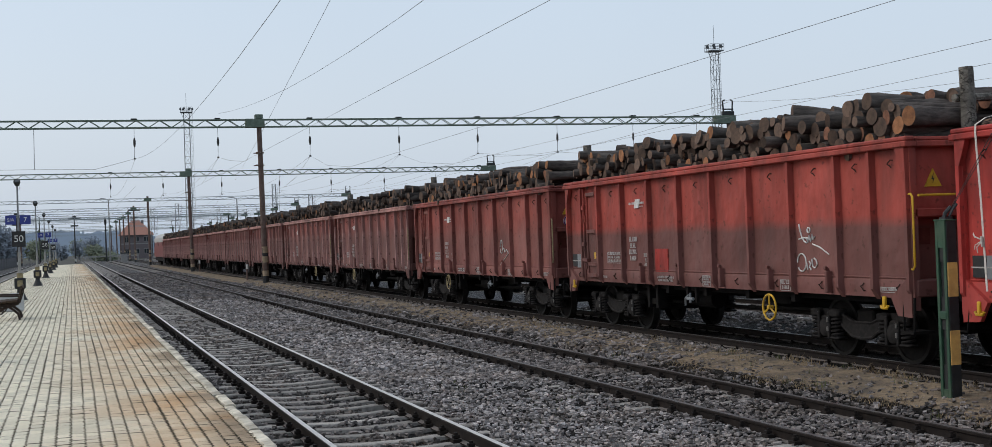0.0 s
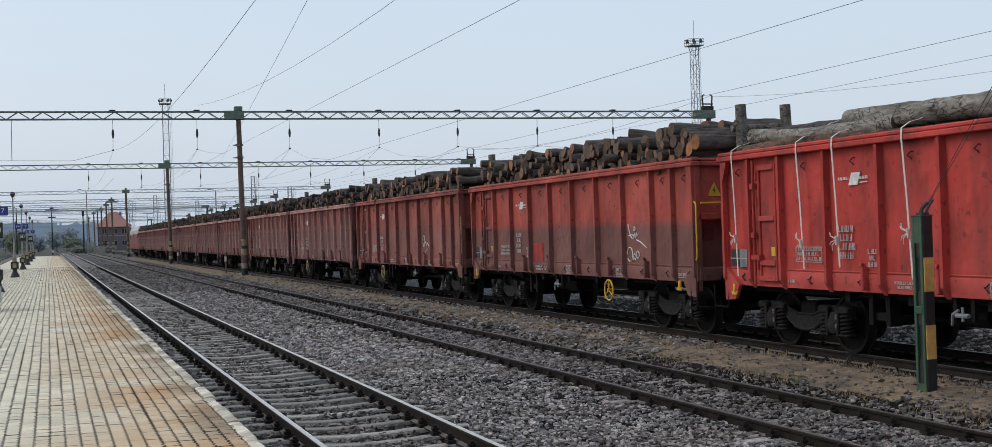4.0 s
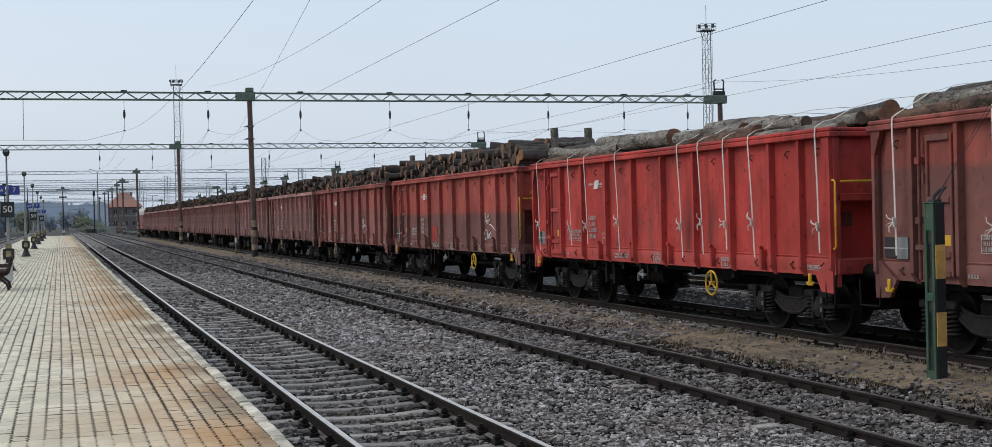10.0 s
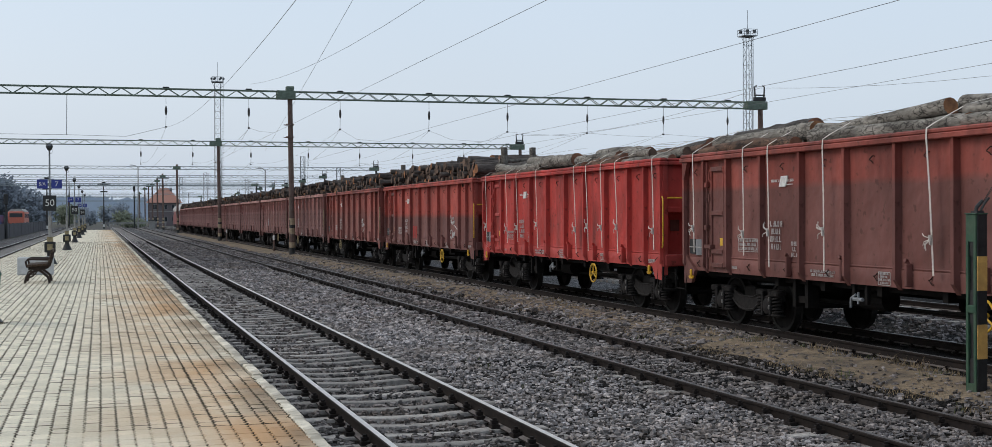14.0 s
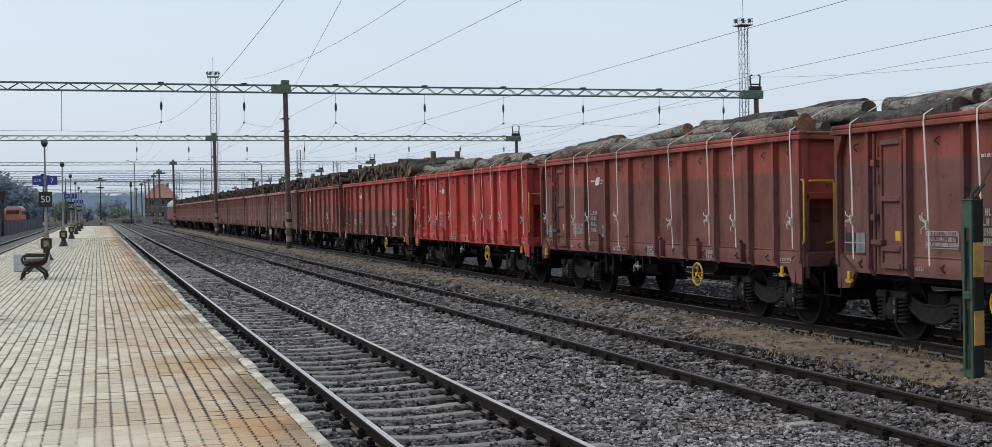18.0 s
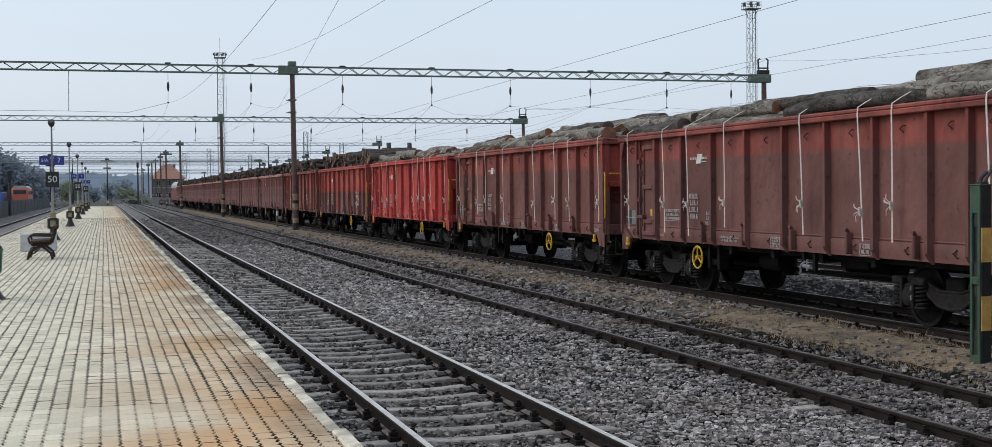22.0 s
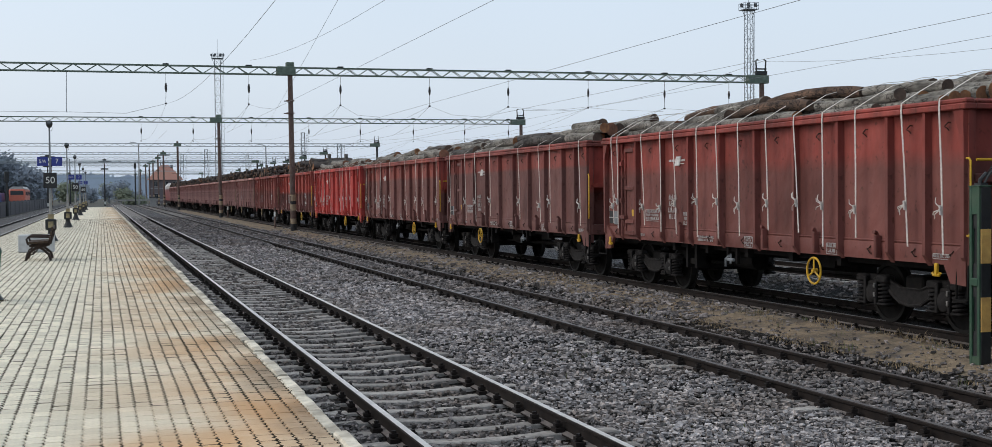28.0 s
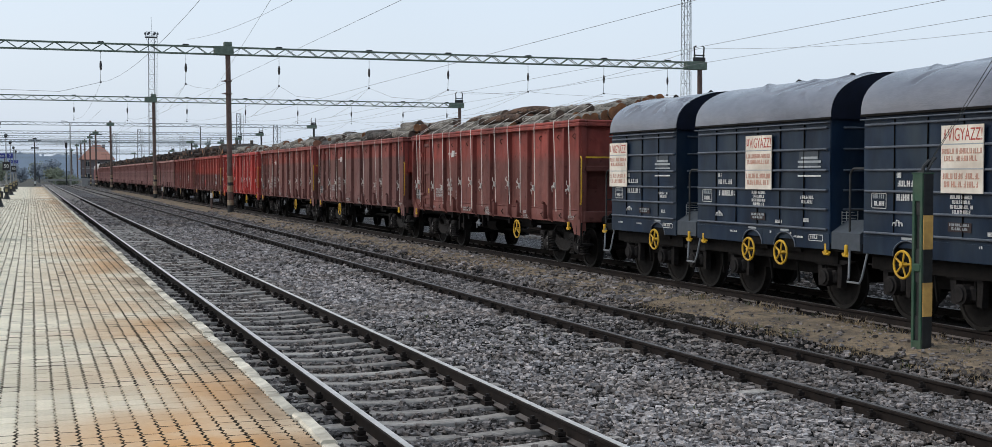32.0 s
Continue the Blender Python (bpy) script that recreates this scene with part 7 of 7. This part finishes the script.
# ---- the platform's furniture ----
def lamp_post(y, signs, x=-1.63, lift=0.0):
    p = thing("platform_lamp", "slim platform lamp post with blue track signs" if signs else "slim platform lamp post on a black and yellow banded foot", "lamp post", "platform lamps", at=(x, y, PLAT_Z))
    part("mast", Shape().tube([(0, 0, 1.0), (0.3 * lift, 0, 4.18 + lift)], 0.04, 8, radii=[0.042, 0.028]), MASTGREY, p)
    part("lower_mast", Shape().tube([(0, 0, 0.9), (0, 0, 1.75)], 0.055, 10), CONCRETE, p)
    head = Shape().tube([(0, 0.05, 4.14), (0, -0.03, 4.24), (0, -0.08, 4.28)], 0.2, 14, radii=[0.08, 0.125, 0.11])
    part("lamp_head", head, STEEL_DARK, p, smooth=True, at=(0.3 * lift, 0, lift))
    part("lamp_glass", Shape().tube([(0, -0.08, 4.27), (0, -0.10, 4.29)], 0.07, 12), LAMP_GLASS, p, at=(0.3 * lift, 0, lift))
    part("cable_loop", Shape().tube([(0.05 + 0.05 * math.sin(a), -0.05, 4.08 + 0.10 * math.cos(a)) for a in (0.55 * i for i in range(11))], 0.006, 5), STEEL_DARK, p, at=(0.3 * lift, 0, lift))
    part("foot", Shape().tube([(0, 0, 0), (0, 0, 0.1), (0, 0, 0.3)], 0.2, 10, radii=[0.27, 0.20, 0.12]), BLACK, p, smooth=True)
    for k, m in enumerate((BLACK, OCHRE, BLACK, OCHRE)):
        z0 = 0.30 + 0.17 * k
        part("band", Shape().tube([(0, 0, z0), (0, 0, z0 + 0.17)], 0.11, 10), m, p)
    part("box", Shape().box(-0.19, 0.19, -0.15, 0.15, 0.42, 0.80, bevel=0.02), BLACK, p)
    part("hatch", Shape().box(-0.09, 0.09, -0.165, -0.145, 0.50, 0.72, bevel=0.01), OCHRE, p, "faded ochre hatch")
    if signs:
        for sx, text in ((-0.25, "5/A"), (0.24, "7")):
            s = part("track_sign", Shape().box(sx - 0.185, sx + 0.185, -0.06, -0.03, 2.72, 3.05, bevel=0.01), SIGN_BLUE, p, "blue track sign with white lettering")
            lettering("sign_text", text, 0.25 if len(text) == 1 else 0.17, WHITE, s, Matrix.Translation((sx, -0.064, 2.885)) @ FACE_BACK)
        s = part("speed_sign", Shape().box(-0.23, 0.23, -0.06, -0.03, 1.92, 2.48, bevel=0.01), BLACK, p, "black board with a white number")
        lettering("sign_text", "50", 0.34, WHITE, s, Matrix.Translation((0, -0.064, 2.20)) @ FACE_BACK)
    return p


for y, signs in ((22.25, False), (50.0, True), (71.3, False), (93.2, True), (113.5, False), (134.7, True), (156.0, False)):
    lamp_post(y, signs, -1.74 if y < 30 else -1.72 if y < 60 else -1.63, 0.35 if y < 30 else 0.0)


def bench(y, x):
    b = thing("bench", "dark timber slat bench with cast-iron legs on the platform", "bench", at=pose(x, y, PLAT_Z, 0, 0, 0))
    for sy in (-0.65, 0.65):
        leg = Shape().tube([(0.30, sy, 0.0), (0.26, sy, 0.16), (0.10, sy, 0.30), (-0.06, sy, 0.40)], 0.034, 7)
        leg.tube([(-0.30, sy, 0.0), (-0.26, sy, 0.18), (-0.10, sy, 0.30), (0.28, sy, 0.42)], 0.034, 7)
        leg.tube([(-0.22, sy, 0.38), (0.25, sy, 0.44)], 0.036, 7)
        leg.tube([(0.25, sy, 0.42), (0.31, sy, 0.60), (0.36, sy, 0.82)], 0.034, 7)
        leg.tube([(-0.24, sy, 0.40), (-0.28, sy, 0.55), (-0.22, sy, 0.62), (0.30, sy, 0.60)], 0.028, 7)
        leg.ring((-0.16, sy, 0.24), (0, 1, 0), 0.075, 0.02, 12, 5)
        part("leg", leg, IRON, b, smooth=True)
    for k in range(4):
        part("seat_slat", Shape().box(-0.24 + k * 0.125, -0.13 + k * 0.125, -0.85, 0.85, 0.43 + k * 0.008, 0.485 + k * 0.008, bevel=0.008), TIMBER, b)
    for k in range(3):
        part("back_slat", Shape().box(0.27 + k * 0.03, 0.31 + k * 0.03, -0.85, 0.85, 0.53 + k * 0.12, 0.62 + k * 0.12, bevel=0.008), TIMBER, b)
    return b


bench(35.9, -1.52)
solid("planter_block", Shape().box(-2.30, -1.30, 40.4, 40.9, PLAT_Z, PLAT_Z + 0.52, bevel=0.03), PLANTER, "pale concrete planter block behind the bench", "planter")
tufts("lamp_foot_weeds", 40, (-2.05, -1.42, 21.9, 22.6), 0.035, KERB_WEED, "withered weeds round the foot of a lamp post", 77, 0.10, 8, PLAT_Z - 0.004)
bin_ = thing("litter_bin", "green plastic litter bin, dark lid, hung on a lamp post", "litter bin", at=(-1.67, 21.90, PLAT_Z + 0.05))
part("bucket", Shape().tube([(0, 0, 0.375), (0, 0, 0.39), (0, 0, 0.72)], 0.2, 18, radii=[0.150, 0.168, 0.190]), BINGREEN, bin_, smooth=True)
part("rim", Shape().tube([(0, 0, 0.715), (0, 0, 0.73), (0, 0, 0.755)], 0.2, 18, radii=[0.196, 0.203, 0.198]), BINGREEN, bin_)
part("lid", Shape().tube([(0, 0, 0.755), (0, 0, 0.80), (0, 0, 0.83)], 0.2, 18, radii=[0.196, 0.180, 0.10]), BLACK, bin_, "dark lid", smooth=True)
part("bracket", Shape().box(-0.16, -0.09, 0.13, 0.25, 0.44, 0.70).box(-0.18, -0.05, 0.12, 0.17, 0.62, 0.66), STEEL_DARK, bin_)

# ---- beyond the platform: fence, railcar, signals, masts ----
fence = thing("yard_fence", "long dark boarded fence behind the far track", "fence")
for i in range(26):
    y = 70 + i * 9.0
    part("fence_panel", Shape().box(-11.2, -11.05, y, y + 8.9, -0.5, 1.3), FENCE, fence)
    part("fence_post", Shape().box(-11.3, -11.0, y - 0.1, y + 0.1, -0.5, 1.36), FENCE, fence)

rc = thing("railcar", "orange-red railcar standing beyond the fence", "railcar", at=(-14.4, 250.0, 0))
part("body", Shape().box(-1.4, 1.4, 0, 16, 0.9, 3.3, bevel=0.25), RAILCAR_RED, rc)
part("roof", Shape().prism([(1.35, 3.2), (0.9, 3.7), (-0.9, 3.7), (-1.35, 3.2)], 0.2, 15.8), LOCO_PALE, rc)
part("windscreen", Shape().box(-1.1, 1.1, -0.03, 0.03, 2.2, 2.9), GLASS, rc)
for k in range(6):
    part("side_window", Shape().box(1.39, 1.42, 1.5 + k * 2.4, 3.0 + k * 2.4, 2.1, 2.8), GLASS, rc)
part("bogies", Shape().box(-1.1, 1.1, 1, 15, -0.55, 0.95), UNDER, rc)
blue = thing("covered_wagon", "blue covered wagon beyond the fence", "goods wagon", at=(-18.4, 246.0, 0))
part("body", Shape().box(-1.4, 1.4, 0, 12, 0.9, 2.6, bevel=0.08), RAILCAR_BLUE, blue)
part("wheels", Shape().box(-1.1, 1.1, 1, 11, -0.55, 0.95), UNDER, blue)


def lattice_tower(x, y, height, base, top, label, platform_=True, category="lighting tower"):
    t = thing("lighting_tower", label, category, "lattice towers", at=(x, y, -0.5))
    s = Shape()
    n = max(6, int(height / 1.6))
    pts = lambda k: [(sx * (base + (top - base) * k / n), sy * (base + (top - base) * k / n), height * k / n) for sx, sy in ((-1, -1), (1, -1), (1, 1), (-1, 1))]
    for c in range(4):
        s.tube([pts(k)[c] for k in range(n + 1)], 0.055, 4)
    for k in range(n):
        a, b = pts(k), pts(k + 1)
        for c in range(4):
            d = (c + 1) % 4
            s.tube([a[c], b[d]] if k % 2 else [a[d], b[c]], 0.03, 4)
            s.tube([b[c], b[d]], 0.03, 4)
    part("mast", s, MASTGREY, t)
    lad = Shape()
    for k in range(int(height / 0.6)):
        lad.tube([(base + 0.25, 0.2, k * 0.6), (base + 0.6, 0.2, k * 0.6)], 0.025, 4)
    for dx in (0.25, 0.6):
        lad.tube([(base + dx, 0.2, 0), (base + dx, 0.2, height)], 0.025, 4)
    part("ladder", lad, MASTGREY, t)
    if platform_:
        p = Shape().box(-1.25, 1.25, -1.25, 1.25, height - 0.1, height + 0.05)
        for sx, sy, ex, ey in ((-1.25, -1.25, 1.25, -1.25), (1.25, -1.25, 1.25, 1.25), (1.25, 1.25, -1.25, 1.25), (-1.25, 1.25, -1.25, -1.25)):
            for z in (0.6, 1.1):
                p.tube([(sx, sy, height + z), (ex, ey, height + z)], 0.04, 4)
            for f in (0, 0.33, 0.66):
                p.tube([(sx + (ex - sx) * f, sy + (ey - sy) * f, height), (sx + (ex - sx) * f, sy + (ey - sy) * f, height + 1.1)], 0.035, 4)
        for sx in (-1, 1):
            p.tube([(sx * top, 0, height - 1.6), (sx * 1.2, 0, height - 0.1)], 0.05, 4)
        part("gallery", p, MASTGREY, t)
        for k in range(6):
            a = k * math.pi / 3
            part("floodlight", Shape().box(1.35 * math.cos(a) - 0.22, 1.35 * math.cos(a) + 0.22, 1.35 * math.sin(a) - 0.2, 1.35 * math.sin(a) + 0.2, height + 0.55, height + 1.0, bevel=0.05), FLOOD, t)
        part("lightning_rod", Shape().tube([(0, 0, height), (0, 0, height + 4.5)], 0.04, 5), MASTGREY, t)
    return t


lattice_tower(107.7, 205.0, 33.5, 0.62, 0.55, "tall grey lattice floodlight tower behind the train")
lattice_tower(26.0, 306.0, 33.5, 0.75, 0.62, "tall grey lattice floodlight tower in the yard")


def mast(x, y, h, label, kind_="lamp"):
    t = thing("yard_mast", label, "mast", at=(x, y, -0.4))
    part("pole", Shape().tube([(0, 0, 0), (0, 0, h)], 0.14, 8, radii=[0.17, 0.10]), STEEL_DARK if kind_ != "pale" else CONCRETE, t)
    if kind_ == "tee":
        part("cross_arm", Shape().box(-1.3, 1.3, -0.15, 0.15, h - 0.55, h - 0.2), STEEL_DARK, t)
        part("cross_arm", Shape().box(-0.8, 0.8, -0.15, 0.15, h - 2.2, h - 1.9), STEEL_DARK, t)
        part("mast_cap", Shape().box(-0.4, 0.4, -0.2, 0.2, h - 0.2, h + 0.1), STEEL_DARK, t)
        part("foot_band", Shape().tube([(0, 0, 0.4), (0, 0, 1.0)], 0.21, 8), WHITE, t)
    elif kind_ == "signal":
        part("signal_head", Shape().box(-0.25, 0.25, -0.35, -0.1, h - 1.3, h, bevel=0.08), BLACK, t)
    else:
        part("arm", Shape().tube([(0, 0, h - 0.1), (-0.5, 0, h + 0.35), (-1.3, 0, h + 0.5)], 0.05, 6).box(-1.8, -1.1, -0.15, 0.15, h + 0.42, h + 0.56), STEEL_DARK, t)
    return t


mast(0.85, 300.0, 10.2, "dark T-shaped mast beyond the platform's end", "tee")
mast(7.3, 300.0, 9.5, "dark steel mast in the yard", "signal")
mast(8.2, 302.0, 13.6, "pale curved street lamp in the yard", "pale")
mast(-10.6, 165.0, 5.3, "dark signal beyond the fence", "signal")
mast(-9.5, 260.0, 10.0, "dark mast behind the far track", "tee")
mast(-7.0, 330.0, 11.0, "dark mast behind the far track", "lamp")
mast(13.45, 300.0, 11.6, "dark mast in the yard", "tee")
mast(36.0, 300.0, 13.0, "yard lamp behind the train", "lamp")
for x, y, h in ((17.4, 300.0, 11.5), (22.7, 300.0, 12.5), (35.0, 330.0, 12.0), (40.0, 270.0, 15.0), (44.0, 250.0, 12.0)):
    lattice_tower(x, y, h, 0.45, 0.35, "grey lattice mast of the overhead line", False, "mast")
for k, (x, y) in enumerate(((10.3, 81.5), (10.9, 119.6))):
    mk = thing("marker_post", "short white and dark marker post between the tracks", "marker post", at=(x, y, -0.3))
    part("post", Shape().tube([(0, 0, 0), (0, 0, 1.45)], 0.06, 8), POLE_RUST, mk)
    part("band", Shape().tube([(0, 0, 0.9), (0, 0, 1.2)], 0.075, 8), WHITE, mk)

# ---- signal box ----
hx, hy, hz = 18.4, 400.0, 1.54
house = thing("signal_box", "brick signal box with a steep red-tiled hipped roof beyond the tracks", "building", at=(hx, hy, -0.5))
part("wall", Shape().box(-4.4, 4.4, 0, 8.0, 0, 7.1), BRICK, house)
part("upper_band", Shape().box(-4.45, 4.45, -0.06, 8.06, 4.2, 4.5), PLASTER, house)
roof = Shape()
e = 5.1
roof.add([(-e, -0.7, 6.9), (e, -0.7, 6.9), (e, 8.7, 6.9), (-e, 8.7, 6.9), (-1.2, 4.0, 11.3), (1.2, 4.0, 11.3)], [(0, 1, 5, 4), (1, 2, 5), (2, 3, 4, 5), (3, 0, 4), (0, 3, 2, 1)])
rf = part("roof", roof, ROOFTILE, house)
part("chimney", Shape().box(1.6, 2.3, 3.0, 3.8, 8.5, 11.4), BRICK, rf)
part("finial", Shape().tube([(-1.2, 4, 11.2), (-1.2, 4, 12.2)], 0.12, 6), STEEL_DARK, rf)
for x in (-2.8, 0.0, 2.8):
    for z in (1.4, 4.9):
        win = part("window", Shape().box(x - 0.75, x + 0.75, -0.05, 0.02, z, z + 1.5), PLASTER, house)
        for k in (-0.37, 0.37):
            part("pane", Shape().box(x + k - 0.3, x + k + 0.3, -0.09, -0.05, z + 0.1, z + 1.4), GLASS, win)
shed = thing("cabinet_hut", "pale relay hut beside the tracks", "hut", at=(9.6, 260.0, -0.5))
part("wall", Shape().box(-0.6, 0.6, 0, 1.2, 0, 1.9), PLASTER, shed)
part("roof", Shape().box(-0.7, 0.7, -0.1, 1.3, 1.9, 2.0), STEEL_DARK, shed)
guard = thing("barrier_rail", "low pale guard rail before shrubs", "guard rail", at=(6.0, 300.0, -0.5))
for k in range(5):
    part("post", Shape().tube([(k * 3.0 - 4, 0, 0), (k * 3.0 - 4, 0, 1.5)], 0.1, 6), CONCRETE, guard)
part("rail", Shape().box(-4.2, 8.2, -0.08, 0.08, 1.2, 1.5), CONCRETE, guard)


# ---- trees and distance ----
def tree(x, y, h, spread_, leaf, seed, label, clumps=260, size=0.5):
    rng = random.Random(seed)
    t = thing("tree", label, "tree", "hazy trees", at=(x, y, -0.5))
    s = Shape().tube([(0, 0, 0), (0.1, 0, h * 0.35), (0, 0.1, h * 0.8)], 0.2, 7, radii=[0.25, 0.18, 0.05])
    for _ in range(9):
        a, z = rng.uniform(0, 6.28), rng.uniform(0.3, 0.7) * h
        s.tube([(0, 0, z), (math.cos(a) * spread_ * 0.7, math.sin(a) * spread_ * 0.7, z + h * 0.22)], 0.06, 5, radii=[0.08, 0.02])
    part("trunk", s, TRUNK, t)
    c = Shape()
    for _ in range(clumps):
        a, f, u = rng.uniform(0, 6.28), rng.random() ** 0.6, rng.uniform(-1, 1)
        rr = spread_ * f * math.sqrt(1 - u * u * 0.8) * (0.8 + 0.4 * noise.noise((a, u * 2, seed)))
        p = Vector((rr * math.cos(a), rr * math.sin(a), h * (0.58 + 0.42 * u * f)))
        for _ in range(3):
            q = p + Vector((rng.gauss(0, size), rng.gauss(0, size), rng.gauss(0, size)))
            d1 = Vector((rng.uniform(-1, 1), rng.uniform(-1, 1), rng.uniform(-1, 1))).normalized() * size * rng.uniform(0.4, 1)
            d2 = d1.orthogonal().normalized() * size * rng.uniform(0.3, 0.8)
            c.add([q - d1 - d2, q + d1 - d2 * 0.6, q + d1 * 0.8 + d2, q - d1 * 0.7 + d2], [(0, 1, 2, 3)])
    me = bpy.data.meshes.new("crown")
    me.from_pydata(c.v, [], c.f)
    me.materials.append(leaf)
    part("crown", me, None, t)
    return t


rngt = random.Random(12)
for k in range(26):
    y = rngt.uniform(285, 460)
    x = -18.0 - y * 0.02 - rngt.uniform(0, 45)
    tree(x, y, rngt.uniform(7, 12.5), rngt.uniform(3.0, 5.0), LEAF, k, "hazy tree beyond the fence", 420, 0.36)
for k in range(26):
    y = rngt.uniform(262, 340)
    q = 0.040 + 0.052 * (k + rngt.random()) / 26
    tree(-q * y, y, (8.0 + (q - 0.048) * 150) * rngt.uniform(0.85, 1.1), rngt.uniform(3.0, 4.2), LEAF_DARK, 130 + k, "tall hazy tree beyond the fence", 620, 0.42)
for k in range(16):
    tree(rngt.uniform(-18, 12), rngt.uniform(360, 560), rngt.uniform(3.5, 7), rngt.uniform(2.5, 4.5), LEAF_GREEN if k % 3 == 0 else LEAF, 50 + k, "hazy tree at the far end of the yard", 380, 0.34)
for k in range(7):
    tree(rngt.uniform(3, 10), rngt.uniform(306, 330), rngt.uniform(1.3, 2.2), rngt.uniform(1.2, 1.9), LEAF_GREEN, 80 + k, "low green shrub beyond the platform", 200, 0.22)
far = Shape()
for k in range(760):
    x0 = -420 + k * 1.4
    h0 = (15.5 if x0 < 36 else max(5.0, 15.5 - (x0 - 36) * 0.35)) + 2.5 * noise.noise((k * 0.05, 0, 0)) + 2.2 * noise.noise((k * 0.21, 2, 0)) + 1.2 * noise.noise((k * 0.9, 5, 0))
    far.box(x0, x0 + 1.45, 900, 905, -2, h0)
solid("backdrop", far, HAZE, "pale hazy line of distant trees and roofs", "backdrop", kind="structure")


# ---- kerb stones and the nearest pavers ----
def kerb_mesh(seed):
    """A worn kerb block with a chipped, uneven upper edge."""
    s = Shape()
    rng = random.Random(seed)
    rows_ = steps(0.008, 0.992, 0.07)
    for y in rows_:
        a, b, c = rng.gauss(0, 0.005), abs(rng.gauss(0, 0.005)), rng.gauss(0, 0.003)
        s.v += [(PLAT_EDGE - 0.112, y, PLAT_Z - 0.16), (PLAT_EDGE - 0.110 + a, y, PLAT_Z - 0.004), (PLAT_EDGE - 0.094 + a, y, PLAT_Z + 0.011 + c), (PLAT_EDGE - 0.012 - b, y, PLAT_Z + 0.012 + c),
                (PLAT_EDGE + 0.008 - b * 0.7, y, PLAT_Z - 0.006), (PLAT_EDGE + 0.012, y, PLAT_Z - 0.16)]
    n = len(rows_)
    s.f = [(i * 6 + j, i * 6 + j + 1, i * 6 + j + 7, i * 6 + j + 6) for i in range(n - 1) for j in range(5)] + [tuple(range(6)), tuple(reversed(range(6 * n - 6, 6 * n)))]
    s.f = [tuple(reversed(f)) for f in s.f]
    s.m = [0] * len(s.f)
    return s.mesh("kerb_stone", KERB)


KERBS = [kerb_mesh(k) for k in range(5)]
rngk = random.Random(9)
for y in range(-5, 188):
    part("kerb_stone", KERBS[rngk.randrange(5)], None, platform, at=pose(rngk.gauss(0, 0.011), y, rngk.gauss(0, 0.008), rngk.gauss(0, 0.2), rngk.gauss(0, 0.25), rngk.gauss(0, 0.35)))
PAVER_MESH = paver_mesh()
for r in range(NEAR_ROWS):
    for c in range(COLS):
        x, y = X_FIRST - PW * (c + 0.5), (NEAR_FROM + r + 0.5) * PL
        dx, dy = course(x, y)
        part("paver", PAVER_MESH, None, platform, at=pose(x + dx, y + dy, PLAT_Z + 0.006 * noise.noise((x * 0.35, y * 0.22, 1.0)) + rngk.gauss(0, 0.001), rngk.gauss(0, 0.2), rngk.gauss(0, 0.2), 0))


# ---- the train rolls away ----
def motions():
    for ob, (x, y, z) in MOVING:
        walk(ob, [(t, pose(x, y + travelled(t), z)) for t in range(33)])
    for ob, x, y, z, r in WHEELS:
        walk(ob, [(0.2 * i, pose(x, y, z, -math.degrees(travelled(0.2 * i) / r))) for i in range(161)])


motions()
